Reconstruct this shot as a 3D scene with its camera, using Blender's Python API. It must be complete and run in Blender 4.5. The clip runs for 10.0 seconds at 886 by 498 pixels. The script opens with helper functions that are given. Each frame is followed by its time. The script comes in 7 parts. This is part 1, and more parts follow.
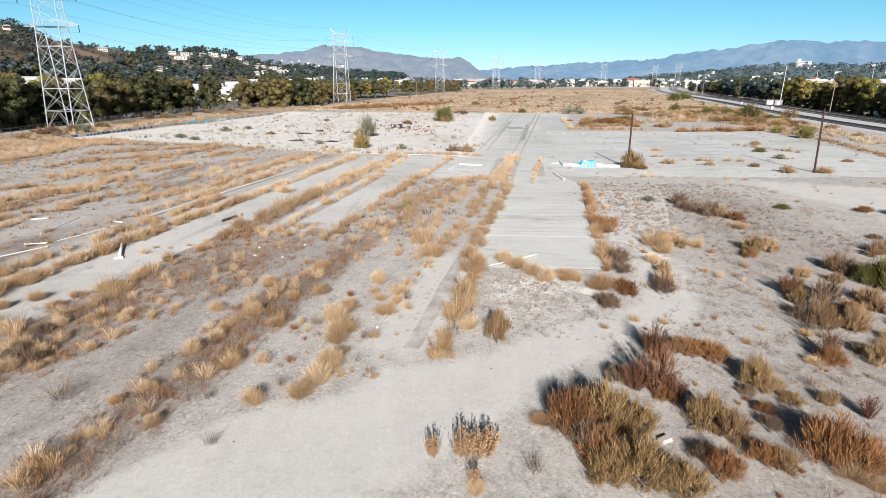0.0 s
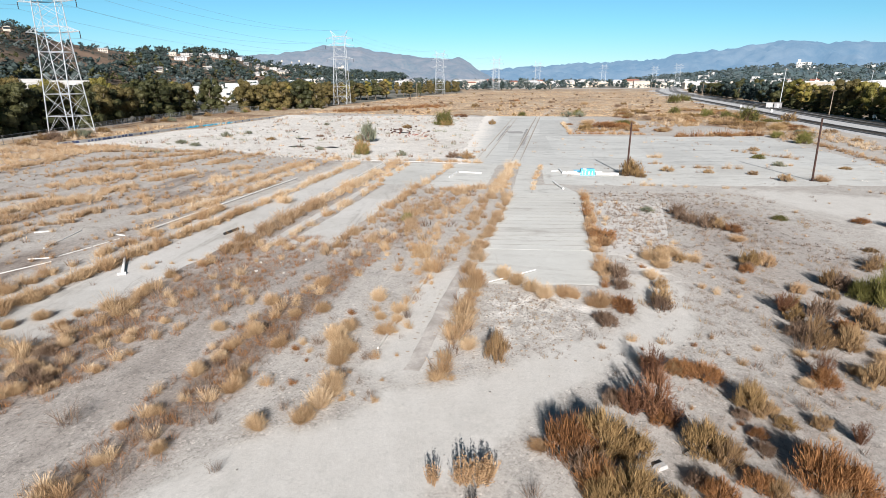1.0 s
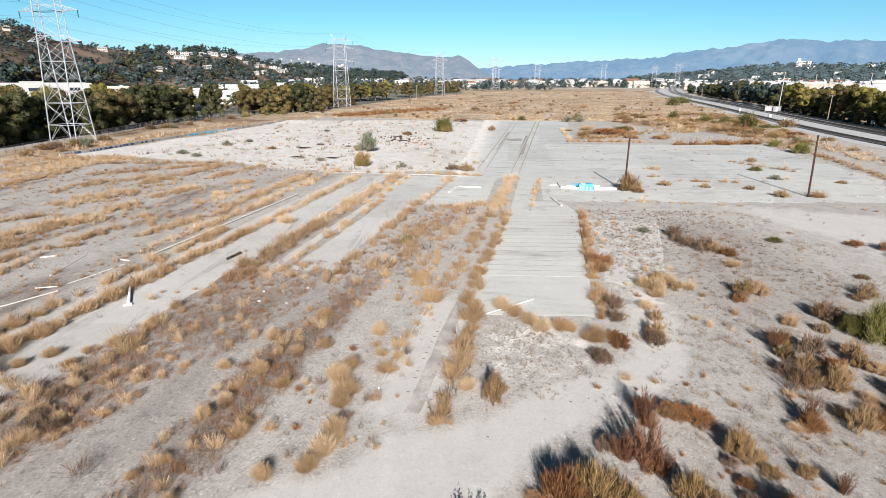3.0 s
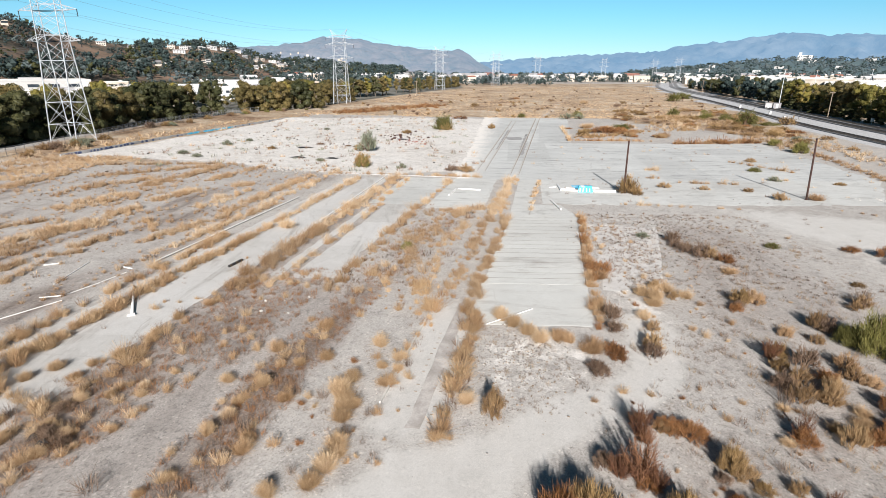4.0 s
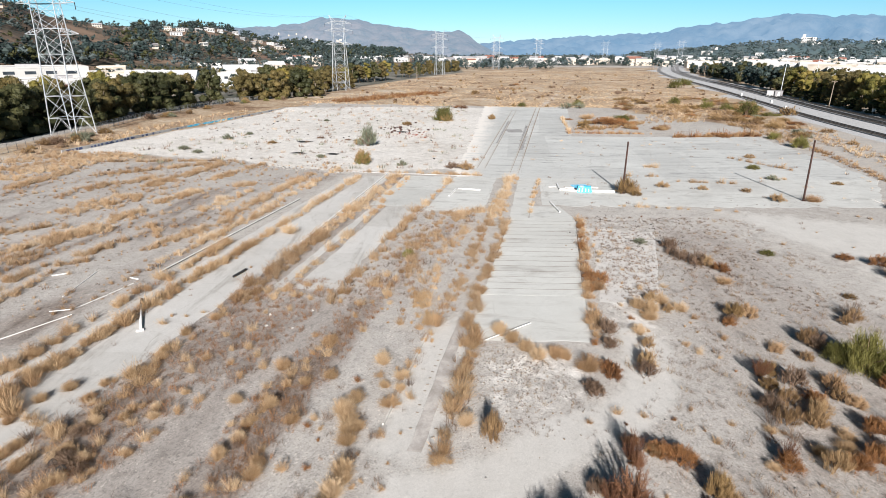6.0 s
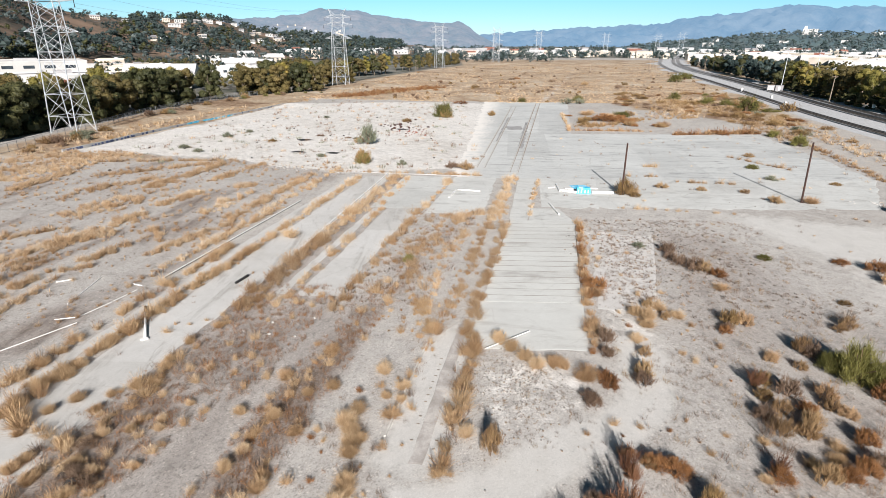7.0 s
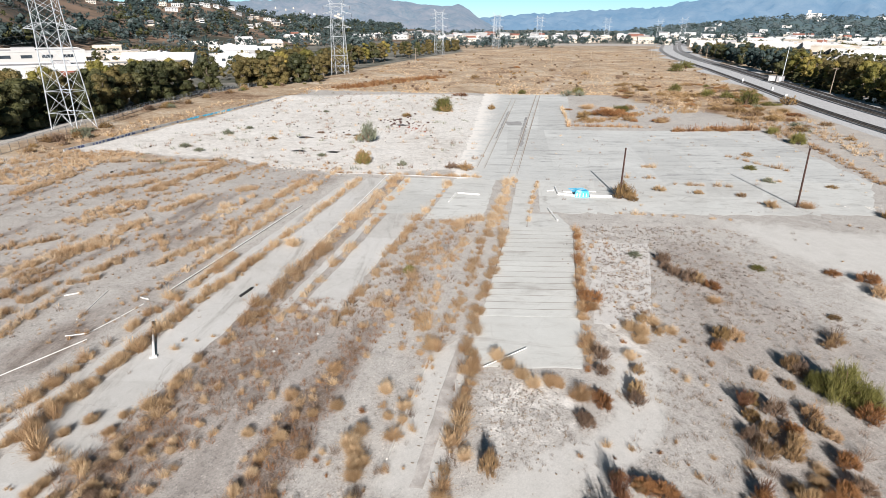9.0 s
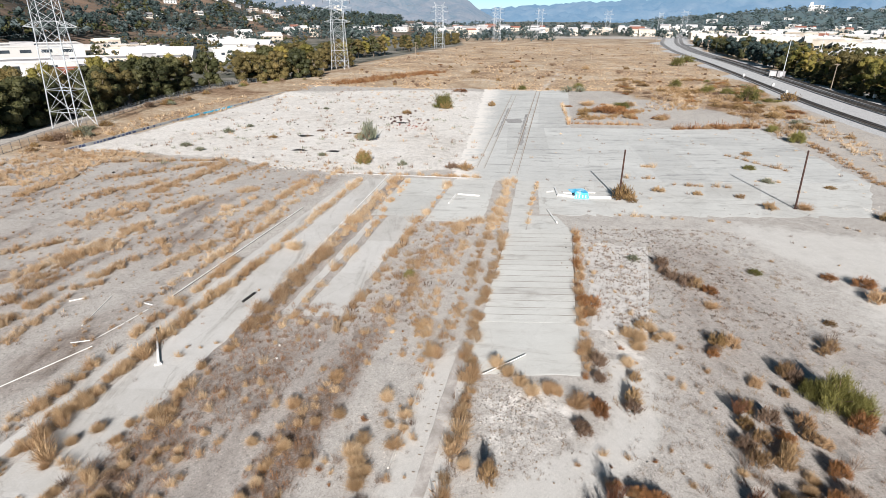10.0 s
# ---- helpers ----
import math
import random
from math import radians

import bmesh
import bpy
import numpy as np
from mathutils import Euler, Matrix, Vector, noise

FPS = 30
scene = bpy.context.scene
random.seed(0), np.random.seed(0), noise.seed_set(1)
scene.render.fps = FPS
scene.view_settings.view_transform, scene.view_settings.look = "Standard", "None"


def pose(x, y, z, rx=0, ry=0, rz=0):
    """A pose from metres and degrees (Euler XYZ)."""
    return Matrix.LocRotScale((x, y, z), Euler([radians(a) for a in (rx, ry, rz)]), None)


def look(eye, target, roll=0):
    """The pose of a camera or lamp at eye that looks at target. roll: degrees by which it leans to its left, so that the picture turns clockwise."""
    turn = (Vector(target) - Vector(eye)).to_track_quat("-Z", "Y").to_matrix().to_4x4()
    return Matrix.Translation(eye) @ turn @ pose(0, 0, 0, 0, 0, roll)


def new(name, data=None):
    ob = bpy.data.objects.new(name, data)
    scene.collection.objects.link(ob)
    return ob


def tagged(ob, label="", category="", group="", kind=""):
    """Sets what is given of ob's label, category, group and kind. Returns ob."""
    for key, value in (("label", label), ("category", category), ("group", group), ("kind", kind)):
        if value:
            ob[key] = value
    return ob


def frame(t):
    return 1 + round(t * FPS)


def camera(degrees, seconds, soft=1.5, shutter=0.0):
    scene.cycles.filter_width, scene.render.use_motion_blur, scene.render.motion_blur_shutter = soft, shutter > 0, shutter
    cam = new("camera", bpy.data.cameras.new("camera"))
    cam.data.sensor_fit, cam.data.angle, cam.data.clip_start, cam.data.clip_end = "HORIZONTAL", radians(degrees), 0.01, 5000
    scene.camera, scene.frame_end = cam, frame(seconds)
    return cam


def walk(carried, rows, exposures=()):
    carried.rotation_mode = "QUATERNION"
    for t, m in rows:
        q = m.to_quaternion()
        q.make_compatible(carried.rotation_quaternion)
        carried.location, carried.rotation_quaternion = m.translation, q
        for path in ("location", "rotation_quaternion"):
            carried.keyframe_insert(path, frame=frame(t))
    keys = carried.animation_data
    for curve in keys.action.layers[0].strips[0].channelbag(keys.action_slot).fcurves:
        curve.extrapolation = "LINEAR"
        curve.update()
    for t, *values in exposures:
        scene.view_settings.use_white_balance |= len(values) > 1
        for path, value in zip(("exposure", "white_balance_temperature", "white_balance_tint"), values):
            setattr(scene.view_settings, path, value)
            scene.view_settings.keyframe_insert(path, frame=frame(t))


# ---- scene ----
cam = camera(78.7, 10.0, soft=0.85)
METRES, EYE, TILT, LEAN, TURN = 16.0, 14.6, -17.5, 0.0, 0.0
ROWS = [
    (0.0, 0.0, 0.0, 0.0, 0.0, 0.0, -0.0),
    (0.5, 0.0001, -0.0137, 0.0411, -0.0, -0.0, -0.01),
    (1.0, 0.0004, -0.0277, 0.0839, -0.01, -0.0, -0.02),
    (1.5, 0.0008, -0.0419, 0.128, -0.02, -0.0, -0.05),
    (2.0, 0.0009, -0.0564, 0.1731, -0.03, -0.04, -0.06),
    (2.5, 0.0013, -0.071, 0.2185, -0.04, -0.09, -0.08),
    (4.0, 0.0003, -0.1144, 0.3536, -0.07, -0.85, -0.12),
    (4.5, -0.0007, -0.1298, 0.4006, -0.08, -1.31, -0.13),
    (5.0, -0.0015, -0.1443, 0.4458, -0.09, -1.75, -0.16),
    (5.5, -0.003, -0.1599, 0.494, -0.09, -2.21, -0.16),
    (7.0, -0.0083, -0.2069, 0.6449, -0.13, -3.49, -0.19),
    (7.5, -0.0099, -0.2225, 0.6973, -0.14, -3.9, -0.2),
    (8.0, -0.0107, -0.2383, 0.75, -0.14, -4.3, -0.22),
    (8.5, -0.011, -0.2547, 0.8032, -0.15, -4.69, -0.25),
    (9.0, -0.0106, -0.2705, 0.8542, -0.17, -5.07, -0.26),
    (9.5, -0.0112, -0.286, 0.9038, -0.17, -5.46, -0.27),
    (10.0, -0.0121, -0.3018, 0.9531, -0.16, -5.85, -0.29),
]
walk(cam, [(t, pose(0, 0, EYE, TILT, LEAN, TURN) @ pose(METRES * x, METRES * y, METRES * z, 90 + pitch, roll, yaw)) for t, x, y, z, yaw, pitch, roll in ROWS])

# ---- light ----
SUN_EL, SUN_AZ = 25.0, 0.5          # the sun stands behind the first view, shadows run ahead
world = bpy.data.worlds.new("sky")
scene.world = world
world.use_nodes = True
wn, wl = world.node_tree.nodes, world.node_tree.links
sky = wn.new("ShaderNodeTexSky")
sky.sky_type, sky.sun_disc = "NISHITA", False
sky.sun_elevation, sky.sun_rotation = radians(SUN_EL), radians(180 - SUN_AZ)
sky.air_density, sky.dust_density, sky.ozone_density, sky.altitude = 1.0, 0.0, 3.0, 300
wn["Background"].inputs["Strength"].default_value = 0.046
tint = wn.new("ShaderNodeMix")               # a clear, slightly cyan sky
tint.data_type, tint.blend_type = "RGBA", "MULTIPLY"
tint.inputs[0].default_value = 1.0
up = wn.new("ShaderNodeSeparateXYZ")
wl.new(wn.new("ShaderNodeTexCoord").outputs["Generated"], up.inputs[0])
grade = wn.new("ShaderNodeValToRGB")          # bluer towards the horizon, darkened overhead, above the view, to deepen shadows
grade.color_ramp.elements[0].position, grade.color_ramp.elements[0].color = 0.0, (0.74, 1.0, 1.45, 1)
grade.color_ramp.elements[1].position, grade.color_ramp.elements[1].color = 0.09, (0.60, 1.07, 1.26, 1)
for _p, _c in ((0.16, (0.60, 1.05, 1.16, 1)), (0.5, (0.31, 0.335, 0.30, 1))):
    grade.color_ramp.elements.new(_p).color = _c
wl.new(up.outputs[2], grade.inputs[0])
wl.new(grade.outputs[0], tint.inputs[7])
wl.new(sky.outputs[0], tint.inputs[6])
wl.new(tint.outputs[2], wn["Background"].inputs[0])

sun = new("sun", bpy.data.lights.new("sun", "SUN"))
sun.data.energy, sun.data.angle, sun.data.color = 5.0, radians(0.55), (1.0, 0.958, 0.946)
_az, _el = radians(SUN_AZ), radians(SUN_EL)
sun.matrix_world = look((0, 0, 300), Vector((0, 0, 300)) - Vector((math.sin(_az) * math.cos(_el), -math.cos(_az) * math.cos(_el), math.sin(_el))))
scene.view_settings.exposure = 1.01

# ---- helpers of the scene ----
rng = np.random.default_rng(7)
SKEW = 0.205                         # the lot's rows run at this slope to the y axis


def gz(x, y):
    """Height of the ground."""
    x, y = np.asarray(x, float), np.asarray(y, float)
    near = np.where(x < 0, -0.02 * np.maximum(x, -110), -0.5 * np.tanh(0.04 * np.maximum(x, 0)))
    return near + 0.004 * np.clip(y - 250, 0, 500)


def site(p, y):
    """World place of a point given across (p) and along (y) the lot."""
    return p + SKEW * y, y


def mesh_np(name, v, f, mats, idx=None, smooth=False):
    me = bpy.data.meshes.new(name)
    v, f = np.asarray(v, np.float32), np.asarray(f, np.int32)
    k = f.shape[1]
    me.vertices.add(len(v))
    me.vertices.foreach_set("co", v.ravel())
    me.loops.add(f.size)
    me.loops.foreach_set("vertex_index", f.ravel())
    me.polygons.add(len(f))
    me.polygons.foreach_set("loop_start", np.arange(0, f.size, k, dtype=np.int32))
    for m in (mats if isinstance(mats, (list, tuple)) else [mats]):
        me.materials.append(m)
    if idx is not None:
        me.polygons.foreach_set("material_index", np.asarray(idx, np.int32))
    me.update(calc_edges=True)
    me.validate()
    if smooth:
        me.shade_smooth()
    else:
        me.shade_flat()
    return me


def part(name, data, parent=None, label=""):
    """Links a mesh, or a bmesh given with its material, as one object under a thing."""
    if isinstance(data, tuple):
        bm, m = data
        me = bpy.data.meshes.new(name)
        bm.to_mesh(me)
        bm.free()
        me.materials.append(m)
        data = me
    ob = new(name, data)
    ob.parent = parent
    return tagged(ob, label) if label else ob


def empty(name, x, y, z, rz=0.0, s=1.0):
    e = new(name)
    e.empty_display_size = 0.3
    e.matrix_world = pose(x, y, z, 0, 0, rz) @ Matrix.Scale(s, 4)
    return e


def box_data(w, d, h, x=0, y=0, z=0, rz=0.0, top=None):
    """Vertices and quads of a box whose base is centred on (x, y, z)."""
    a, b = w / 2, d / 2
    t = top or (1.0, 1.0)
    v = np.array([(-a, -b, 0), (a, -b, 0), (a, b, 0), (-a, b, 0), (-a * t[0], -b * t[1], h), (a * t[0], -b * t[1], h), (a * t[0], b * t[1], h), (-a * t[0], b * t[1], h)])
    c, s = math.cos(radians(rz)), math.sin(radians(rz))
    v[:, :2] = v[:, :2] @ np.array([[c, s], [-s, c]])
    f = np.array([(3, 2, 1, 0), (4, 5, 6, 7), (0, 1, 5, 4), (1, 2, 6, 5), (2, 3, 7, 6), (3, 0, 4, 7)])
    return v + (x, y, z), f


def bars_data(segs, width):
    """Square bars along segments ((x, y, z), (x, y, z)[, width])."""
    vs, fs = [], []
    for s in segs:
        a, b = Vector(s[0]), Vector(s[1])
        w = (s[2] if len(s) > 2 else width) / 2
        d = (b - a).normalized()
        u = d.orthogonal().normalized() if abs(d.z) < 0.9 else Vector((1, 0, 0)).cross(d).normalized()
        t = d.cross(u)
        o = len(vs)
        for e in (a, b):
            vs += [e + u * w + t * w, e - u * w + t * w, e - u * w - t * w, e + u * w - t * w]
        fs += [(o, o + 1, o + 5, o + 4), (o + 1, o + 2, o + 6, o + 5), (o + 2, o + 3, o + 7, o + 6), (o + 3, o, o + 4, o + 7), (o + 3, o + 2, o + 1, o), (o + 4, o + 5, o + 6, o + 7)]
    return np.array([tuple(q) for q in vs]), np.array(fs)


def join(*pieces):
    vs, fs, o = [], [], 0
    for v, f in pieces:
        vs.append(v)
        fs.append(f + o)
        o += len(v)
    return np.concatenate(vs), np.concatenate(fs)


def tube_data(pts, radii, sides=8, caps=True):
    vs, fs = [], []
    pts = [Vector(q) for q in pts]
    for i, q in enumerate(pts):
        d = (pts[min(i + 1, len(pts) - 1)] - pts[max(i - 1, 0)]).normalized()
        u = (Vector((1, 0, 0)) if abs(d.x) < 0.8 else Vector((0, 1, 0))).cross(d).normalized()
        t = d.cross(u)
        for k in range(sides):
            a = 2 * math.pi * k / sides
            vs.append(tuple(q + (u * math.cos(a) + t * math.sin(a)) * radii[i]))
    for i in range(len(pts) - 1):
        for k in range(sides):
            n = (k + 1) % sides
            fs.append((i * sides + k, i * sides + n, (i + 1) * sides + n, (i + 1) * sides + k))
    if caps:
        for i in (0, len(pts) - 1):
            vs.append(tuple(pts[i]))
            c = len(vs) - 1
            for k in range(0, sides, 2):
                q = (c, i * sides + k, i * sides + (k + 1) % sides, i * sides + (k + 2) % sides)
                fs.append(q if i else q[::-1])
    return np.array(vs), np.array(fs)


def vnoise(x, y, s, seed=0.0):
    """Smooth noise in -1..1 over arrays."""
    return np.array([noise.noise((a / s + seed, b / s - seed, seed * 0.37)) for a, b in zip(np.ravel(x), np.ravel(y))]).reshape(np.shape(x))


# ---- materials ----
def material(name, rough=0.9, metal=0.0):
    m = bpy.data.materials.new(name)
    m.use_nodes = True
    b = m.node_tree.nodes["Principled BSDF"]
    b.inputs["Roughness"].default_value, b.inputs["Metallic"].default_value = rough, metal
    b.inputs["Specular IOR Level"].default_value = 0.25
    return m, m.node_tree.nodes, m.node_tree.links, b


def ramp(n, stops):
    r = n.new("ShaderNodeValToRGB")
    while len(r.color_ramp.elements) < len(stops):
        r.color_ramp.elements.new(0.5)
    for e, (p, c) in zip(r.color_ramp.elements, stops):
        e.position, e.color = p, (*c, 1)
    return r


def noise_node(n, l, scale, detail=4, rough=0.6, coord=None, distort=0.0):
    t = n.new("ShaderNodeTexNoise")
    t.inputs["Scale"].default_value, t.inputs["Detail"].default_value = scale, detail
    t.inputs["Roughness"].default_value, t.inputs["Distortion"].default_value = rough, distort
    if coord is not None:
        l.new(coord, t.inputs["Vector"])
    return t


def mixer(n, l, mode, fac, a, b):
    m = n.new("ShaderNodeMix")
    m.data_type, m.blend_type = "RGBA", mode
    for sock, val in ((m.inputs[0], fac), (m.inputs[6], a), (m.inputs[7], b)):
        if isinstance(val, (int, float)):
            sock.default_value = val
        elif isinstance(val, tuple):
            sock.default_value = (*val, 1)
        else:
            l.new(val, sock)
    return m.outputs[2]


def math_node(n, l, op, a, b=None, c=None, clamp=False):
    m = n.new("ShaderNodeMath")
    m.operation, m.use_clamp = op, clamp
    for sock, val in zip(m.inputs, (a, b, c)):
        if val is None:
            continue
        if isinstance(val, (int, float)):
            sock.default_value = val
        else:
            l.new(val, sock)
    return m.outputs[0]


def bump(n, l, b, height, strength=0.4, distance=0.03):
    k = n.new("ShaderNodeBump")
    k.inputs["Strength"].default_value, k.inputs["Distance"].default_value = strength, distance
    l.new(height, k.inputs["Height"])
    l.new(k.outputs[0], b.inputs["Normal"])


def two_scale(name, stops, big, small, rough=0.9, metal=0.0, bumps=0.3, dist=0.02, spread=0.35, world_space=True, island=0.0):
    """Colour by a broad noise, broken by a fine one; relief from the fine one."""
    m, n, l, b = material(name, rough, metal)
    co = n.new("ShaderNodeNewGeometry").outputs["Position"] if world_space else n.new("ShaderNodeTexCoord").outputs["Object"]
    a, f = noise_node(n, l, big, 5, 0.6, co, 0.4), noise_node(n, l, small, 5, 0.7, co)
    v = math_node(n, l, "ADD", a.outputs[0], math_node(n, l, "MULTIPLY", math_node(n, l, "SUBTRACT", f.outputs[0], 0.5), spread))
    if island:
        g = n.new("ShaderNodeObjectInfo").outputs["Random"]
        v = math_node(n, l, "ADD", v, math_node(n, l, "MULTIPLY", math_node(n, l, "SUBTRACT", g, 0.5), island))
    r = ramp(n, stops)
    l.new(v, r.inputs[0])
    l.new(r.outputs[0], b.inputs["Base Color"])
    bump(n, l, b, f.outputs[0], bumps, dist)
    return m


def blade_mat(name, cols, rough=0.75, through_light=0.25, vary=0.62):
    """Dry or green blades: each one takes its own tone."""
    m, n, l, b = material(name, rough)
    geo, info = n.new("ShaderNodeNewGeometry"), n.new("ShaderNodeObjectInfo")
    big = noise_node(n, l, 0.25, 3, 0.6, geo.outputs["Position"])
    v = math_node(n, l, "ADD", math_node(n, l, "MULTIPLY_ADD", geo.outputs["Random Per Island"], vary, 0.31 - vary / 2), math_node(n, l, "MULTIPLY", big.outputs[0], 0.5))
    v = math_node(n, l, "ADD", v, math_node(n, l, "MULTIPLY", math_node(n, l, "SUBTRACT", info.outputs["Random"], 0.5), 0.36))
    k = len(cols)
    r = ramp(n, [(0.12 + 0.76 * i / (k - 1), c) for i, c in enumerate(cols)])
    l.new(v, r.inputs[0])
    l.new(r.outputs[0], b.inputs["Base Color"])
    t = n.new("ShaderNodeBsdfTranslucent")
    l.new(r.outputs[0], t.inputs[0])
    x = n.new("ShaderNodeMixShader")
    x.inputs[0].default_value = through_light
    l.new(b.outputs[0], x.inputs[1])
    l.new(t.outputs[0], x.inputs[2])
    l.new(x.outputs[0], n["Material Output"].inputs[0])
    return m


def ground_material():
    """Bare lot: grey gravelly dirt, pale sand, straw litter and worn wheel paths, laid out by the ground's own layers."""
    m, n, l, b = material("ground_dirt", 0.95)
    co = n.new("ShaderNodeNewGeometry").outputs["Position"]
    big, mid = noise_node(n, l, 0.04, 5, 0.65, co, 0.8), noise_node(n, l, 0.55, 6, 0.65, co, 0.3)
    fine, grit = noise_node(n, l, 6.0, 8, 0.8, co), noise_node(n, l, 30.0, 4, 0.85, co)
    streak_map = n.new("ShaderNodeMapping")
    streak_map.inputs["Rotation"].default_value = (0, 0, radians(11.6))
    streak_map.inputs["Scale"].default_value = (0.9, 0.12, 1)
    l.new(co, streak_map.inputs[0])
    streak = noise_node(n, l, 0.8, 4, 0.6, streak_map.outputs[0], 0.4)

    def layer(name, soft=0.16):
        a = n.new("ShaderNodeAttribute")
        a.attribute_name = name
        v = math_node(n, l, "ADD", a.outputs["Fac"], math_node(n, l, "MULTIPLY", math_node(n, l, "SUBTRACT", mid.outputs[0], 0.5), 0.8))
        v = math_node(n, l, "ADD", v, math_node(n, l, "MULTIPLY", math_node(n, l, "SUBTRACT", fine.outputs[0], 0.5), 0.5))
        r = n.new("ShaderNodeMapRange")
        r.interpolation_type = "SMOOTHSTEP"
        r.inputs[1].default_value, r.inputs[2].default_value = 0.5 - soft, 0.5 + soft
        l.new(v, r.inputs[0])
        return r.outputs[0]

    base = ramp(n, [(0.25, (0.37, 0.34, 0.305)), (0.5, (0.47, 0.44, 0.40)), (0.75, (0.56, 0.53, 0.485))])
    l.new(math_node(n, l, "ADD", math_node(n, l, "MULTIPLY", mid.outputs[0], 0.6), math_node(n, l, "MULTIPLY", big.outputs[0], 0.4)), base.inputs[0])
    litter = ramp(n, [(0.38, (0.085, 0.062, 0.049)), (0.47, (0.22, 0.175, 0.143)), (0.60, (0.40, 0.352, 0.312))])
    l.new(math_node(n, l, "ADD", math_node(n, l, "MULTIPLY", fine.outputs[0], 0.6), math_node(n, l, "MULTIPLY", streak.outputs[0], 0.4)), litter.inputs[0])
    straw = ramp(n, [(0.37, (0.19, 0.112, 0.065)), (0.45, (0.35, 0.245, 0.155)), (0.53, (0.47, 0.365, 0.25)), (0.62, (0.58, 0.50, 0.40))])
    l.new(math_node(n, l, "ADD", math_node(n, l, "MULTIPLY", mid.outputs[0], 0.4), math_node(n, l, "MULTIPLY", big.outputs[0], 0.6)), straw.inputs[0])
    sand = ramp(n, [(0.32, (0.50, 0.46, 0.41)), (0.47, (0.68, 0.645, 0.59)), (0.65, (0.79, 0.76, 0.71))])
    l.new(math_node(n, l, "ADD", math_node(n, l, "MULTIPLY", mid.outputs[0], 0.55), math_node(n, l, "MULTIPLY", big.outputs[0], 0.45)), sand.inputs[0])
    path = ramp(n, [(0.3, (0.505, 0.484, 0.444)), (0.65, (0.575, 0.554, 0.514))])
    l.new(math_node(n, l, "ADD", math_node(n, l, "MULTIPLY", mid.outputs[0], 0.6), math_node(n, l, "MULTIPLY", streak.outputs[0], 0.4)), path.inputs[0])
    soil = ramp(n, [(0.3, (0.26, 0.226, 0.200)), (0.5, (0.375, 0.338, 0.303)), (0.7, (0.47, 0.435, 0.397))])
    l.new(math_node(n, l, "ADD", math_node(n, l, "MULTIPLY", mid.outputs[0], 0.5), math_node(n, l, "MULTIPLY", streak.outputs[0], 0.5)), soil.inputs[0])
    town = ramp(n, [(0.35, (0.07, 0.075, 0.055)), (0.5, (0.15, 0.145, 0.115)), (0.65, (0.27, 0.25, 0.215))])
    l.new(big.outputs[0], town.inputs[0])
    ballast = ramp(n, [(0.3, (0.42, 0.42, 0.415)), (0.7, (0.60, 0.60, 0.59))])
    l.new(fine.outputs[0], ballast.inputs[0])
    c = base.outputs[0]
    for name, col, soft in (("soil", soil, 0.3), ("litter", litter, 0.3), ("straw", straw, 0.25), ("sand", sand, 0.12), ("path", path, 0.25), ("ballast", ballast, 0.08), ("town", town, 0.3)):
        c = mixer(n, l, "MIX", layer(name, soft), c, col.outputs[0])
    speck = n.new("ShaderNodeMapRange")
    speck.inputs[1].default_value, speck.inputs[2].default_value = 0.3, 0.75
    speck.inputs[3].default_value, speck.inputs[4].default_value = 0.6, 1.3
    l.new(grit.outputs[0], speck.inputs[0])
    c = mixer(n, l, "MULTIPLY", 0.8, c, speck.outputs[0])
    rough_ground = math_node(n, l, "SUBTRACT", 1.0, math_node(n, l, "MULTIPLY", layer("path", 0.25), 0.72))
    for scale, lo, hi, dark in ((2.6, 0.55, 0.66, 0.68), (9.0, 0.57, 0.65, 0.56), (0.35, 0.50, 0.70, 0.80), (1.2, 0.57, 0.63, 0.82)):
        spot = noise_node(n, l, scale, 5, 0.7, co, 0.6)
        k = n.new("ShaderNodeMapRange")
        k.interpolation_type = "SMOOTHSTEP"
        k.inputs[1].default_value, k.inputs[2].default_value, k.inputs[3].default_value, k.inputs[4].default_value = lo, hi, 1.0, dark
        l.new(spot.outputs[0], k.inputs[0])
        c = mixer(n, l, "MULTIPLY", rough_ground, c, k.outputs[0])
    stones = n.new("ShaderNodeTexVoronoi")
    stones.inputs["Scale"].default_value = 9.0
    l.new(co, stones.inputs["Vector"])
    tone = ramp(n, [(0.0, (0.72, 0.72, 0.72)), (0.5, (0.98, 0.98, 0.98)), (0.8, (1.0, 1.0, 1.0)), (1.0, (1.45, 1.43, 1.4))])
    l.new(stones.outputs["Color"], tone.inputs[0])
    c = mixer(n, l, "MULTIPLY", rough_ground, c, tone.outputs[0])
    l.new(c, b.inputs["Base Color"])
    bump(n, l, b, math_node(n, l, "ADD", fine.outputs[0], math_node(n, l, "MULTIPLY", grit.outputs[0], 0.4)), 0.45, 0.035)
    return m


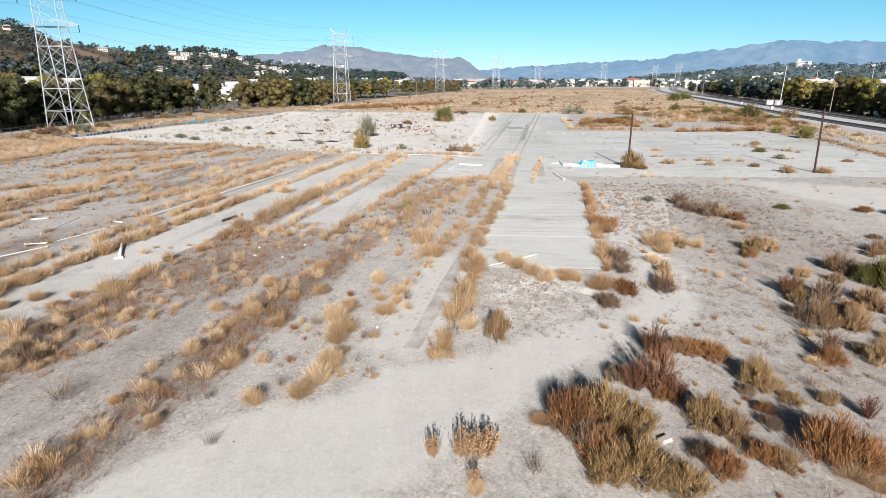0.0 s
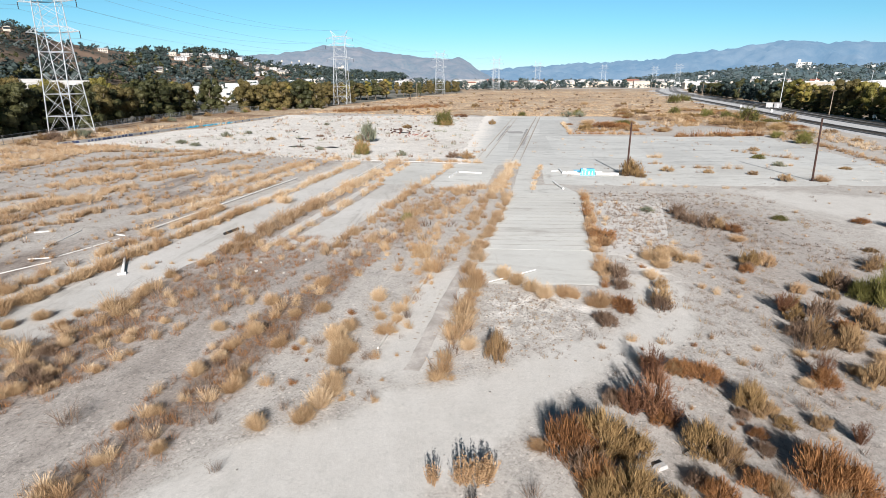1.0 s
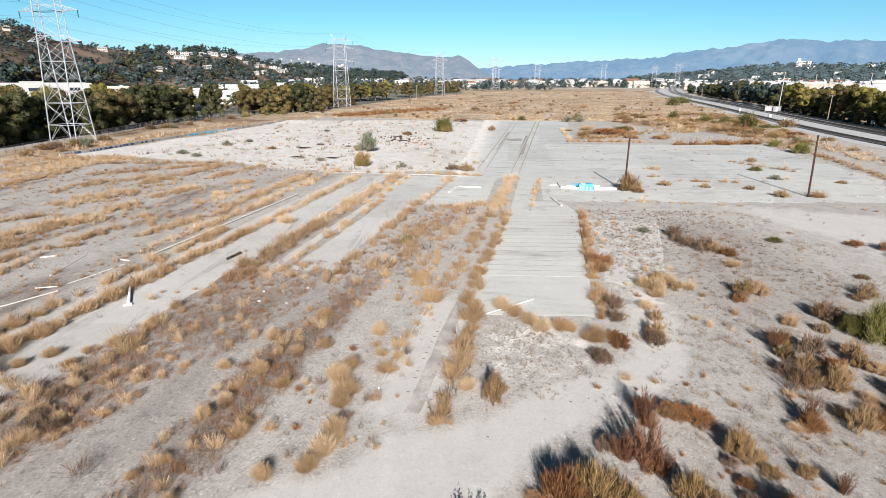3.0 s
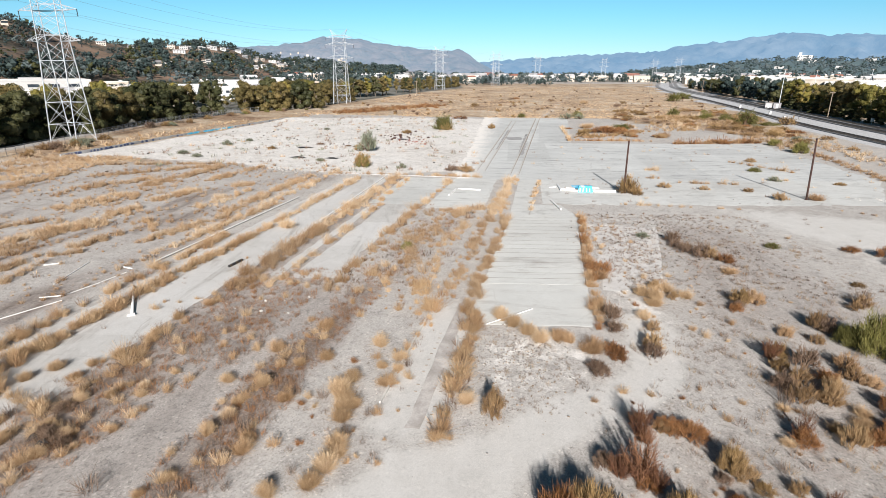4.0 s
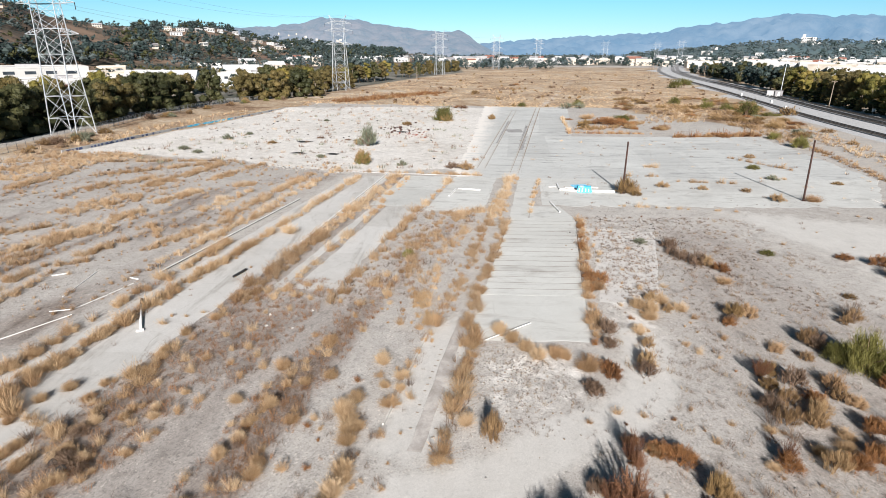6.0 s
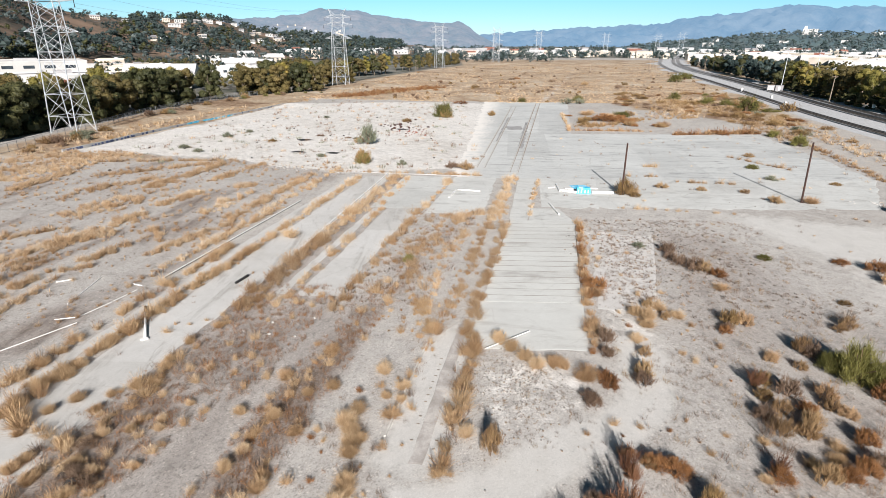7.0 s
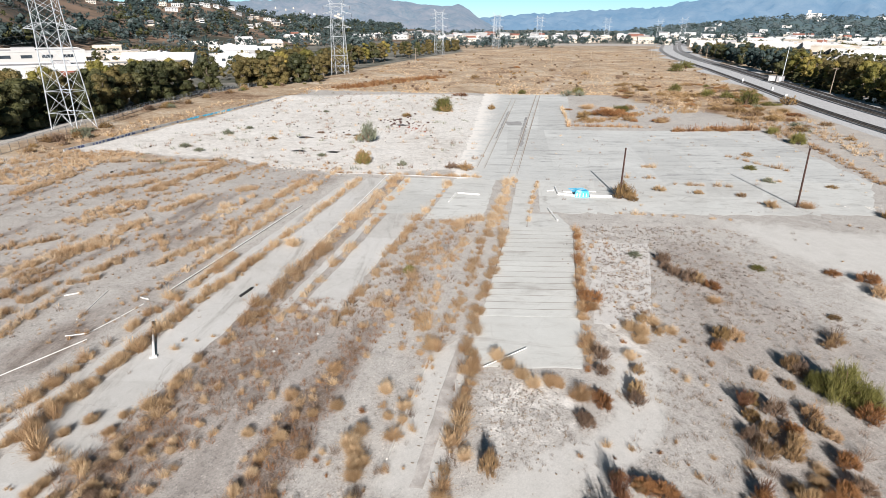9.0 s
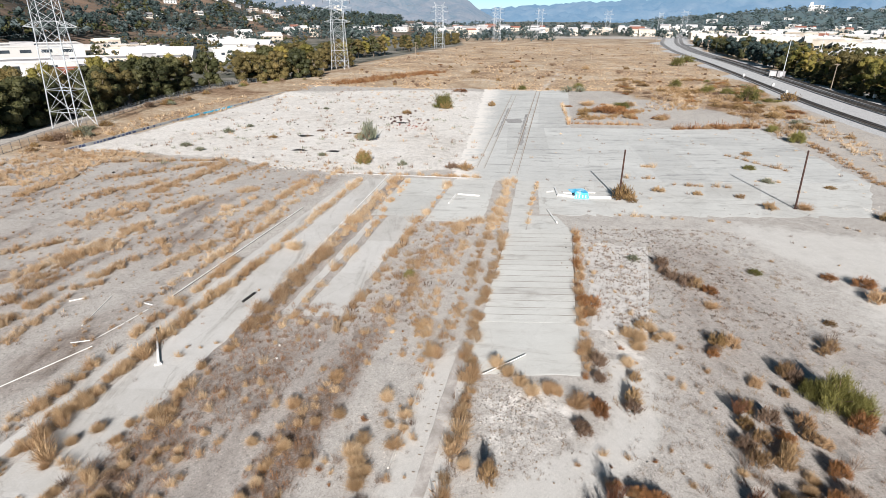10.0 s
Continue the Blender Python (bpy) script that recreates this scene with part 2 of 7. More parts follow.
def concrete_material(name, lo, hi, stain, crack=0.6, smear=(1.0, 0.18, 1), dusty=False):
    m, n, l, b = material(name, 0.88)
    co, info = n.new("ShaderNodeNewGeometry").outputs["Position"], n.new("ShaderNodeObjectInfo")
    big, mid, fine = noise_node(n, l, 0.09, 5, 0.6, co, 0.6), noise_node(n, l, 0.8, 6, 0.65, co, 0.4), noise_node(n, l, 9.0, 5, 0.7, co)
    mp = n.new("ShaderNodeMapping")
    mp.inputs["Rotation"].default_value = (0, 0, radians(11.6))
    mp.inputs["Scale"].default_value = smear
    l.new(co, mp.inputs[0])
    drag = noise_node(n, l, 0.5, 5, 0.65, mp.outputs[0], 0.8)
    r = ramp(n, [(0.3, lo), (0.7, hi)])
    v = math_node(n, l, "ADD", math_node(n, l, "MULTIPLY", big.outputs[0], 0.5), math_node(n, l, "MULTIPLY", mid.outputs[0], 0.5))
    v = math_node(n, l, "ADD", v, math_node(n, l, "MULTIPLY", math_node(n, l, "SUBTRACT", info.outputs["Random"], 0.5), 0.22))
    l.new(v, r.inputs[0])
    s = n.new("ShaderNodeMapRange")
    s.interpolation_type = "SMOOTHSTEP"
    s.inputs[1].default_value, s.inputs[2].default_value = 0.5, 0.66
    l.new(math_node(n, l, "ADD", math_node(n, l, "MULTIPLY", drag.outputs[0], 0.7), math_node(n, l, "MULTIPLY", mid.outputs[0], 0.3)), s.inputs[0])
    c = mixer(n, l, "MIX", math_node(n, l, "MULTIPLY", s.outputs[0], 0.7), r.outputs[0], stain)
    vor = n.new("ShaderNodeTexVoronoi")
    vor.feature = "DISTANCE_TO_EDGE"
    vor.inputs["Scale"].default_value = 0.16
    warp = n.new("ShaderNodeVectorMath")
    warp.operation = "MULTIPLY_ADD"
    l.new(mid.outputs["Color"], warp.inputs[0])
    warp.inputs[1].default_value = (1.6, 1.6, 0)
    l.new(co, warp.inputs[2])
    l.new(warp.outputs[0], vor.inputs["Vector"])
    k = n.new("ShaderNodeMapRange")
    k.inputs[1].default_value, k.inputs[2].default_value = 0.0, 0.007
    k.inputs[3].default_value, k.inputs[4].default_value = crack, 0.0
    l.new(vor.outputs["Distance"], k.inputs[0])
    c = mixer(n, l, "MIX", k.outputs[0], c, (0.16, 0.13, 0.10))
    g = n.new("ShaderNodeMapRange")
    g.inputs[1].default_value, g.inputs[2].default_value, g.inputs[3].default_value, g.inputs[4].default_value = 0.3, 0.7, 0.86, 1.08
    l.new(fine.outputs[0], g.inputs[0])
    c = mixer(n, l, "MULTIPLY", 1.0, c, g.outputs[0])
    if dusty:        # sand blown in from the west, thinning out across the road
        xyz = n.new("ShaderNodeSeparateXYZ")
        l.new(co, xyz.inputs[0])
        edge = math_node(n, l, "MULTIPLY_ADD", xyz.outputs[1], 0.135, -9.0)
        d = math_node(n, l, "MULTIPLY", math_node(n, l, "SUBTRACT", edge, xyz.outputs[0]), 0.16)
        d = math_node(n, l, "ADD", d, math_node(n, l, "MULTIPLY", math_node(n, l, "SUBTRACT", drag.outputs[0], 0.5), 2.4))
        d = math_node(n, l, "ADD", d, math_node(n, l, "MULTIPLY", math_node(n, l, "SUBTRACT", mid.outputs[0], 0.5), 1.6))
        k = n.new("ShaderNodeMapRange")
        k.interpolation_type = "SMOOTHSTEP"
        k.inputs[1].default_value, k.inputs[2].default_value = -0.5, 0.7
        l.new(d, k.inputs[0])
        c = mixer(n, l, "MIX", k.outputs[0], c, (0.69, 0.655, 0.60))
    l.new(c, b.inputs["Base Color"])
    bump(n, l, b, fine.outputs[0], 0.25, 0.02)
    return m


GROUND = ground_material()
CONCRETE = concrete_material("weathered_concrete", (0.430, 0.415, 0.383), (0.550, 0.538, 0.509), (0.30, 0.28, 0.25), 0.3)
YARD = concrete_material("yard_concrete", (0.430, 0.425, 0.397), (0.565, 0.564, 0.530), (0.31, 0.30, 0.275), 0.4, (0.3, 0.9, 1))
ROAD = concrete_material("dusty_road_concrete", (0.41, 0.41, 0.39), (0.55, 0.553, 0.525), (0.22, 0.218, 0.21), 0.4, (0.2, 1.1, 1), True)
PLANK = concrete_material("deck_concrete", (0.478, 0.473, 0.440), (0.582, 0.581, 0.544), (0.34, 0.32, 0.29), 0.2, (0.22, 1.0, 1))
GRITTY = concrete_material("gritty_concrete", (0.47, 0.45, 0.42), (0.585, 0.565, 0.53), (0.27, 0.25, 0.225), 0.25, (0.8, 0.8, 1), True)
ASPHALT = two_scale("old_asphalt", [(0.32, (0.30, 0.275, 0.245)), (0.5, (0.38, 0.35, 0.32)), (0.66, (0.50, 0.47, 0.43))], 0.7, 8.0, 0.9)
STRAW = blade_mat("straw_blades", [(0.17, 0.099, 0.052), (0.345, 0.226, 0.120), (0.49, 0.345, 0.200), (0.62, 0.47, 0.31)], 0.75, 0.12, 0.4)
TAWNY = blade_mat("tawny_blades", [(0.13, 0.072, 0.037), (0.27, 0.162, 0.083), (0.40, 0.258, 0.138), (0.53, 0.372, 0.22)], 0.75, 0.12, 0.5)
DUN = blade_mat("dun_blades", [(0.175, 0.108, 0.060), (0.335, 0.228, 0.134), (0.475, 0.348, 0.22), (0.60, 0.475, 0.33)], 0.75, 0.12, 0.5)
TAN = blade_mat("tan_twigs", [(0.07, 0.040, 0.020), (0.185, 0.112, 0.054), (0.30, 0.19, 0.092), (0.42, 0.29, 0.155)], 0.8, 0.15, 0.5)
RUSSET = blade_mat("russet_twigs", [(0.055, 0.024, 0.011), (0.155, 0.068, 0.026), (0.255, 0.118, 0.044), (0.345, 0.178, 0.075)], 0.8, 0.12, 0.5)
OLIVE = blade_mat("olive_twigs", [(0.050, 0.029, 0.012), (0.140, 0.085, 0.035), (0.24, 0.150, 0.062), (0.36, 0.238, 0.108)], 0.8, 0.15, 0.5)
DEAD = blade_mat("dead_twigs", [(0.036, 0.022, 0.015), (0.10, 0.061, 0.039), (0.18, 0.117, 0.077), (0.27, 0.19, 0.132)], 0.85, 0.1, 0.5)
GREEN = blade_mat("green_twigs", [(0.030, 0.030, 0.010), (0.080, 0.076, 0.021), (0.150, 0.138, 0.036), (0.235, 0.21, 0.066)], 0.7, 0.2, 0.5)
SAGE = blade_mat("grey_green_twigs", [(0.08, 0.085, 0.06), (0.14, 0.15, 0.10), (0.22, 0.22, 0.15)], 0.8, 0.15)
SPIKE = blade_mat("dried_spikes", [(0.035, 0.014, 0.009), (0.085, 0.036, 0.020), (0.15, 0.068, 0.034), (0.25, 0.125, 0.065)], 0.85, 0.08, 0.5)
LEAF_DARK = blade_mat("dark_leaves", [(0.016, 0.019, 0.009), (0.043, 0.047, 0.018), (0.081, 0.079, 0.031), (0.131, 0.117, 0.049)], 0.6, 0.25, 0.34)
LEAF_OLIVE = blade_mat("olive_leaves", [(0.033, 0.029, 0.011), (0.081, 0.066, 0.023), (0.137, 0.106, 0.039), (0.207, 0.148, 0.055)], 0.6, 0.25, 0.34)
LEAF_GOLD = blade_mat("golden_leaves", [(0.038, 0.040, 0.011), (0.104, 0.097, 0.023), (0.199, 0.167, 0.041), (0.304, 0.220, 0.063)], 0.6, 0.25, 0.34)
# leaves of the far woods: distance haze is mixed into their greyed, bluish colours
LEAF_HILL = blade_mat("hillside_haze_leaves", [(0.018, 0.029, 0.027), (0.035, 0.051, 0.047), (0.055, 0.075, 0.066), (0.082, 0.098, 0.082)], 0.65, 0.2, 0.34)
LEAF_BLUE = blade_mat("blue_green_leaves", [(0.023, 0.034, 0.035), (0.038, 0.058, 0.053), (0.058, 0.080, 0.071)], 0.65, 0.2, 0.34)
LEAF_FAR = blade_mat("far_haze_leaves", [(0.052, 0.068, 0.068), (0.078, 0.099, 0.096), (0.108, 0.131, 0.120), (0.146, 0.159, 0.135)], 0.65, 0.2, 0.34)
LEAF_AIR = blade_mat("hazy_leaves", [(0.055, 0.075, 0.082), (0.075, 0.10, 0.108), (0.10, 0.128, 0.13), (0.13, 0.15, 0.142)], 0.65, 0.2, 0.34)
BARK = two_scale("grey_bark", [(0.3, (0.09, 0.07, 0.05)), (0.7, (0.20, 0.16, 0.12))], 1.0, 9.0, 0.9, bumps=0.6)
STEEL = two_scale("galvanised_steel", [(0.3, (0.40, 0.42, 0.43)), (0.7, (0.55, 0.57, 0.58))], 0.4, 5.0, 0.5, 0.35, 0.1)
CABLE = two_scale("aluminium_cable", [(0.3, (0.20, 0.21, 0.22)), (0.7, (0.30, 0.31, 0.32))], 0.2, 3.0, 0.5, 0.6, 0.1)
RUST = two_scale("rusty_steel", [(0.3, (0.022, 0.013, 0.011)), (0.7, (0.07, 0.034, 0.025))], 1.5, 14.0, 0.85)
PIPE_WHITE = two_scale("white_plastic", [(0.3, (0.53, 0.515, 0.48)), (0.7, (0.70, 0.685, 0.655))], 0.8, 9.0, 0.45, bumps=0.05)
BLACK = two_scale("black_rubber", [(0.3, (0.012, 0.012, 0.013)), (0.7, (0.035, 0.034, 0.033))], 0.8, 9.0, 0.7)
TIMBER = two_scale("weathered_timber", [(0.3, (0.16, 0.12, 0.085)), (0.7, (0.33, 0.27, 0.21))], 1.2, 14.0, 0.9)
BLUE = two_scale("blue_paint", [(0.34, (0.03, 0.30, 0.50)), (0.52, (0.08, 0.45, 0.66)), (0.68, (0.45, 0.65, 0.74))], 0.9, 6.0, 0.6)
NAVY = two_scale("navy_paint", [(0.3, (0.03, 0.04, 0.08)), (0.7, (0.08, 0.10, 0.20))], 0.9, 6.0, 0.6)
RAIL = two_scale("rail_steel", [(0.3, (0.10, 0.075, 0.06)), (0.7, (0.22, 0.19, 0.17))], 0.5, 6.0, 0.4, 0.6)
TIE = two_scale("tarred_sleepers", [(0.3, (0.022, 0.019, 0.017)), (0.7, (0.055, 0.048, 0.042))], 0.6, 7.0, 0.9)
STONE = two_scale("pale_rubble", [(0.3, (0.36, 0.335, 0.30)), (0.7, (0.56, 0.535, 0.49))], 0.9, 7.0, 0.9, bumps=0.5)
GRAVEL = two_scale("pale_gravel", [(0.3, (0.162, 0.150, 0.135)), (0.7, (0.276, 0.261, 0.237))], 0.9, 7.0, 0.95, bumps=0.5)
WALL_WHITE = two_scale("white_stucco", [(0.3, (0.40, 0.385, 0.36)), (0.7, (0.56, 0.545, 0.515))], 0.08, 2.0, 0.85, island=0.5)
WALL_CREAM = two_scale("cream_stucco", [(0.3, (0.36, 0.31, 0.25)), (0.7, (0.54, 0.48, 0.40))], 0.08, 2.0, 0.85, island=0.5)
WALL_BRICK = two_scale("red_brick_wall", [(0.3, (0.14, 0.05, 0.035)), (0.7, (0.24, 0.09, 0.06))], 0.2, 3.0, 0.9)
ROOF_GREY = two_scale("grey_roof", [(0.3, (0.22, 0.21, 0.21)), (0.7, (0.36, 0.35, 0.34))], 0.15, 2.0, 0.85, island=0.4)
ROOF_PALE = two_scale("pale_flat_roof", [(0.3, (0.40, 0.395, 0.385)), (0.7, (0.54, 0.535, 0.525))], 0.1, 2.0, 0.85)
ROOF_RED = two_scale("red_tile_roof", [(0.3, (0.17, 0.075, 0.055)), (0.7, (0.28, 0.13, 0.095))], 0.2, 3.0, 0.85)
WINDOW = two_scale("dark_window", [(0.3, (0.02, 0.025, 0.03)), (0.7, (0.05, 0.06, 0.07))], 0.2, 1.0, 0.15)

# ---- the ground: one sheet to the horizon ----
def soft_poly(x, y, pts, soft):
    """About 1 inside a polygon, 0 outside, over a soft edge of that many metres."""
    inside, dist = np.zeros(x.shape, bool), np.full(x.shape, 1e9)
    for (ax, ay), (bx, by) in zip(pts, pts[1:] + pts[:1]):
        cross = ((ay > y) != (by > y)) & (x < (bx - ax) * (y - ay) / ((by - ay) or 1e-9) + ax)
        inside ^= cross
        ux, uy = bx - ax, by - ay
        t = np.clip(((x - ax) * ux + (y - ay) * uy) / (ux * ux + uy * uy), 0, 1)
        dist = np.minimum(dist, np.hypot(x - ax - t * ux, y - ay - t * uy))
    return np.clip(0.5 + np.where(inside, dist, -dist) / soft, 0, 1)


def band(p, a, b, soft):
    return np.clip((p - a) / soft + 0.5, 0, 1) * np.clip((b - p) / soft + 0.5, 0, 1)


def row_noise(x, y):
    """Drifts of growth, drawn out along the lot's rows."""
    p = x - SKEW * y
    return vnoise(p, y / 5.5, 2.4, 14.0) * 0.7 + vnoise(p, y / 2.5, 6.5, 3.0) * 0.6


def belt_edge(y):
    """Right-hand edge of the broad belt of weeds."""
    return np.interp(y, (14, 22, 28, 36, 46), (-27.5, -25.6, -24.2, -22.0, -21.2))


def track_x(y):
    """Centre of the near railway track."""
    return np.interp(y, (60, 120, 163, 207, 287, 413, 552, 690, 900, 1300), (125, 128, 133.5, 142, 162, 192, 221, 262, 345, 560))


def build_ground():
    xs = np.concatenate([-np.geomspace(5200, 125, 26), np.arange(-120, 150, 1.3), np.geomspace(152, 5200, 40)])
    ys = np.concatenate([-np.geomspace(4900, 12, 16), np.arange(-8, 275, 1.3), np.geomspace(278, 4950, 60)])
    X, Y = np.meshgrid(xs, ys)
    P = X - SKEW * Y
    bumpy = 0.010 * vnoise(X, Y, 3.1, 4.0) + 0.010 * vnoise(X, Y, 11.0, 9.0)
    Z = gz(X, Y) + np.where(np.hypot(X, Y) < 400, 0.6 * bumpy - 0.014, 0)
    # the river bed behind the left-hand trees lies lower
    bank = np.clip((-108 - np.interp(Y, (100, 220, 260, 300, 600), (0, 6, 20, 45, 110)) * -1 - X) / 25, 0, 1) * np.clip((Y - 40) / 60, 0, 1) * np.clip((900 - Y) / 200, 0, 1)
    Z = Z - 3.0 * bank
    wob = 1.2 * vnoise(X, Y, 9.0, 2.0) + 0.6 * vnoise(X, Y, 3.0, 6.0)
    sandy = soft_poly(X + wob * 1.5, Y + wob, [(-86, 123), (-80, 146), (-74, 170), (-68, 205), (-62, 230), (-21, 246), (4, 251), (33, 246), (24, 190), (18, 150), (12, 116), (-21, 109), (-36, 112), (-44, 118), (-70, 123)], 6)
    sandy = np.maximum(sandy, soft_poly(X + wob, Y + wob, [(0.8, 29.5), (2.2, 41), (10, 41.5), (14, 37), (9, 31)], 5) * 0.5)
    sandy = np.maximum(sandy, soft_poly(X + wob * 0.3, Y + wob * 0.3, [(15.3, 52), (20.6, 78.5), (30, 78.5), (28.6, 70), (22.2, 51)], 2.5) * 0.42)
    sandy = np.maximum(sandy, soft_poly(X + wob * 0.5, Y + wob * 0.5, [(14.6, 41), (16, 54), (22.6, 53), (20.5, 40)], 4) * 0.5)
    near_lot = np.clip((270 - Y) / 10, 0, 1)
    left_margin = band(X, -104, -60, 6) * np.clip((Y - 108) / 14, 0, 1) * (1 - sandy)
    right_margin = np.clip((X - 84 - 0.1 * np.clip(Y - 100, 0, 80)) / 8, 0, 1) * np.clip((Y - 96) / 10, 0, 1)
    field = np.clip((Y - 250) / 10 + wob * 0.5, 0, 1) * np.clip((900 - Y) / 120, 0, 1)
    patch = soft_poly(X + wob, Y + wob, [(40, 171), (70, 165), (98, 166), (112, 210), (100, 262), (60, 250), (46, 215)], 8)
    scrub = soft_poly(X + wob * 2, Y + wob * 2, [(74, 272), (79, 230), (94, 218), (102, 182), (128, 182), (146, 251), (102, 318)], 10)
    straw = np.clip(np.maximum.reduce([left_margin * 0.85, right_margin * 0.34, field * 0.95, patch * 0.3, scrub * 0.8]), 0, 1)
    litter = np.maximum.reduce([
        np.clip((P + wob * 0.6 + 31.0) / 2 + 0.5, 0, 1) * np.clip((belt_edge(Y) - P - wob * 0.6) / 2 + 0.5, 0, 1) * np.interp(Y, (32, 46, 54), (1, 0.6, 0)) * np.clip(0.62 + 0.6 * row_noise(X, Y), 0.3, 1.0),
        band(P + wob * 0.6, -19.9, -16.2, 1.6) * np.clip((54 - Y) / 6, 0, 1) * np.clip(0.62 + 0.6 * row_noise(X, Y), 0.3, 1.0),
        band(P + wob * 0.6, -21.4, -11.5, 4) * band(Y, 44, 82, 10) * np.clip(0.3 + 0.45 * row_noise(X, Y), 0.1, 0.6),
        band(P + wob * 0.4, -32.3, -29.0, 2) * band(Y, 46, 108, 6) * 0.7,
        band(P, -108, -41.5, 4) * np.clip(0.12 + 0.9 * row_noise(X, Y), 0, 0.7) * np.clip((124 - Y) / 10, 0, 1),
        soft_poly(X + wob * 0.5, Y + wob * 0.5, [(31, 79), (24, 51), (30, 44), (42, 60), (40, 78)], 5) * 0.3,
        soft_poly(X + wob, Y + wob, [(12, 28), (20, 29), (30, 40), (40, 36), (30, 12), (6, 12), (6, 18)], 6) * 0.38,
    ])
    soil = np.maximum.reduce([
        soft_poly(X + wob, Y + wob, [(15, 27), (18.6, 34), (20.6, 41), (22.6, 51), (29, 70.4), (31, 77), (40, 74), (44, 62), (42, 50), (60, 40), (80, 26), (60, 8), (6, 8), (5, 15)], 8) * np.interp(Y, (30, 46), (0.42, 0.6)),
        band(P + wob * 0.5, -33, -15.5, 2) * np.clip((56 - Y) / 8, 0, 1) * 0.68,
        band(P, -108, -41.5, 4) * np.clip((124 - Y) / 10, 0, 1) * np.clip(0.45 + 0.4 * row_noise(X, Y), 0.15, 0.8),
        band(P + wob * 0.4, -32.6, -21, 1.5) * band(Y, 46, 108, 6) * 0.6,
    ])
    path = soft_poly(X + wob * 0.35, Y + wob * 0.35, [(-18, 9), (-13, 16.7), (-9, 21), (-5.9, 21.9), (-2.6, 26), (0.5, 26.2), (3.8, 28.2), (7.8, 31.4), (11.8, 32.9), (14, 35.5), (16.2, 44), (18.6, 46), (19.6, 40), (17.3, 33),
                                                         (13.7, 30), (10.1, 28.4), (6.4, 25.1), (3, 21.5), (-0.5, 17.6), (-4.6, 14.5), (-6, 9)], 2.2)
    path = np.maximum(path, band(P + wob * 0.3, -10.2, -5.6, 1.0) * band(Y, 26, 46, 4) * 0.8)
    path = np.maximum(path, soft_poly(X + wob, Y + wob, [(44, 84), (50, 62), (46, 44), (54, 44), (66, 60), (72, 76)], 8) * 0.9)
    path = np.maximum(path, np.clip(1.3 - np.abs(X - np.interp(Y, (250, 420, 700), (44, 92, 170)) - wob * 2) / 3.2, 0, 1) * band(Y, 252, 640, 20) * 0.5)
    tx = track_x(Y)
    ball = band(X - tx, -6.5, 33, 2.5) * np.clip((Y - 40) / 40, 0, 1) * np.clip((1200 - Y) / 100, 0, 1)
    town = np.clip((Y - 880) / 120, 0, 1)
    town = np.maximum(town, np.clip((X - tx - 60) / 40, 0, 1))
    town = np.maximum(town, np.clip((-112 + np.clip(Y - 230, 0, 400) * 0.35 - X) / 10, 0, 1) * np.clip((Y - 60) / 50, 0, 1))
    # long low mound of spoil along the wall
    Z = Z + 0.6 * np.exp(-(((X + 62) / 14) ** 2 + ((Y - 226) / 9) ** 2)) * near_lot
    nx, ny = len(xs), len(ys)
    i = np.arange(nx * ny).reshape(ny, nx)
    f = np.stack([i[:-1, :-1], i[:-1, 1:], i[1:, 1:], i[1:, :-1]], -1).reshape(-1, 4)
    me = mesh_np("ground", np.stack([X, Y, Z], -1).reshape(-1, 3), f, GROUND, smooth=True)
    for name, a in (("sand", sandy), ("soil", soil), ("straw", straw), ("litter", litter * (1 - sandy)), ("path", path), ("ballast", ball), ("town", town * (1 - ball))):
        me.attributes.new(name, "FLOAT", "POINT").data.foreach_set("value", a.astype(np.float32).ravel())
    return tagged(new("ground", me), "dusty grey dirt and gravel of an abandoned lot", "ground", kind="structure")


build_ground()


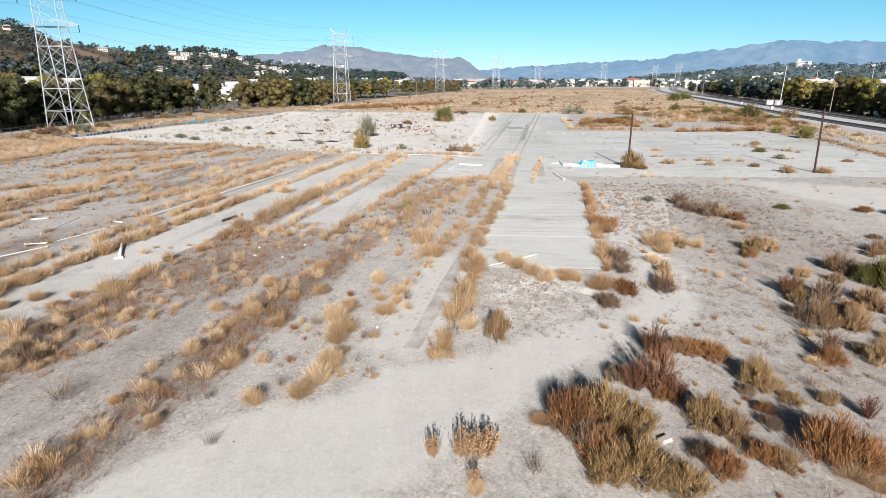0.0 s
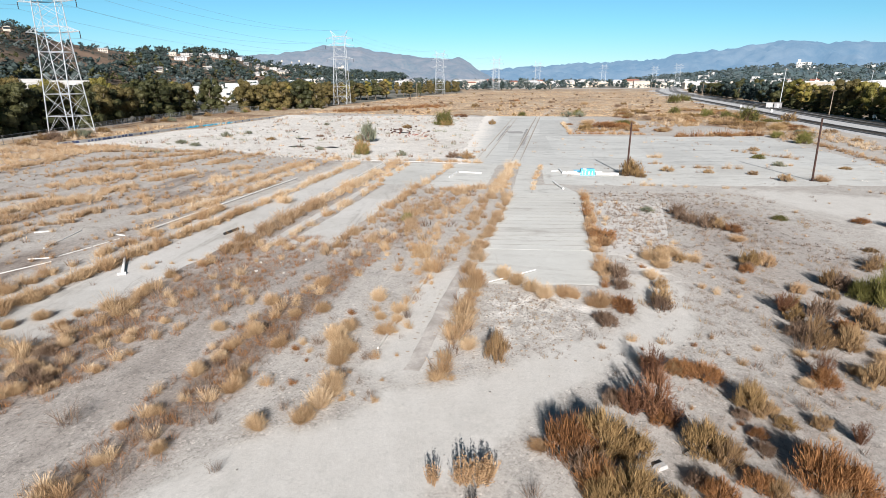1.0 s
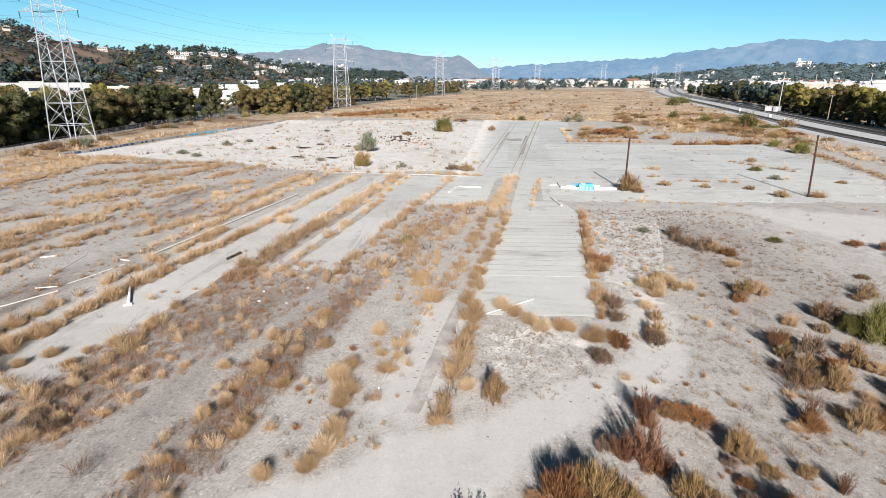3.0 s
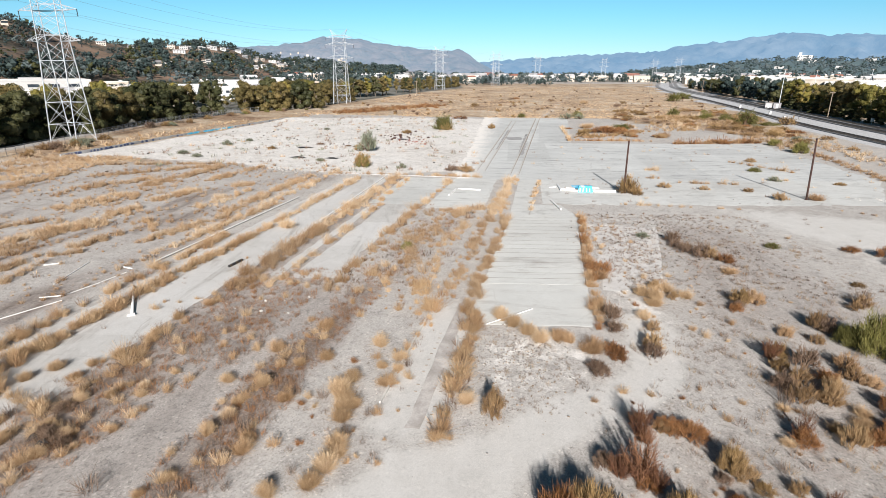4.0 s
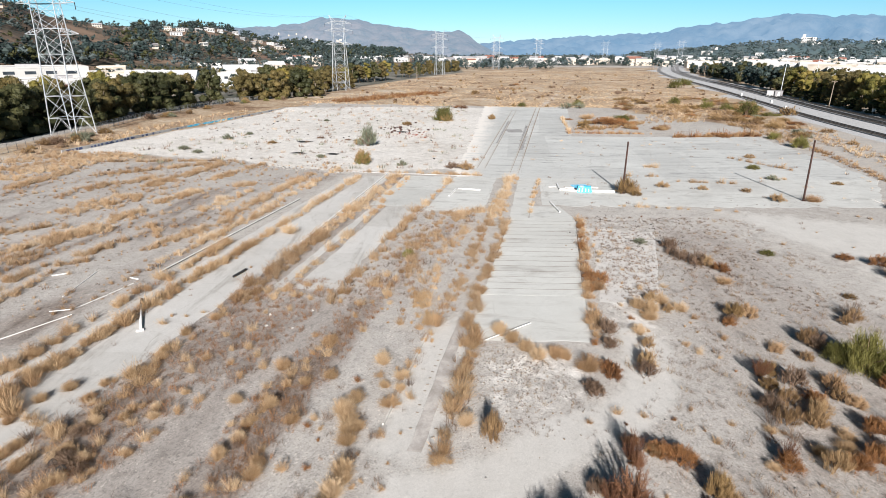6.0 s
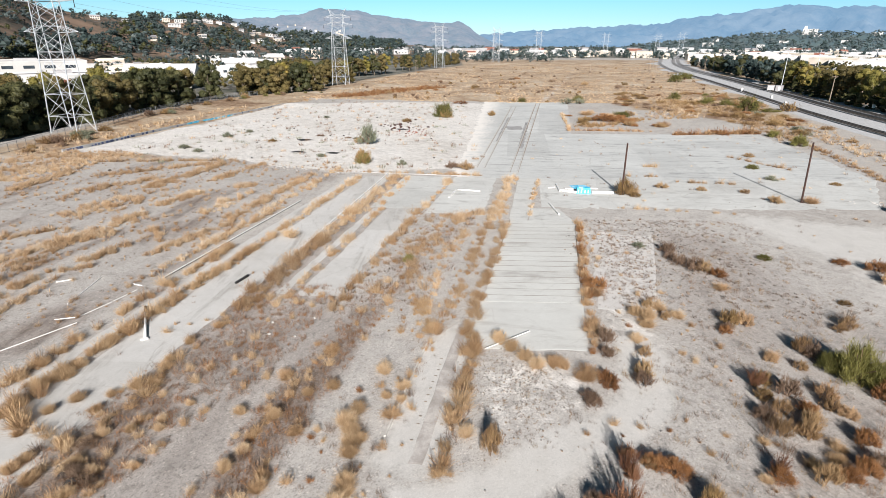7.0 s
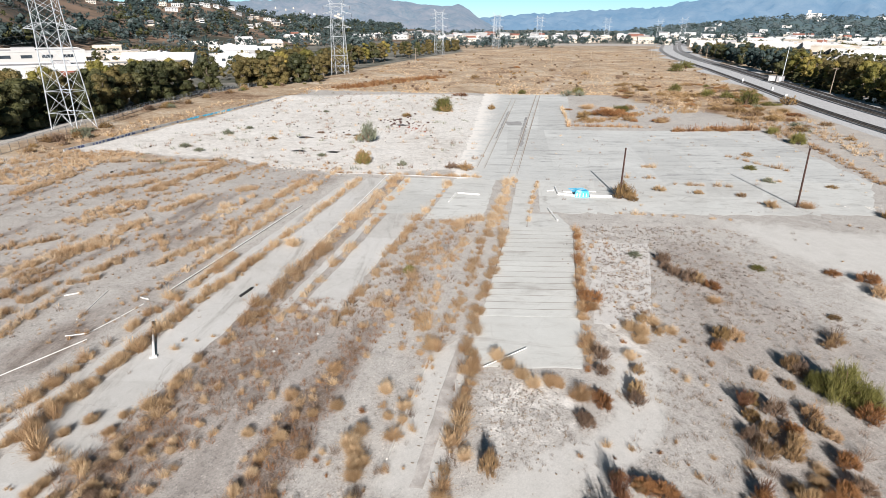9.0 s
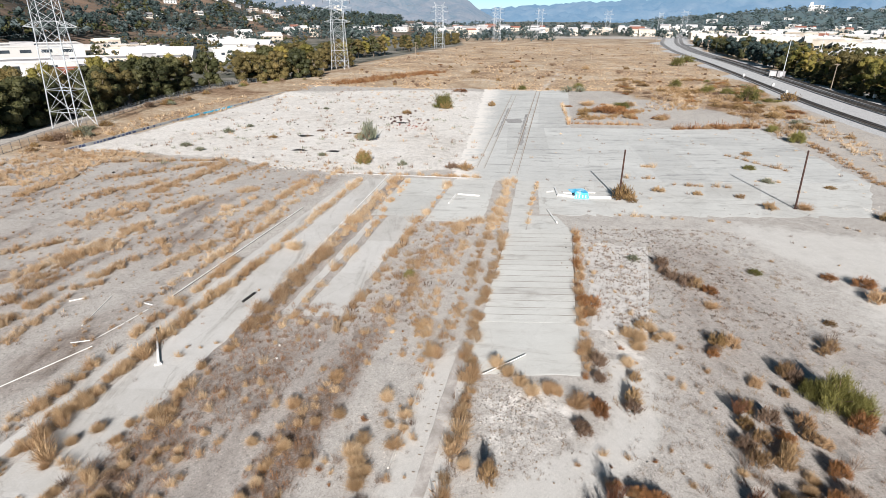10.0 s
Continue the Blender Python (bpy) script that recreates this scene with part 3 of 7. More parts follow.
# ---- concrete slabs ----
def slab_panel(quad, thick, ragged, mat, seed, lift=0.004, skirt=0.35):
    """One panel between four world corners (near left, near right, far right, far left). ragged: wear of each edge."""
    (ax, ay), (bx, by), (cx, cy), (dx, dy) = quad
    nu = max(3, min(10, int(math.hypot(bx - ax, by - ay) / 1.2)))
    nv = max(3, min(26, int(math.hypot(dx - ax, dy - ay) / 1.2)))
    u, v = np.meshgrid(np.linspace(0, 1, nu + 1), np.linspace(0, 1, nv + 1))
    X = (1 - v) * ((1 - u) * ax + u * bx) + v * ((1 - u) * dx + u * cx)
    Y = (1 - v) * ((1 - u) * ay + u * by) + v * ((1 - u) * dy + u * cy)
    fine = 1.0 if skirt < 0.5 else 0.0
    n1, n2 = fine * vnoise(X, Y, 1.3, seed) + 0.7 * vnoise(X, Y, 4.5, seed + 3), fine * vnoise(X, Y, 1.1, seed + 31.7) + 0.7 * vnoise(X, Y, 4.5, seed + 9)
    left, right, near, far = ragged
    X = X + (u == 0) * np.abs(n1) * left - (u == 1) * np.abs(n1) * right
    Y = Y + (v == 0) * np.abs(n2) * near - (v == 1) * np.abs(n2) * far
    Z = gz(X, Y) + lift + 0.002 * vnoise(X, Y, 4.0, 3.3)
    top = np.stack([X, Y, Z], -1)
    i = np.arange(X.size).reshape(X.shape)
    f = list(np.stack([i[:-1, :-1], i[:-1, 1:], i[1:, 1:], i[1:, :-1]], -1).reshape(-1, 4))
    rim = np.concatenate([i[0, :-1], i[:-1, -1], i[-1, :0:-1], i[:0:-1, 0]])
    edge = top.reshape(-1, 3)[rim]
    out = edge - edge.mean(0)
    out /= np.linalg.norm(out[:, :2], axis=1)[:, None] + 1e-9
    out[:, 2] = 0
    low = edge + out * skirt - (0, 0, thick)     # worn edges slope away under the dirt
    o, k = X.size, len(rim)
    for j in range(k):
        f.append(np.array((rim[j], o + j, o + (j + 1) % k, rim[(j + 1) % k])))
    return mesh_np("slab", np.concatenate([top.reshape(-1, 3), low]), np.array(f), mat)


def paving(name, label, near, far, y0, y1, cols, rows, mat, ragged=(0.5, 0.5, 0.5, 0.5), gap=0.016, piece="slab", lift=0.004, skew=True):
    """Slabs laid between near=(left, right) at y0 and far=(left, right) at y1, given across the lot."""
    root = tagged(empty(name, 0, 0, 0), label, "pavement", kind="structure")
    conv = site if skew else (lambda p, y: (p, y))
    for r in range(rows):
        for c in range(cols):
            q = []
            for cu, rv in ((c, r), (c + 1, r), (c + 1, r + 1), (c, r + 1)):
                v = rv / rows
                l, rr = near[0] + (far[0] - near[0]) * v, near[1] + (far[1] - near[1]) * v
                p, y = l + (rr - l) * cu / cols, y0 + (y1 - y0) * v
                p += gap / 2 * (1 if cu == c and c > 0 else -1 if cu != c and c < cols - 1 else 0)
                y += gap / 2 * (1 if rv == r and r > 0 else -1 if rv != r and r < rows - 1 else 0)
                q.append(conv(p, y))
            wear = (ragged[0] if c == 0 else 0.02, ragged[1] if c == cols - 1 else 0.02, ragged[2] if r == 0 else 0.02, ragged[3] if r == rows - 1 else 0.02)
            plank = piece == "plank"
            part(piece, slab_panel(q, 0.04, wear, mat, 3.1 * r + 7.7 * c + y0, lift + (float(rng.uniform(0, 0.002)) if plank else 0), 0.0 if plank else 0.35), root)
    return root


# ---- grass, weeds and shrubs ----
def blades(n, spread, length, width, lean, seed, up=0.0, curl=0.35, depth=1.0, plain=False):
    """n bent blades that rise from a disc, three triangles each; plain ones, for far growth, are one triangle."""
    g = np.random.default_rng(seed)
    az, r = g.uniform(0, 2 * np.pi, n), spread * np.sqrt(g.uniform(0, 1, n))
    base = np.stack([r * np.cos(az), r * np.sin(az) * depth, up * g.uniform(0, 1, n) - 0.03], -1)
    az2 = az + g.normal(0, 0.6, n)
    tilt = np.abs(g.normal(0, 1, n)) * lean * (0.35 + 0.65 * r / max(spread, 1e-6))
    ln = length * g.uniform(0.55, 1.15, n)
    out = np.stack([np.cos(az2), np.sin(az2), np.zeros(n)], -1)
    d1 = out * np.sin(tilt)[:, None] + np.array([0, 0, 1.0]) * np.cos(tilt)[:, None]
    t2 = tilt + curl * g.uniform(0.3, 1.4, n)
    d2 = out * np.sin(t2)[:, None] + np.array([0, 0, 1.0]) * np.cos(t2)[:, None]
    mid = base + d1 * (ln * 0.55)[:, None]
    tip = mid + d2 * (ln * 0.5)[:, None]
    sa = g.uniform(0, np.pi, n)
    side = np.stack([np.cos(sa), np.sin(sa), np.zeros(n)], -1) * (width * g.uniform(0.6, 1.3, n) / 2)[:, None]
    if plain:
        return np.stack([base - side, base + side, tip], 1).reshape(-1, 3), np.arange(3 * n).reshape(-1, 3)
    v = np.stack([base - side, base + side, mid - side * 0.8, mid + side * 0.8, tip], 1).reshape(-1, 3)
    o = np.arange(n)[:, None] * 5
    f = np.stack([o + (0, 1, 3), o + (0, 3, 2), o + (2, 3, 4)], 1).reshape(-1, 3)
    return v, f


def brush(n, w, h, length, width, seed, tips=1.0, limbs=70):
    """A twiggy dome: many limbs from one root, each ending in a spray of fine upright shoots."""
    g = np.random.default_rng(seed)
    k = g.normal(0, 1, (limbs, 3))
    k[:, 2] = np.abs(k[:, 2]) * 1.1 + 0.05
    k /= np.linalg.norm(k, axis=1)[:, None]
    rad = g.uniform(0.45, 1.0, limbs) ** 0.55 * g.choice((1.0, 1.0, 0.86, 1.1), limbs)
    limb = k * rad[:, None] * (w * 0.47, w * 0.47, h * 0.8)
    j = g.integers(0, limbs, n)
    t = g.uniform(0.35, 1.0, n) ** 0.5
    base = limb[j] * t[:, None] + g.normal(0, 0.035, (n, 3)) * w
    d = k[j] * 0.55 + (0, 0, tips) + g.normal(0, 0.34, (n, 3))
    d /= np.linalg.norm(d, axis=1)[:, None]
    ln = (length * g.uniform(0.45, 1.3, n))[:, None]
    mid, tip = base + d * ln * 0.5, base + d * ln + g.normal(0, 0.02, (n, 3))
    s = np.cross(d, g.normal(0, 1, (n, 3)))
    s /= np.linalg.norm(s, axis=1)[:, None] + 1e-9
    heart = np.arange(n) % 10 == 0         # broader shoots added inside to block light and darken the shrub's shadow
    s *= (width * g.uniform(0.5, 1.4, n) / 2 * np.where(heart, 3.6, 1.0))[:, None]
    base, mid, tip = (np.where(heart[:, None], q * 0.78, q) for q in (base, mid, tip))
    v = np.stack([base - s * 0.6, base + s * 0.6, mid - s, mid + s, tip], 1).reshape(-1, 3)
    v[:, 2] = np.maximum(v[:, 2], -0.02)
    o = np.arange(n)[:, None] * 5
    f = np.stack([o + (0, 1, 3), o + (0, 3, 2), o + (2, 3, 4)], 1).reshape(-1, 3)
    return v, f


def stems(n, w, h, seed, thick=0.03):
    """Bare woody stems that fan out from a root."""
    g = np.random.default_rng(seed)
    segs = []
    for _ in range(n):
        a, r = g.uniform(0, 6.28), g.uniform(0.2, 0.85)
        e = Vector((math.cos(a) * r * w / 2, math.sin(a) * r * w / 2, h * g.uniform(0.5, 0.95) * (1.1 - 0.5 * r)))
        m = Vector((e.x * 0.4, e.y * 0.4, e.z * 0.55))
        segs += [((0.04 * math.cos(a), 0.04 * math.sin(a), -0.05), m, thick), (m, e, thick * 0.6)]
    return bars_data(segs, thick)


def stalk_clump(n, seed, foot=0.22, fan=0.46, leaf=1.0):
    """Upright dry stalks that fan from one root, each wrapped in small papery leaves."""
    g = np.random.default_rng(seed)
    vs = []
    for _ in range(n):
        a, r = g.uniform(0, 6.28), g.uniform(0, 1) ** 0.6
        root = np.array([math.cos(a) * r * foot, math.sin(a) * r * foot, -0.03])
        top = np.array([math.cos(a) * r * fan, math.sin(a) * r * fan, g.uniform(0.6, 1.0) * (1.05 - 0.3 * r)])
        sd = np.array([math.cos(a + 1.3), math.sin(a + 1.3), 0]) * 0.006
        vs += [root - sd, root + sd, top]
        m = 46
        t = g.uniform(0.12, 1.0, m)[:, None]
        b = root + (top - root) * t + g.normal(0, 0.014, (m, 3))
        d = g.normal(0, 1, (m, 3)) * (0.7 / leaf, 0.7 / leaf, 0.5) + (top - root) * 0.9
        d /= np.linalg.norm(d, axis=1)[:, None]
        w = np.cross(d, g.normal(0, 1, (m, 3)))
        w /= np.linalg.norm(w, axis=1)[:, None] + 1e-9
        vs += list(np.stack([b - w * 0.014 / leaf, b + w * 0.014 / leaf, b + d * leaf * g.uniform(0.03, 0.075, m)[:, None]], 1).reshape(-1, 3))
    return np.array(vs), np.arange(len(vs)).reshape(-1, 3)


def scatter(templates, place, scale, name, mats, label, category, pick=None, mat_of=None, stretch=None):
    """Many plants joined in one mesh of kind stuff."""
    n = len(place)
    pick = rng.integers(0, len(templates), n) if pick is None else pick
    rot = rng.uniform(0, 2 * np.pi, n)
    stretch = np.ones(n) if stretch is None else stretch
    vs, fs, ids, o = [], [], [], 0
    for k, (tv, tf) in enumerate(templates):
        w = np.nonzero(pick == k)[0]
        if not len(w):
            continue
        c, s = np.cos(rot[w])[:, None], np.sin(rot[w])[:, None]
        sc = scale[w][:, None]
        x = (tv[None, :, 0] * c - tv[None, :, 1] * s) * sc + place[w, 0][:, None]
        y = (tv[None, :, 0] * s + tv[None, :, 1] * c) * sc + place[w, 1][:, None]
        z = tv[None, :, 2] * sc * stretch[w][:, None] + place[w, 2][:, None]
        vs.append(np.stack([x, y, z], -1).reshape(-1, 3))
        fs.append((tf[None] + (np.arange(len(w)) * len(tv))[:, None, None]).reshape(-1, 3) + o)
        ids.append(np.full(len(w) * len(tf), mat_of[k] if mat_of else 0))
        o += len(w) * len(tv)
    return tagged(new(name, mesh_np(name, np.concatenate(vs), np.concatenate(fs), mats, np.concatenate(ids))), label, category, kind="stuff")


def mound(n, r, h, width, seed, shoots=5):
    """A dry tuft: a few sprays of fine blades that grow into one another, each with its own height and lean."""
    g = np.random.default_rng(seed)
    k = g.integers(0, shoots, n)
    sa, sr = g.uniform(0, 2 * np.pi, shoots), r * 0.55 * np.sqrt(g.uniform(0.05, 1, shoots))
    tall, lean = g.uniform(0.6, 1.2, shoots), g.normal(0, 0.22, (shoots, 2))
    az, u = g.uniform(0, 2 * np.pi, n), np.sqrt(g.uniform(0, 1, n))
    cx, cy = np.cos(sa) * sr, np.sin(sa) * sr
    base = np.stack([cx[k] + np.cos(az) * u * r * 0.34, cy[k] + np.sin(az) * u * r * 0.34, np.full(n, -0.03)], -1)
    tilt, a2 = u * 0.72 + g.normal(0, 0.4, n), az + g.normal(0, 0.8, n)
    d = np.stack([np.cos(a2) * np.sin(tilt) + lean[k, 0] + 0.5 * cx[k] / r, np.sin(a2) * np.sin(tilt) + lean[k, 1] + 0.5 * cy[k] / r, np.cos(tilt)], -1)
    d /= np.linalg.norm(d, axis=1)[:, None]
    ln = h * g.uniform(0.62, 1.12, n) * tall[k]
    wide = width * g.uniform(0.6, 1.3, n) / 2
    wide_core = np.arange(n) % 7 == 0        # broader blades added in the tuft's heart to block light and darken its shadow
    ln, wide = np.where(wide_core, ln * 0.82, ln), np.where(wide_core, wide * 2.6, wide)
    tip = base + d * ln[:, None]
    t = g.uniform(0, np.pi, n)
    side = np.stack([np.cos(t), np.sin(t), np.zeros(n)], -1) * wide[:, None]
    plume = 1.2 if width < 0.015 else 0.6
    head = ((np.arange(n) % 2 == 1) & ~wide_core)[:, None]      # every other shoot is thin below and feathery at its top
    v = np.where(head[:, None], np.stack([base, tip - side * plume, tip + side * plume], 1), np.stack([base - side, base + side, tip], 1))
    return v.reshape(-1, 3), np.arange(3 * n).reshape(-1, 3)


FINE = [mound(320, 0.36, 0.66, 0.0092, 100 + i, 4) for i in range(9)]
COARSE = [mound(130, 0.46, 0.66, 0.021, 200 + i, 5) for i in range(6)]
SPARSE = [mound(34, 0.44, 0.78, 0.065, 250 + i, 4) for i in range(6)]
FAR = [mound(10, 0.62, 0.5, 0.16, 300 + i) for i in range(5)]
WEED = [blades(26, 0.32, 0.52, 0.024, 0.8, 400 + i, up=0.10, curl=0.1, plain=True) for i in range(4)]
WEED_FAR = [blades(13, 0.34, 0.42, 0.07, 0.75, 430 + i, up=0.12, curl=0.1, plain=True) for i in range(4)]


def on_ground(x, y, dz=0.0):
    return np.stack([x, y, gz(x, y) + dz], -1)


def strip_points(p0, y0, p1, y1, width, per_m, clump=4.0, keep=0.62, seed=0.0, skew=True):
    """Random places along a strip, thinned by noise so that it breaks into clumps."""
    ln = math.hypot(p1 - p0, y1 - y0)
    n = max(3, int(ln * per_m / keep))
    t, a = rng.uniform(0, 1, n), rng.normal(0, 0.33, n).clip(-1, 1) * width
    p, y = p0 + (p1 - p0) * t + a, y0 + (y1 - y0) * t
    x = p + SKEW * y if skew else p
    k = vnoise(x, y, clump, 11.0 + seed) * 0.8 + rng.uniform(-0.5, 0.5, n)
    ok = k > np.quantile(k, 1 - keep)
    return x[ok], y[ok]


def grass_strip(p0, y0, p1, y1, width, per_m, size=1.0, mats=None, label="strip of dry straw-coloured grass growing in a slab joint", keep=0.62, clump=2.0, weeds=0.0, skew=True):
    x, y = strip_points(p0, y0, p1, y1, width, per_m * (1.0 if y0 + y1 < 124 else 0.8), clump, keep, p0, skew)
    mid = (y0 + y1) / 2
    grass, weed = (FINE, WEED) if mid < 62 else (COARSE, WEED_FAR) if mid < 150 else (SPARSE, WEED_FAR)
    tmpl = grass + weed
    pick = np.where(rng.uniform(0, 1, len(x)) < weeds, len(grass) + rng.integers(0, len(weed), len(x)), rng.integers(0, len(grass), len(x)))
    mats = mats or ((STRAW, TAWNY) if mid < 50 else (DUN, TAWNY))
    sc = size * rng.lognormal(-0.16, 0.44, len(x)).clip(0.3, 1.9)
    mat_of = [0 if i % 3 else 1 for i in range(len(grass))] + [2] * len(weed)
    return scatter(tmpl, on_ground(x, y), sc, "dry_grass", [mats[0], mats[1], DEAD], label, "grass", pick, mat_of)


PLANTS = {}


def plant_mesh(kind, v, near):
    """Shared meshes of a one-metre-wide plant: foliage, and stems where they show."""
    if (kind, v, near) not in PLANTS:
        s = 1000 + 37 * v + 101 * sum(map(ord, kind))
        k, b = ((0.14, 2.7), (0.4, 1.6), (0.85, 1.0))[near]   # far plants have fewer, broader shoots
        spec = {
            "olive": (brush(int(3600 * k), 1.0, 0.70, 0.15, 0.0075 * b, s), OLIVE), "tan": (brush(int(2600 * k), 1.0, 0.74, 0.20, 0.007 * b, s, 1.3, 50), TAN),
            "russet": (brush(int(3600 * k), 1.0, 0.62, 0.14, 0.007 * b, s), RUSSET), "dark": (brush(int(2600 * k), 1.0, 0.64, 0.15, 0.007 * b, s, 0.8), DEAD),
            "green": (brush(int(8400 * k), 1.0, 0.70, 0.085, 0.0062 * b, s, 1.0, 120), GREEN), "sage": (brush(int(1900 * k), 1.0, 0.62, 0.16, 0.009 * b, s, 0.9, 50), SAGE),
            "stalks": (stalk_clump(38, s), TAWNY), "spiky": (stalk_clump(46, s, 0.10, 0.46, 2.4), SPIKE), "amber": (brush(int(3000 * k), 1.0, 0.66, 0.19, 0.007 * b, s, 1.2, 60), TAWNY), "twigs": (blades(90, 0.2, 0.75, 0.008, 0.62, s, 0.15, 0.05), DEAD),
            "straw": (mound(int(3400 * k), 0.37, 0.74, 0.0062 * b, s, 7), STRAW), "tawny": (mound(int(3400 * k), 0.37, 0.72, 0.0062 * b, s, 7), TAWNY)}[kind]
        fol = mesh_np("foliage", *spec[0], spec[1])
        wood = mesh_np("stem", *stems(12, 0.9, 0.55, s, 0.016), DEAD) if kind in ("olive", "russet", "dark", "green", "sage", "tan", "amber") else None
        PLANTS[kind, v, near] = fol, wood
    return PLANTS[kind, v, near]


LOOKS = {"olive": ("shrub", "dry olive-brown shrub on bare dirt"), "tan": ("shrub", "dry tan shrub on bare dirt"), "russet": ("shrub", "low russet-brown dried shrub on bare dirt"),
         "dark": ("shrub", "dead dark brown bush on grey dirt"), "green": ("shrub", "dense green shrub on the bare lot"), "sage": ("shrub", "pale grey-green shrub on sandy ground"),
         "spiky": ("weed", "tall spiky reddish-brown dried weed"), "twigs": ("weed", "sparse dead weed with bare twigs"), "stalks": ("weed", "clump of upright tan dried stalks on pale gravel"),
         "amber": ("shrub", "rounded orange-tan dried shrub on bare dirt"),
         "straw": ("grass clump", "clump of dry straw-yellow grass"), "tawny": ("grass clump", "clump of dry orange-tan grass")}


def plant(kind, x, y, w, h=1.0, label=""):
    """One plant w metres wide; h stretches its height."""
    z = float(gz(x, y))
    if y < 50 and kind in ("olive", "tan", "russet", "dark"):
        h *= 1.18
    if y < 45 and kind in ("straw", "tawny"):
        w *= 0.8
    fol, wood = plant_mesh(kind, int(rng.integers(0, 3)), 2 if y < (48 if kind in ("straw", "tawny", "green") else 33) else 1 if y < 215 else 0)
    cat, text = LOOKS[kind]
    m = pose(x, y, z, 0, 0, float(rng.uniform(0, 360))) @ Matrix.Diagonal((w, w, w * h, 1))
    if wood is None:
        ob = new("grass_clump" if "clump" in cat else "weed", fol)
        ob.matrix_world = m
    else:
        ob = new("shrub")
        ob.matrix_world = m
        part("stem", wood, ob)
        part("foliage", fol, ob)
    return tagged(ob, label or text, cat, "plants on the lot")


# ---- hills and mountains ----
def smooth(t):
    t = np.clip(t, 0, 1)
    return t * t * (3 - 2 * t)


LEFT_AZ, LEFT_EL = (-80, -60, -46, -37.2, -36.2, -35, -33.7, -31.8, -28.9, -27.2, -25, -21.6, -19.7, -17.8, -14.6, -10.3, -5.9, 0), (3.0, 3.6, 4.2, 4.0, 4.15, 3.5, 2.95, 2.6, 2.35, 2.1, 2.2, 2.35, 1.85, 1.25, 0.95, 0.55, 0.2, -0.2)


def left_ridge(az):
    return np.interp(az, (-80, -38, -28, -20, -10), (700, 850, 1300, 1500, 1700))


def left_hill(az, r):
    """Height of the wooded hill beyond the river."""
    rr = left_ridge(az)
    top = 14.6 + rr * np.tan(np.radians(np.interp(az, LEFT_AZ, LEFT_EL)))
    up = smooth((r / rr - 0.5) / 0.5)
    return 3.0 + np.maximum(top - 3.0, 0) * np.where(r < rr, 0.35 * up + 0.65 * np.clip((r / rr - 0.5) / 0.5, 0, 1), 1 - 0.6 * smooth((r / rr - 1) / 0.4))


def polar(az, r):
    return r * np.sin(np.radians(az)), r * np.cos(np.radians(az))


def hill_mesh(name, az, rs, height, mat, rough, seed, label):
    """A hill over a fan of azimuths; rs: fractions of the ridge's distance."""
    A, K = np.meshgrid(az, rs)
    R, Z = height(A, K)
    X, Y = polar(A, R)
    Z = Z + rough * (vnoise(X, Y, 90, seed) + 0.5 * vnoise(X, Y, 35, seed + 5)) * smooth((K - rs[0]) / 0.12)
    if rough > 10:   # gullies below the ridge
        Z = Z - 5.5 * rough * np.abs(vnoise(X, Y, 260, seed + 2) + 0.5 * vnoise(X, Y, 110, seed + 4)) * smooth((1.0 - K) / 0.1) * smooth((K - rs[0]) / 0.1)
    nx, ny = len(az), len(rs)
    i = np.arange(nx * ny).reshape(ny, nx)
    f = np.stack([i[:-1, :-1], i[:-1, 1:], i[1:, 1:], i[1:, :-1]], -1).reshape(-1, 4)
    return tagged(new(name, mesh_np(name, np.stack([X, Y, Z], -1).reshape(-1, 3), f, mat, smooth=True)), label, "hill", kind="structure")


def far_material(name, sunny, shady, haze_glow, scale):
    """Far slopes with a flat blue glow added in place of distance haze."""
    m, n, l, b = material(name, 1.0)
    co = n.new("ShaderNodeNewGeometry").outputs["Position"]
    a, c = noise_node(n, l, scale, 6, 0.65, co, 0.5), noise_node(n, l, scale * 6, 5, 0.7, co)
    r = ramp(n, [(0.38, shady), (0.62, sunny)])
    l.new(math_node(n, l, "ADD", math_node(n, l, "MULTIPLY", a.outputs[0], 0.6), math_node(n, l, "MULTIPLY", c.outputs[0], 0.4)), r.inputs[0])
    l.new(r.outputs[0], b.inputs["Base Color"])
    b.inputs["Emission Color"].default_value = (*haze_glow, 1)
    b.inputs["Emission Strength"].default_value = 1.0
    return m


HILL_SOIL = two_scale("dry_hillside", [(0.36, (0.05, 0.05, 0.036)), (0.46, (0.125, 0.093, 0.066)), (0.6, (0.24, 0.16, 0.108))], 0.012, 0.12, 0.95, bumps=0.3, dist=0.6)
# the last colour but one number is the emitted blue of the haze
MID_MOUNTAIN = far_material("hazy_scrub_mountain", (0.115, 0.088, 0.075), (0.03, 0.035, 0.032), (0.088, 0.135, 0.190), 0.011)
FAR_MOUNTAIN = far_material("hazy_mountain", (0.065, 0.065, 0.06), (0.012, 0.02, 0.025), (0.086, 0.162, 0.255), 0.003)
CASTLE_SOIL = far_material("hazy_wooded_rise", (0.07, 0.085, 0.055), (0.03, 0.045, 0.035), (0.03, 0.05, 0.07), 0.02)


def ridge_hill(az_el, rr, near):
    a, e = [q[0] for q in az_el], [q[1] for q in az_el]

    def height(A, K):
        R = K * rr
        top = 14.6 + rr * np.tan(np.radians(np.interp(A, a, e)))
        return R, np.where(K < 1, top * smooth((K - near) / (1 - near)), top * (1 - smooth((K - 1) / 0.25)))
    return height


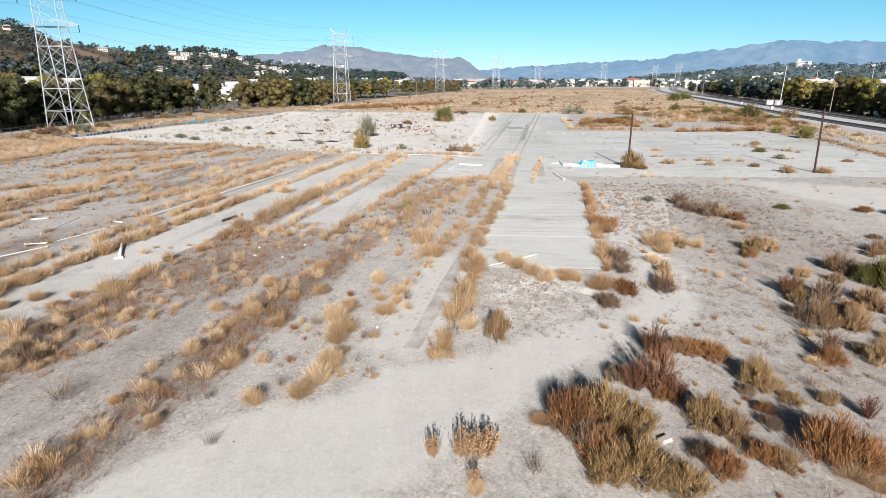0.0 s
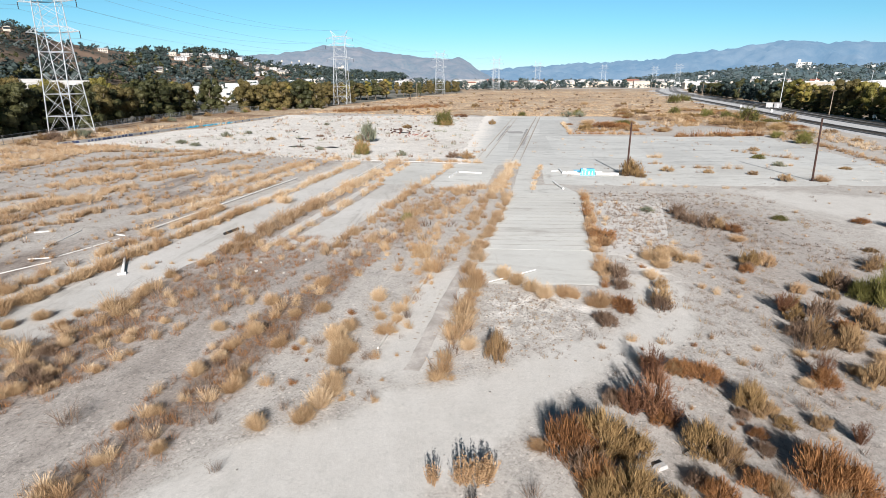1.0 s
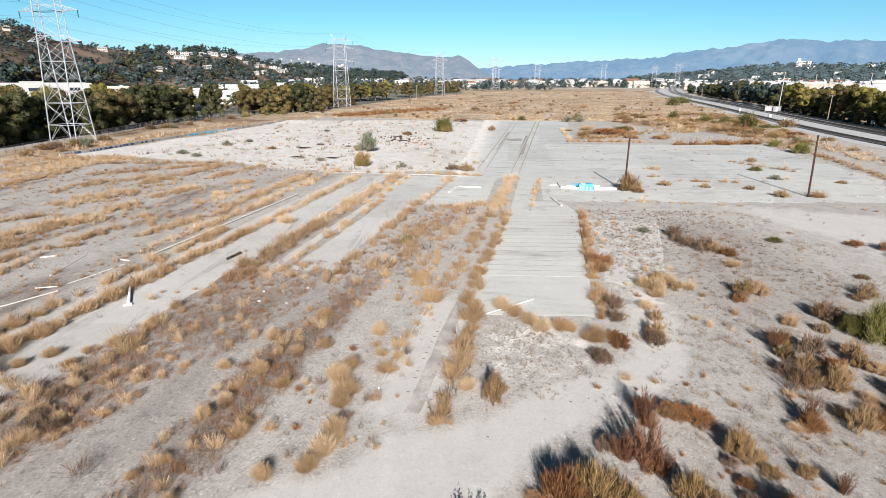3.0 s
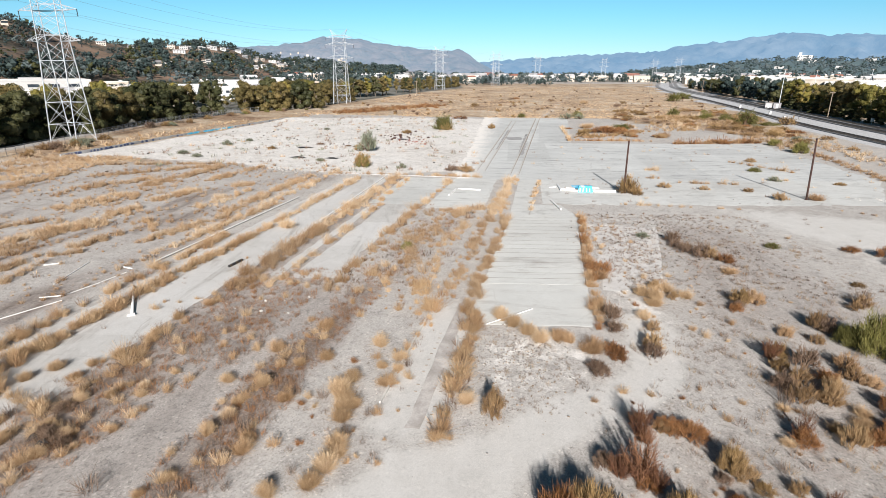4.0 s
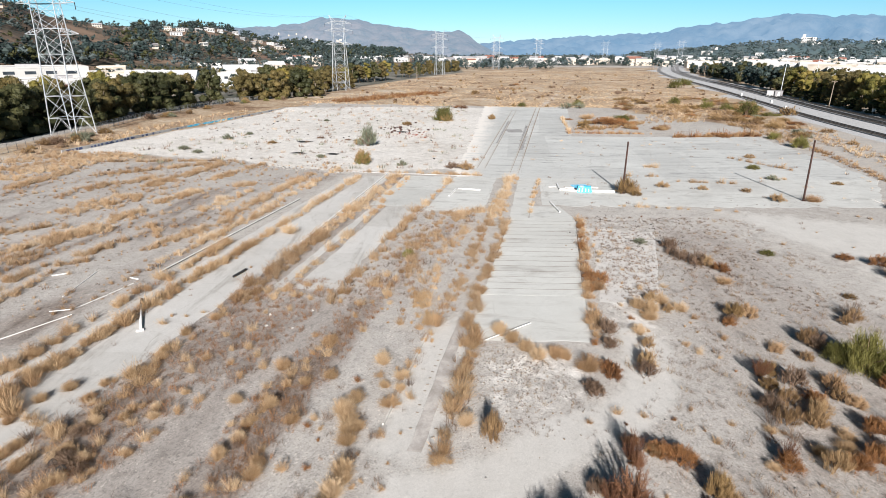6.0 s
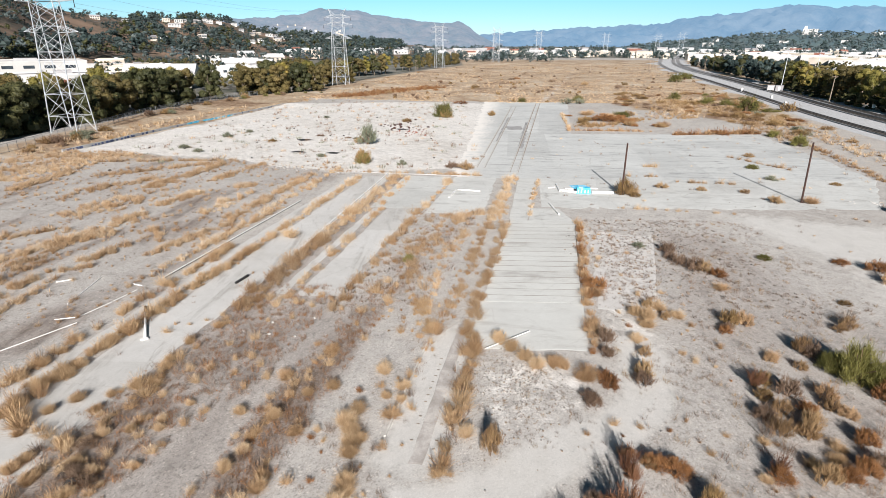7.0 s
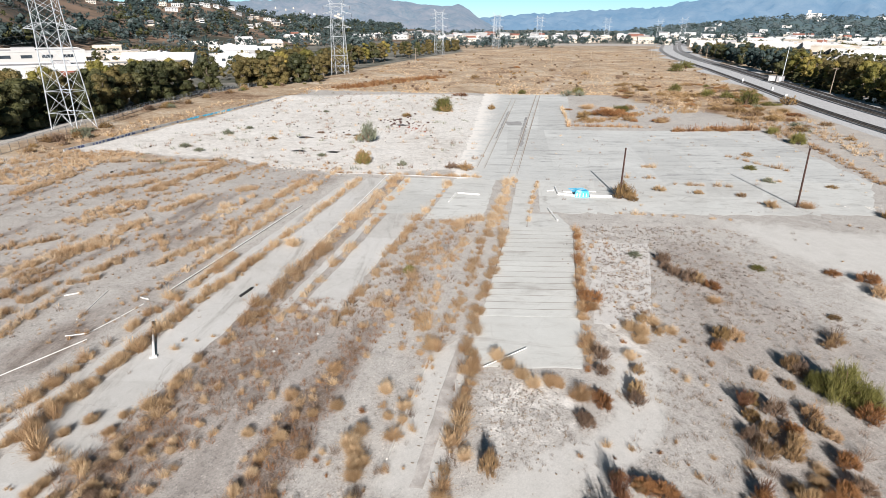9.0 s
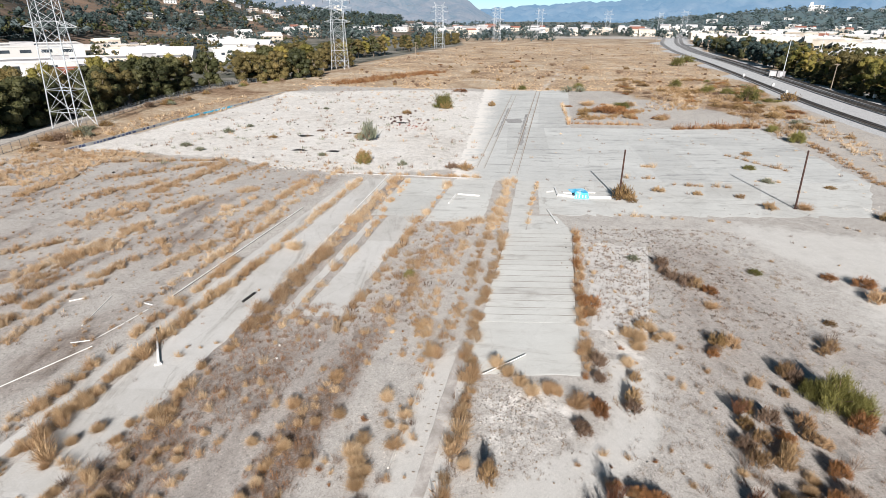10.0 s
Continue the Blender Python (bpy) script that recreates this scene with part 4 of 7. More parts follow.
hill_mesh("hill", np.linspace(-80, 0, 110), np.linspace(0.48, 1.4, 46), lambda A, K: (K * left_ridge(A), left_hill(A, K * left_ridge(A))), HILL_SOIL, 2.5, 1.0, "dry brown hillside covered with trees and scrub")
NEAR_MOUNTAIN = ridge_hill(((-30, 1.6), (-18.7, 2.12), (-16.1, 2.2), (-13.5, 2.58), (-11.6, 3.07), (-8, 2.89), (-6.4, 2.48), (-3.6, 2.23), (-1.4, 1.97), (0.9, 1.86), (1.6, 2.02), (2.6, 1.45), (3.5, 0.8), (5, 0.1), (8, -0.3)), 3200, 0.6)
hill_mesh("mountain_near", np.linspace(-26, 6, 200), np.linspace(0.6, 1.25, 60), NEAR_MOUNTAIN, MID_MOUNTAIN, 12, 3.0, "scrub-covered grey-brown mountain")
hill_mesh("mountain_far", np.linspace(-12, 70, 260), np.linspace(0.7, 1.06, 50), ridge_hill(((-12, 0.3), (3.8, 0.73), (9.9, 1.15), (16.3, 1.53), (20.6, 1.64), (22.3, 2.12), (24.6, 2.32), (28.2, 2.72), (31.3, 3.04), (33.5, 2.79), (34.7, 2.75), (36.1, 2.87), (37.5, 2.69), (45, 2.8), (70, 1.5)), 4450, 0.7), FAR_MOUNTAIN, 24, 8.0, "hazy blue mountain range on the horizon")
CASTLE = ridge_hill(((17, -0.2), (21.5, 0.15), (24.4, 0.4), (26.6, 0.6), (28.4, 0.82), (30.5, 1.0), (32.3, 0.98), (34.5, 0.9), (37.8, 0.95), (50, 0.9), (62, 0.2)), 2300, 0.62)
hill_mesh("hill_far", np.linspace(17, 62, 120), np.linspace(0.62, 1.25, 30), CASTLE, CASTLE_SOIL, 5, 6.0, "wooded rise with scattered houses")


# ---- trees ----
def leaf_cloud(centres, radii, per, size, seed, squash=0.85):
    """Leaf quads on the shells of many lobes, each leaf turned its own way."""
    g = np.random.default_rng(seed)
    vs = []
    for c, r in zip(centres, radii):
        k = g.normal(0, 1, (per, 3))
        k /= np.linalg.norm(k, axis=1)[:, None]
        q = c + k * (r * g.uniform(0.78, 1.12, per))[:, None] * (1, 1, squash)
        nrm = k + g.normal(0, 0.38, (per, 3))
        nrm /= np.linalg.norm(nrm, axis=1)[:, None]
        u = np.cross(nrm, g.normal(0, 1, (per, 3)))
        u /= np.linalg.norm(u, axis=1)[:, None] + 1e-9
        w = np.cross(nrm, u)
        s = (size * g.uniform(0.5, 1.25, per))[:, None]
        vs.append(np.stack([q - u * s, q - w * s * 0.45, q + u * s, q + w * s * 0.45], 1).reshape(-1, 3))
    v = np.concatenate(vs)
    return v, np.arange(len(v)).reshape(-1, 4)


def lobe_core(centres, radii, seed, squash=0.85, rings=5, sides=8):
    """Lumpy bodies of packed foliage inside the leaf shells."""
    g = np.random.default_rng(seed)
    out = []
    for c, r in zip(centres, radii):
        la = np.linspace(-1.35, 1.35, rings)[:, None]
        lo = np.arange(sides)[None] * 2 * np.pi / sides + g.uniform(0, 1)
        q = np.stack([np.cos(la) * np.cos(lo), np.cos(la) * np.sin(lo), np.sin(la) * squash + 0 * lo], -1) * g.uniform(0.72, 0.95, (rings, sides, 1)) * r + c
        i = np.arange(rings * sides).reshape(rings, sides)
        j = np.roll(i, -1, 1)
        out.append((q.reshape(-1, 3), np.stack([i[:-1], j[:-1], j[1:], i[1:]], -1).reshape(-1, 4)))
    return join(*out)


TREES = {}


def tree_mesh(kind, v):
    if (kind, v) not in TREES:
        g = np.random.default_rng(500 + 13 * v + sum(map(ord, kind)))
        h, w = 14.0, {"dark": 10.5, "olive": 9.5, "gold": 10.0, "blue": 9.0}[kind]
        k = 26
        a, rr = g.uniform(0, 6.28, k), np.sqrt(g.uniform(0, 1, k))
        zz = g.uniform(0.16, 0.92, k) * h
        prof = np.interp(zz / h, (0.1, 0.35, 0.6, 0.85, 1.0), (0.75, 1.0, 0.92, 0.6, 0.3))
        cen = np.stack([np.cos(a) * rr * prof * w * 0.42, np.sin(a) * rr * prof * w * 0.42, zz], -1)
        rad = g.uniform(0.95, 2.05, k)
        crown = mesh_np("crown", *join(leaf_cloud(cen, rad, 150, 0.29, 700 + v), lobe_core(cen, rad, 40 + v, 0.85, 4, 7)), {"dark": LEAF_DARK, "olive": LEAF_OLIVE, "gold": LEAF_GOLD, "blue": LEAF_BLUE}[kind])
        wood = [tube_data([(0, 0, -3.5), (0.1, 0.05, 1), (0.25, -0.1, 4), (0.1, 0.1, 8)], [0.42, 0.34, 0.26, 0.12], 8)]
        for c in cen[::3]:
            z0 = min(c[2] * 0.55, 6.5)
            wood.append(tube_data([(0.15, 0, z0), tuple((np.array([0.15, 0, z0]) + c) / 2 + (0, 0, 0.4)), tuple(c)], [0.16, 0.10, 0.04], 5, False))
        trunk = mesh_np("trunk", *join(*wood), BARK, smooth=True)
        TREES[kind, v] = trunk, crown
    return TREES[kind, v]


TREE_TEXT = {"dark": "dense dark green riverside tree", "olive": "olive-brown leafy tree beside the fence", "gold": "yellow-green leafy tree beside the railway", "blue": "tall dark blue-green tree"}


def tree(kind, x, y, z, h, group, wide=1.0):
    ob = new("tree")
    s = h / 14.0
    ob.matrix_world = pose(x, y, z, 0, 0, float(rng.uniform(0, 360))) @ Matrix.Diagonal((s * wide, s * wide, s, 1))
    trunk, crown = tree_mesh(kind, int(rng.integers(0, 3)))
    part("trunk", trunk, ob)
    part("crown", crown, ob)
    return tagged(ob, TREE_TEXT[kind], "tree", group)


def tree_row(line, y0, y1, step, offs, kinds, hs, group, dz=0.0, wide=1.0):
    """Trees along a line given as (ys, xs), in rows behind one another."""
    for o in offs:
        y = y0
        while y < y1:
            yy = y + rng.uniform(-0.3, 0.3) * step
            x = float(np.interp(yy, *line)) + o + rng.uniform(-1.8, 1.8)
            y += step * rng.uniform(0.75, 1.25)
            az = math.degrees(math.atan2(x, yy))
            if line is FENCE_LINE and (-24.6 < az < -22.9 or -21.8 < az < -20.3):
                continue
            tree(kinds[int(rng.integers(0, len(kinds)))], x, yy, float(gz(x, yy)) + dz, float(rng.uniform(*hs)), group, float(rng.uniform(0.85, 1.2)) * wide)


FENCE_LINE = ((60, 117, 154, 184, 221, 251, 281, 300), (-99, -98.5, -100, -102, -99, -94, -68, -52))
tree_row(FENCE_LINE, 88, 168, 7.5, (-15, -24), ("dark", "dark", "olive"), (14.0, 17.5), "riverside trees", -2.5)
tree_row(FENCE_LINE, 168, 210, 8.5, (-8, -17), ("dark", "dark", "olive"), (13.0, 16.0), "riverside trees", -2.5)
tree_row(FENCE_LINE, 210, 300, 8.5, (-6, -15), ("dark", "olive", "dark", "olive"), (13.5, 17.5), "riverside trees", -2.0)
tree_row(FENCE_LINE, 160, 292, 10, (-28,), ("gold", "olive", "dark", "gold"), (12.5, 17.0), "riverside trees", -2.0)
tree_row(FENCE_LINE, 130, 215, 8.5, (-36, -50), ("dark", "olive", "dark"), (10, 13), "riverside trees", -2.5)
FAR_ROW = ((330, 430, 620, 800), (-88, -70, 10, 75))
tree_row(FAR_ROW, 335, 395, 9, (0, -13, -24), ("gold", "olive", "dark"), (9, 14), "trees across the river", -1.0, 1.3)
for _x, _y in ((-76, 322), (-70, 334), (-64, 345), (-80, 340), (-58, 356), (-72, 352)):
    tree("olive" if _x < -50 else "dark", _x, _y, float(gz(_x, _y)) - 1.0, float(rng.uniform(9, 13)), "trees across the river", 1.25)
tree_row(FAR_ROW, 440, 505, 10, (-8, -22), ("dark", "olive", "gold"), (10, 15), "trees across the river", -1.0, 1.3)
tree_row(FAR_ROW, 545, 670, 12, (-8, -24), ("dark", "olive"), (9, 14), "trees across the river", -1.0)
RAIL_LINE = ((100, 163, 226, 285, 341, 420, 483, 600), (152, 164, 180, 193, 207, 224, 240, 275))
tree_row(RAIL_LINE, 120, 350, 10.5, (4,), ("gold", "gold", "olive"), (13.0, 17.5), "trees beside the railway", -0.5)
tree_row(RAIL_LINE, 110, 350, 12, (16,), ("gold", "dark", "olive"), (9.5, 14.0), "trees beside the railway", -0.5)
tree_row(RAIL_LINE, 365, 520, 12, (6, 20), ("blue", "dark", "blue"), (11, 17), "trees beside the railway", -0.5)

tree_row(RAIL_LINE, 500, 640, 9, (4, 16), ("dark", "blue", "dark"), (8, 13), "trees beside the railway", -0.5)
tree_row(RAIL_LINE, 112, 350, 6.5, (-1,), ("dark", "olive", "dark"), (4.5, 7.5), "trees beside the railway", -0.8, 1.3)
def blob(k, per, size):
    g = np.random.default_rng(900 + k)
    c = np.stack([g.normal(0, 0.25, 7), g.normal(0, 0.25, 7), g.uniform(0.2, 0.9, 7)], -1)
    c[:, :2] *= (1.2 - 0.7 * c[:, 2])[:, None]
    r = g.uniform(0.13, 0.26, 7)
    v, f = join(leaf_cloud(c, r, per, size, 910 + k), lobe_core(c, r * 0.74, 930 + k, 0.9, 3, 4))
    return v, np.concatenate([f[:, (0, 1, 2)], f[:, (0, 2, 3)]])


BLOB, FINE_BLOB = [blob(k, 3, 0.12) for k in range(6)], [blob(k, 7, 0.09) for k in range(6)]


def woods(name, x, y, z, h, mats, label, wide=1.0, shapes=BLOB):
    mo = [i % len(mats) for i in range(len(shapes))]
    v = np.stack([x, y, z - 0.06 * h], -1)
    return scatter(shapes, v, h * wide, name, mats, label, "woods", None, mo, np.full(len(h), 1.0 / wide))


HILL_HOUSES = ((-25.2, 2.0, 22, 9), (-24.2, 1.95, 26, 8), (-24.6, 1.65, 34, 6), (-21.7, 1.95, 22, 8), (-20.9, 1.9, 18, 7), (-19.6, 1.7, 20, 7), (-19.0, 1.25, 16, 6), (-30.6, 2.2, 22, 7), (-28.4, 2.3, 16, 6), (-36.9, 3.75, 11, 4), (-17.6, 1.0, 22, 6), (-16.6, 0.85, 26, 7), (-15.8, 0.5, 20, 6), (-22.6, 0.9, 14, 5), (-26.5, 0.7, 14, 6), (-18.2, 0.4, 16, 6))


def hill_woods():
    n = 3900
    az, k = rng.uniform(-46, -4, n), rng.uniform(0.5, 1.04, n) ** 0.8
    r = k * left_ridge(az)
    x, y = polar(az, r)
    bare = vnoise(x, y, 120, 21.0) + 0.5 * vnoise(x, y, 40, 5.0)
    dry = np.clip((-27.0 - az) / 8, 0, 1) ** 0.7 * np.clip((k - 0.64) / 0.08, 0, 1)
    ok = rng.uniform(0, 1, n) > 0.74 * dry * (bare > -0.25) + 0.04 + 0.6 * np.clip((bare - 0.2) / 0.2, 0, 1) * np.clip((k - 0.6) / 0.06, 0, 1)
    h = (5 + 16 * rng.uniform(0, 1, n) ** 2.4) * np.where(dry > 0.3, 0.55, 1.0)
    z = left_hill(az, r)
    el = np.degrees(np.arctan2(z + h * 0.9 - 14.6, r))
    for a, e, w, _ in HILL_HOUSES:       # the houses look out over the trees below them
        ok &= ~((np.abs(az - a) < 0.35 + 0.016 * w) & (el > e + 0.1) & (z < 14.6 + r * math.tan(radians(e)) + 2))
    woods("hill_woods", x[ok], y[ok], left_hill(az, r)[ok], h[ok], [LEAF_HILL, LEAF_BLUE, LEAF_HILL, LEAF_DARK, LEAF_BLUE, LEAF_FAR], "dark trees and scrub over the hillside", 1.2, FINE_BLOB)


def valley_woods():
    n = 3800
    az, r = rng.uniform(-30, 44, n), rng.uniform(0, 1, n) ** 1.3 * 1900 + 640
    x, y = polar(az, r)
    gap = (x > track_x(y) - 60) & (x < track_x(y) + 60) & (y < 690)
    ok = (r > 660 + 60 * (az > 2)) & ~gap & ~((x > 150) & (r < 900)) & (vnoise(x, y, 110, 3.0) > -0.12)
    h = (5 + 12 * rng.uniform(0, 1, n) ** 1.8)
    for near, shapes in ((r < 1050, FINE_BLOB), (r >= 1050, BLOB)):
        k = ok & near
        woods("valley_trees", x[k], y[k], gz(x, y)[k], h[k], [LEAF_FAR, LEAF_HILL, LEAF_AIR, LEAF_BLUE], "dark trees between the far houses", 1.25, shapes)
    n = 420
    az, k = rng.uniform(-20, -4, n), rng.uniform(0.63, 0.705, n)
    r, z = NEAR_MOUNTAIN(az, k)
    x, y = polar(az, r)
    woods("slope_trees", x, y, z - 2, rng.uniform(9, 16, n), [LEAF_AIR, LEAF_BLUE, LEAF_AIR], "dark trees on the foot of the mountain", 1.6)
    n = 1000
    az, k = rng.uniform(18, 50, n), rng.uniform(0.66, 1.02, n)
    r, z = CASTLE(az, k)
    x, y = polar(az, r)
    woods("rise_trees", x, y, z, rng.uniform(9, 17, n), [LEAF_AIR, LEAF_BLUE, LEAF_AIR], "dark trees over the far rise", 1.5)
    n = 430
    az, r = rng.uniform(-42, -13, n), rng.uniform(330, 720, n)
    x, y = polar(az, r)
    woods("town_trees", x, y, np.full(n, 1.0), rng.uniform(5, 9.5, n), [LEAF_DARK, LEAF_HILL, LEAF_OLIVE], "trees between buildings at the foot of the hill", 1.2, FINE_BLOB)
    n = 950
    az, r = rng.uniform(22, 46, n), rng.uniform(400, 900, n)
    x, y = polar(az, r)
    ok = x > track_x(y) + 62
    woods("yard_trees", x[ok], y[ok], gz(x, y)[ok], rng.uniform(6, 12, ok.sum()), [LEAF_DARK, LEAF_OLIVE], "small trees between the warehouses", 1.2)


hill_woods()
valley_woods()


# ---- buildings ----
def building(name, x, y, z, w, d, h, rz, wall, roof, label, rows=1, cols=6, pitched=False, win=(1.6, 1.3), category="building", group=""):
    """Walls, a roof with its parapet or gable, and window by window along the long sides."""
    b = tagged(empty(name, x, y, z, rz), label, category, group)
    part("wall", mesh_np("wall", *box_data(w, d, h + 3, 0, 0, -3), wall), b)
    if pitched:
        e = 0.5
        v = np.array([(-w / 2 - e, -d / 2 - e, h), (w / 2 + e, -d / 2 - e, h), (w / 2 + e, d / 2 + e, h), (-w / 2 - e, d / 2 + e, h), (-w / 2 - e, 0, h + d * 0.28), (w / 2 + e, 0, h + d * 0.28)])
        f4 = np.array([(0, 1, 5, 4), (2, 3, 4, 5), (3, 2, 1, 0), (0, 4, 3, 3), (1, 2, 5, 5)])
        me = bpy.data.meshes.new("roof")
        me.from_pydata(v.tolist(), [], [(0, 1, 5, 4), (2, 3, 4, 5), (3, 2, 1, 0), (0, 4, 3), (1, 2, 5)])
        me.materials.append(roof)
        part("roof", me, b)
    else:
        part("roof", mesh_np("roof", *join(box_data(w - 0.6, d - 0.6, 0.3, 0, 0, h - 0.05), box_data(w * 0.12, d * 0.3, 1.6, w * 0.2, d * 0.1, h + 0.24)), roof), b)
        part("parapet", mesh_np("parapet", *join(box_data(w + 0.2, 0.35, 0.9, 0, -d / 2, h), box_data(w + 0.2, 0.35, 0.9, 0, d / 2, h), box_data(0.35, d - 0.4, 0.9, -w / 2, 0, h), box_data(0.35, d - 0.4, 0.9, w / 2, 0, h)), wall), b)
    if rows and cols:
        me = mesh_np("window", *box_data(win[0], 0.12, win[1]), WINDOW)
        for r in range(rows):
            for c in range(cols):
                o = part("window", me, b)
                o.location = ((c + 0.5) / cols * w * 0.92 - w * 0.46, -d / 2 - 0.03, (r + 0.45) / rows * h)
    return b


building("warehouse", -250, 312, 3, 92, 40, 11.0, 37, WALL_WHITE, ROOF_GREY, "long white flat-roofed industrial building across the river", 2, 9, win=(5, 1.6), group="industrial buildings")
building("warehouse", -194, 268, 3, 62, 26, 7.0, 36, WALL_WHITE, ROOF_GREY, "low white industrial building with loading bays", 1, 4, win=(6, 2.6), group="industrial buildings")
building("warehouse", -158, 243, 1, 22, 12, 7.5, 34, WALL_BRICK, ROOF_GREY, "red brick shed with a painted end wall", 1, 3, win=(2.4, 2.4), group="industrial buildings")
building("warehouse", -176, 318, 2, 60, 30, 6.0, 29, WALL_CREAM, ROOF_GREY, "white flat-roofed workshop across the river", 1, 5, win=(4, 1.6), group="industrial buildings")
for _i in range(22):
    _az, _r = (float(rng.uniform(21.5, 43)), float(rng.uniform(590, 1150))) if _i < 22 else (float(rng.uniform(-6, 12)), float(rng.uniform(780, 1050)))
    _x, _y = (float(q) for q in polar(_az, _r))
    if _x < float(track_x(_y)) + 75 and _az > 13:
        continue
    building("warehouse", _x, _y, float(gz(_x, _y)), float(rng.uniform(34, 84)), float(rng.uniform(24, 46)), float(rng.uniform(6.5, 10.5)), -_az + float(rng.uniform(-14, 14)), WALL_WHITE if _i % 3 else WALL_CREAM, ROOF_PALE if _i % 4 else ROOF_GREY, "large pale flat-roofed warehouse beyond the railway" if _az > 13 else "pale low commercial building in the valley", 1, 6, win=(4, 2.0), group="industrial buildings")
for _i in range(9):
    _az, _r = 27.5 + 1.8 * _i + float(rng.uniform(-0.5, 0.5)), float(rng.uniform(600, 760))
    _x, _y = (float(q) for q in polar(_az, _r))
    building("warehouse", _x, _y, float(gz(_x, _y)), float(rng.uniform(24, 46)), 36, float(rng.uniform(9.5, 12.5)), -_az + float(rng.uniform(-8, 8)), WALL_WHITE if _i % 4 else WALL_CREAM, ROOF_PALE, "large white flat-roofed warehouse beyond the railway", 1, 6, win=(4, 2.0), group="industrial buildings")
for _i in range(20):
    _az, _r = float(rng.uniform(-40, -15)), float(rng.uniform(390, 760))
    _x, _y = (float(q) for q in polar(_az, _r))
    building("workshop", _x, _y, 2.0, float(rng.uniform(16, 44)), float(rng.uniform(12, 20)), float(rng.uniform(4, 6.5)), -_az + float(rng.uniform(-20, 20)), WALL_WHITE if _i % 3 else WALL_CREAM, (ROOF_PALE, ROOF_GREY)[_i % 2], "small pale building at the foot of the hill", 1, 4, _i % 4 == 0, (2.4, 1.6), group="industrial buildings")
building("shed", 318, 470, 0.5, 34, 14, 5, -32, ROOF_GREY, ROOF_GREY, "grey metal shed beyond the railway trees", 1, 4)
building("house", 402, 612, 9, 9, 8, 6, -34, ROOF_RED, ROOF_RED, "red-roofed sign tower on a white warehouse", 0, 0)


def houses_on_slope(spots, ridge, height, group, r_lo, r_hi):
    """Houses at azimuth and height angle, each where the slope first rises to that angle."""
    for az, el, w, h in spots:
        rr = np.linspace(r_lo, r_hi, 120) * float(ridge(az))
        z = height(az, rr)
        k = int(np.argmax(z >= 14.6 + rr * math.tan(radians(el)))) or 90
        x, y = polar(az, rr[k])
        building("house", float(x), float(y), float(z[k]), w * 0.6, 8, h * 0.7, float(-az + rng.uniform(-15, 15)), WALL_WHITE if rng.uniform() < 0.5 else WALL_CREAM, ROOF_GREY, "white hillside house among trees", 2, 4, bool(rng.uniform() < 0.5), (1.8, 1.6), "house", group)


houses_on_slope(HILL_HOUSES, left_ridge, left_hill, "hillside houses", 0.5, 1.0)
houses_on_slope([(float(a), float(np.interp(a, LEFT_AZ, LEFT_EL) * f), float(rng.uniform(9, 18)), float(rng.uniform(6, 9))) for a, f in zip(rng.uniform(-27, -14.5, 14), rng.uniform(0.25, 0.88, 14))], left_ridge, left_hill, "hillside houses", 0.5, 1.0)
for _i in range(13):
    _az, _w = float(rng.uniform(-17, -7)), float(rng.uniform(5, 11))
    _el = float(np.interp(_az, (-16, -9), (1.6, 0.9)) + rng.uniform(-0.4, 0.25))
    _k = np.linspace(0.62, 1.0, 80)
    _r, _z = NEAR_MOUNTAIN(np.full(80, _az), _k)
    _j = int(np.argmax(_z >= 14.6 + _r * math.tan(radians(_el))))
    _x, _y = polar(_az, float(_r[_j]))
    building("house", float(_x), float(_y), float(_z[_j]), float(_w), 8, float(rng.uniform(2.5, 4.5)), -_az, WALL_CREAM, ROOF_GREY, "pale house high on the far slope", 0, 0, group="hillside houses")
_x, _y = polar(32.3, 2260)
_c = building("mansion", float(_x), float(_y), 14.6 + 2260 * math.tan(radians(1.0)), 42, 20, 14, -32, WALL_WHITE, ROOF_PALE, "large white building on top of the wooded rise", 2, 6, win=(3, 3))
part("tower", mesh_np("tower", *box_data(9, 9, 24, -14, 0, 0), WALL_WHITE), _c)
for _i in range(240):
    _az, _r = float(rng.uniform(-22, 42)), float(rng.uniform(760, 1900))
    if -6 < _az < 20:
        _r = 730 + 0.32 * _r
    _x, _y = polar(_az, _r)
    if abs(float(_x) - float(track_x(float(_y)))) < 70 and _y < 720:
        continue
    building("house", float(_x), float(_y), float(gz(_x, _y)), float(rng.uniform(9, 26)), float(rng.uniform(9, 14)), float(rng.uniform(5, 10.5)), float(-_az + rng.uniform(-30, 30)), (WALL_WHITE, WALL_CREAM)[_i % 2], (ROOF_GREY, ROOF_PALE, ROOF_GREY, ROOF_PALE, ROOF_GREY, ROOF_PALE, ROOF_RED)[_i % 7], "small pale building among trees in the valley", 1, 4, _i % 3 != 1, (2, 1.4), "house", "valley buildings")
for _i in range(16):
    _az, _k = float(rng.uniform(24, 42)), float(rng.uniform(0.68, 0.98))
    _r, _z = CASTLE(_az, _k)
    _x, _y = polar(_az, float(_r))
    building("house", float(_x), float(_y), float(_z), float(rng.uniform(16, 34)), 12, float(rng.uniform(6, 9)), -_az, WALL_WHITE, ROOF_GREY, "pale house on the wooded rise", 1, 4, group="houses on the rise")


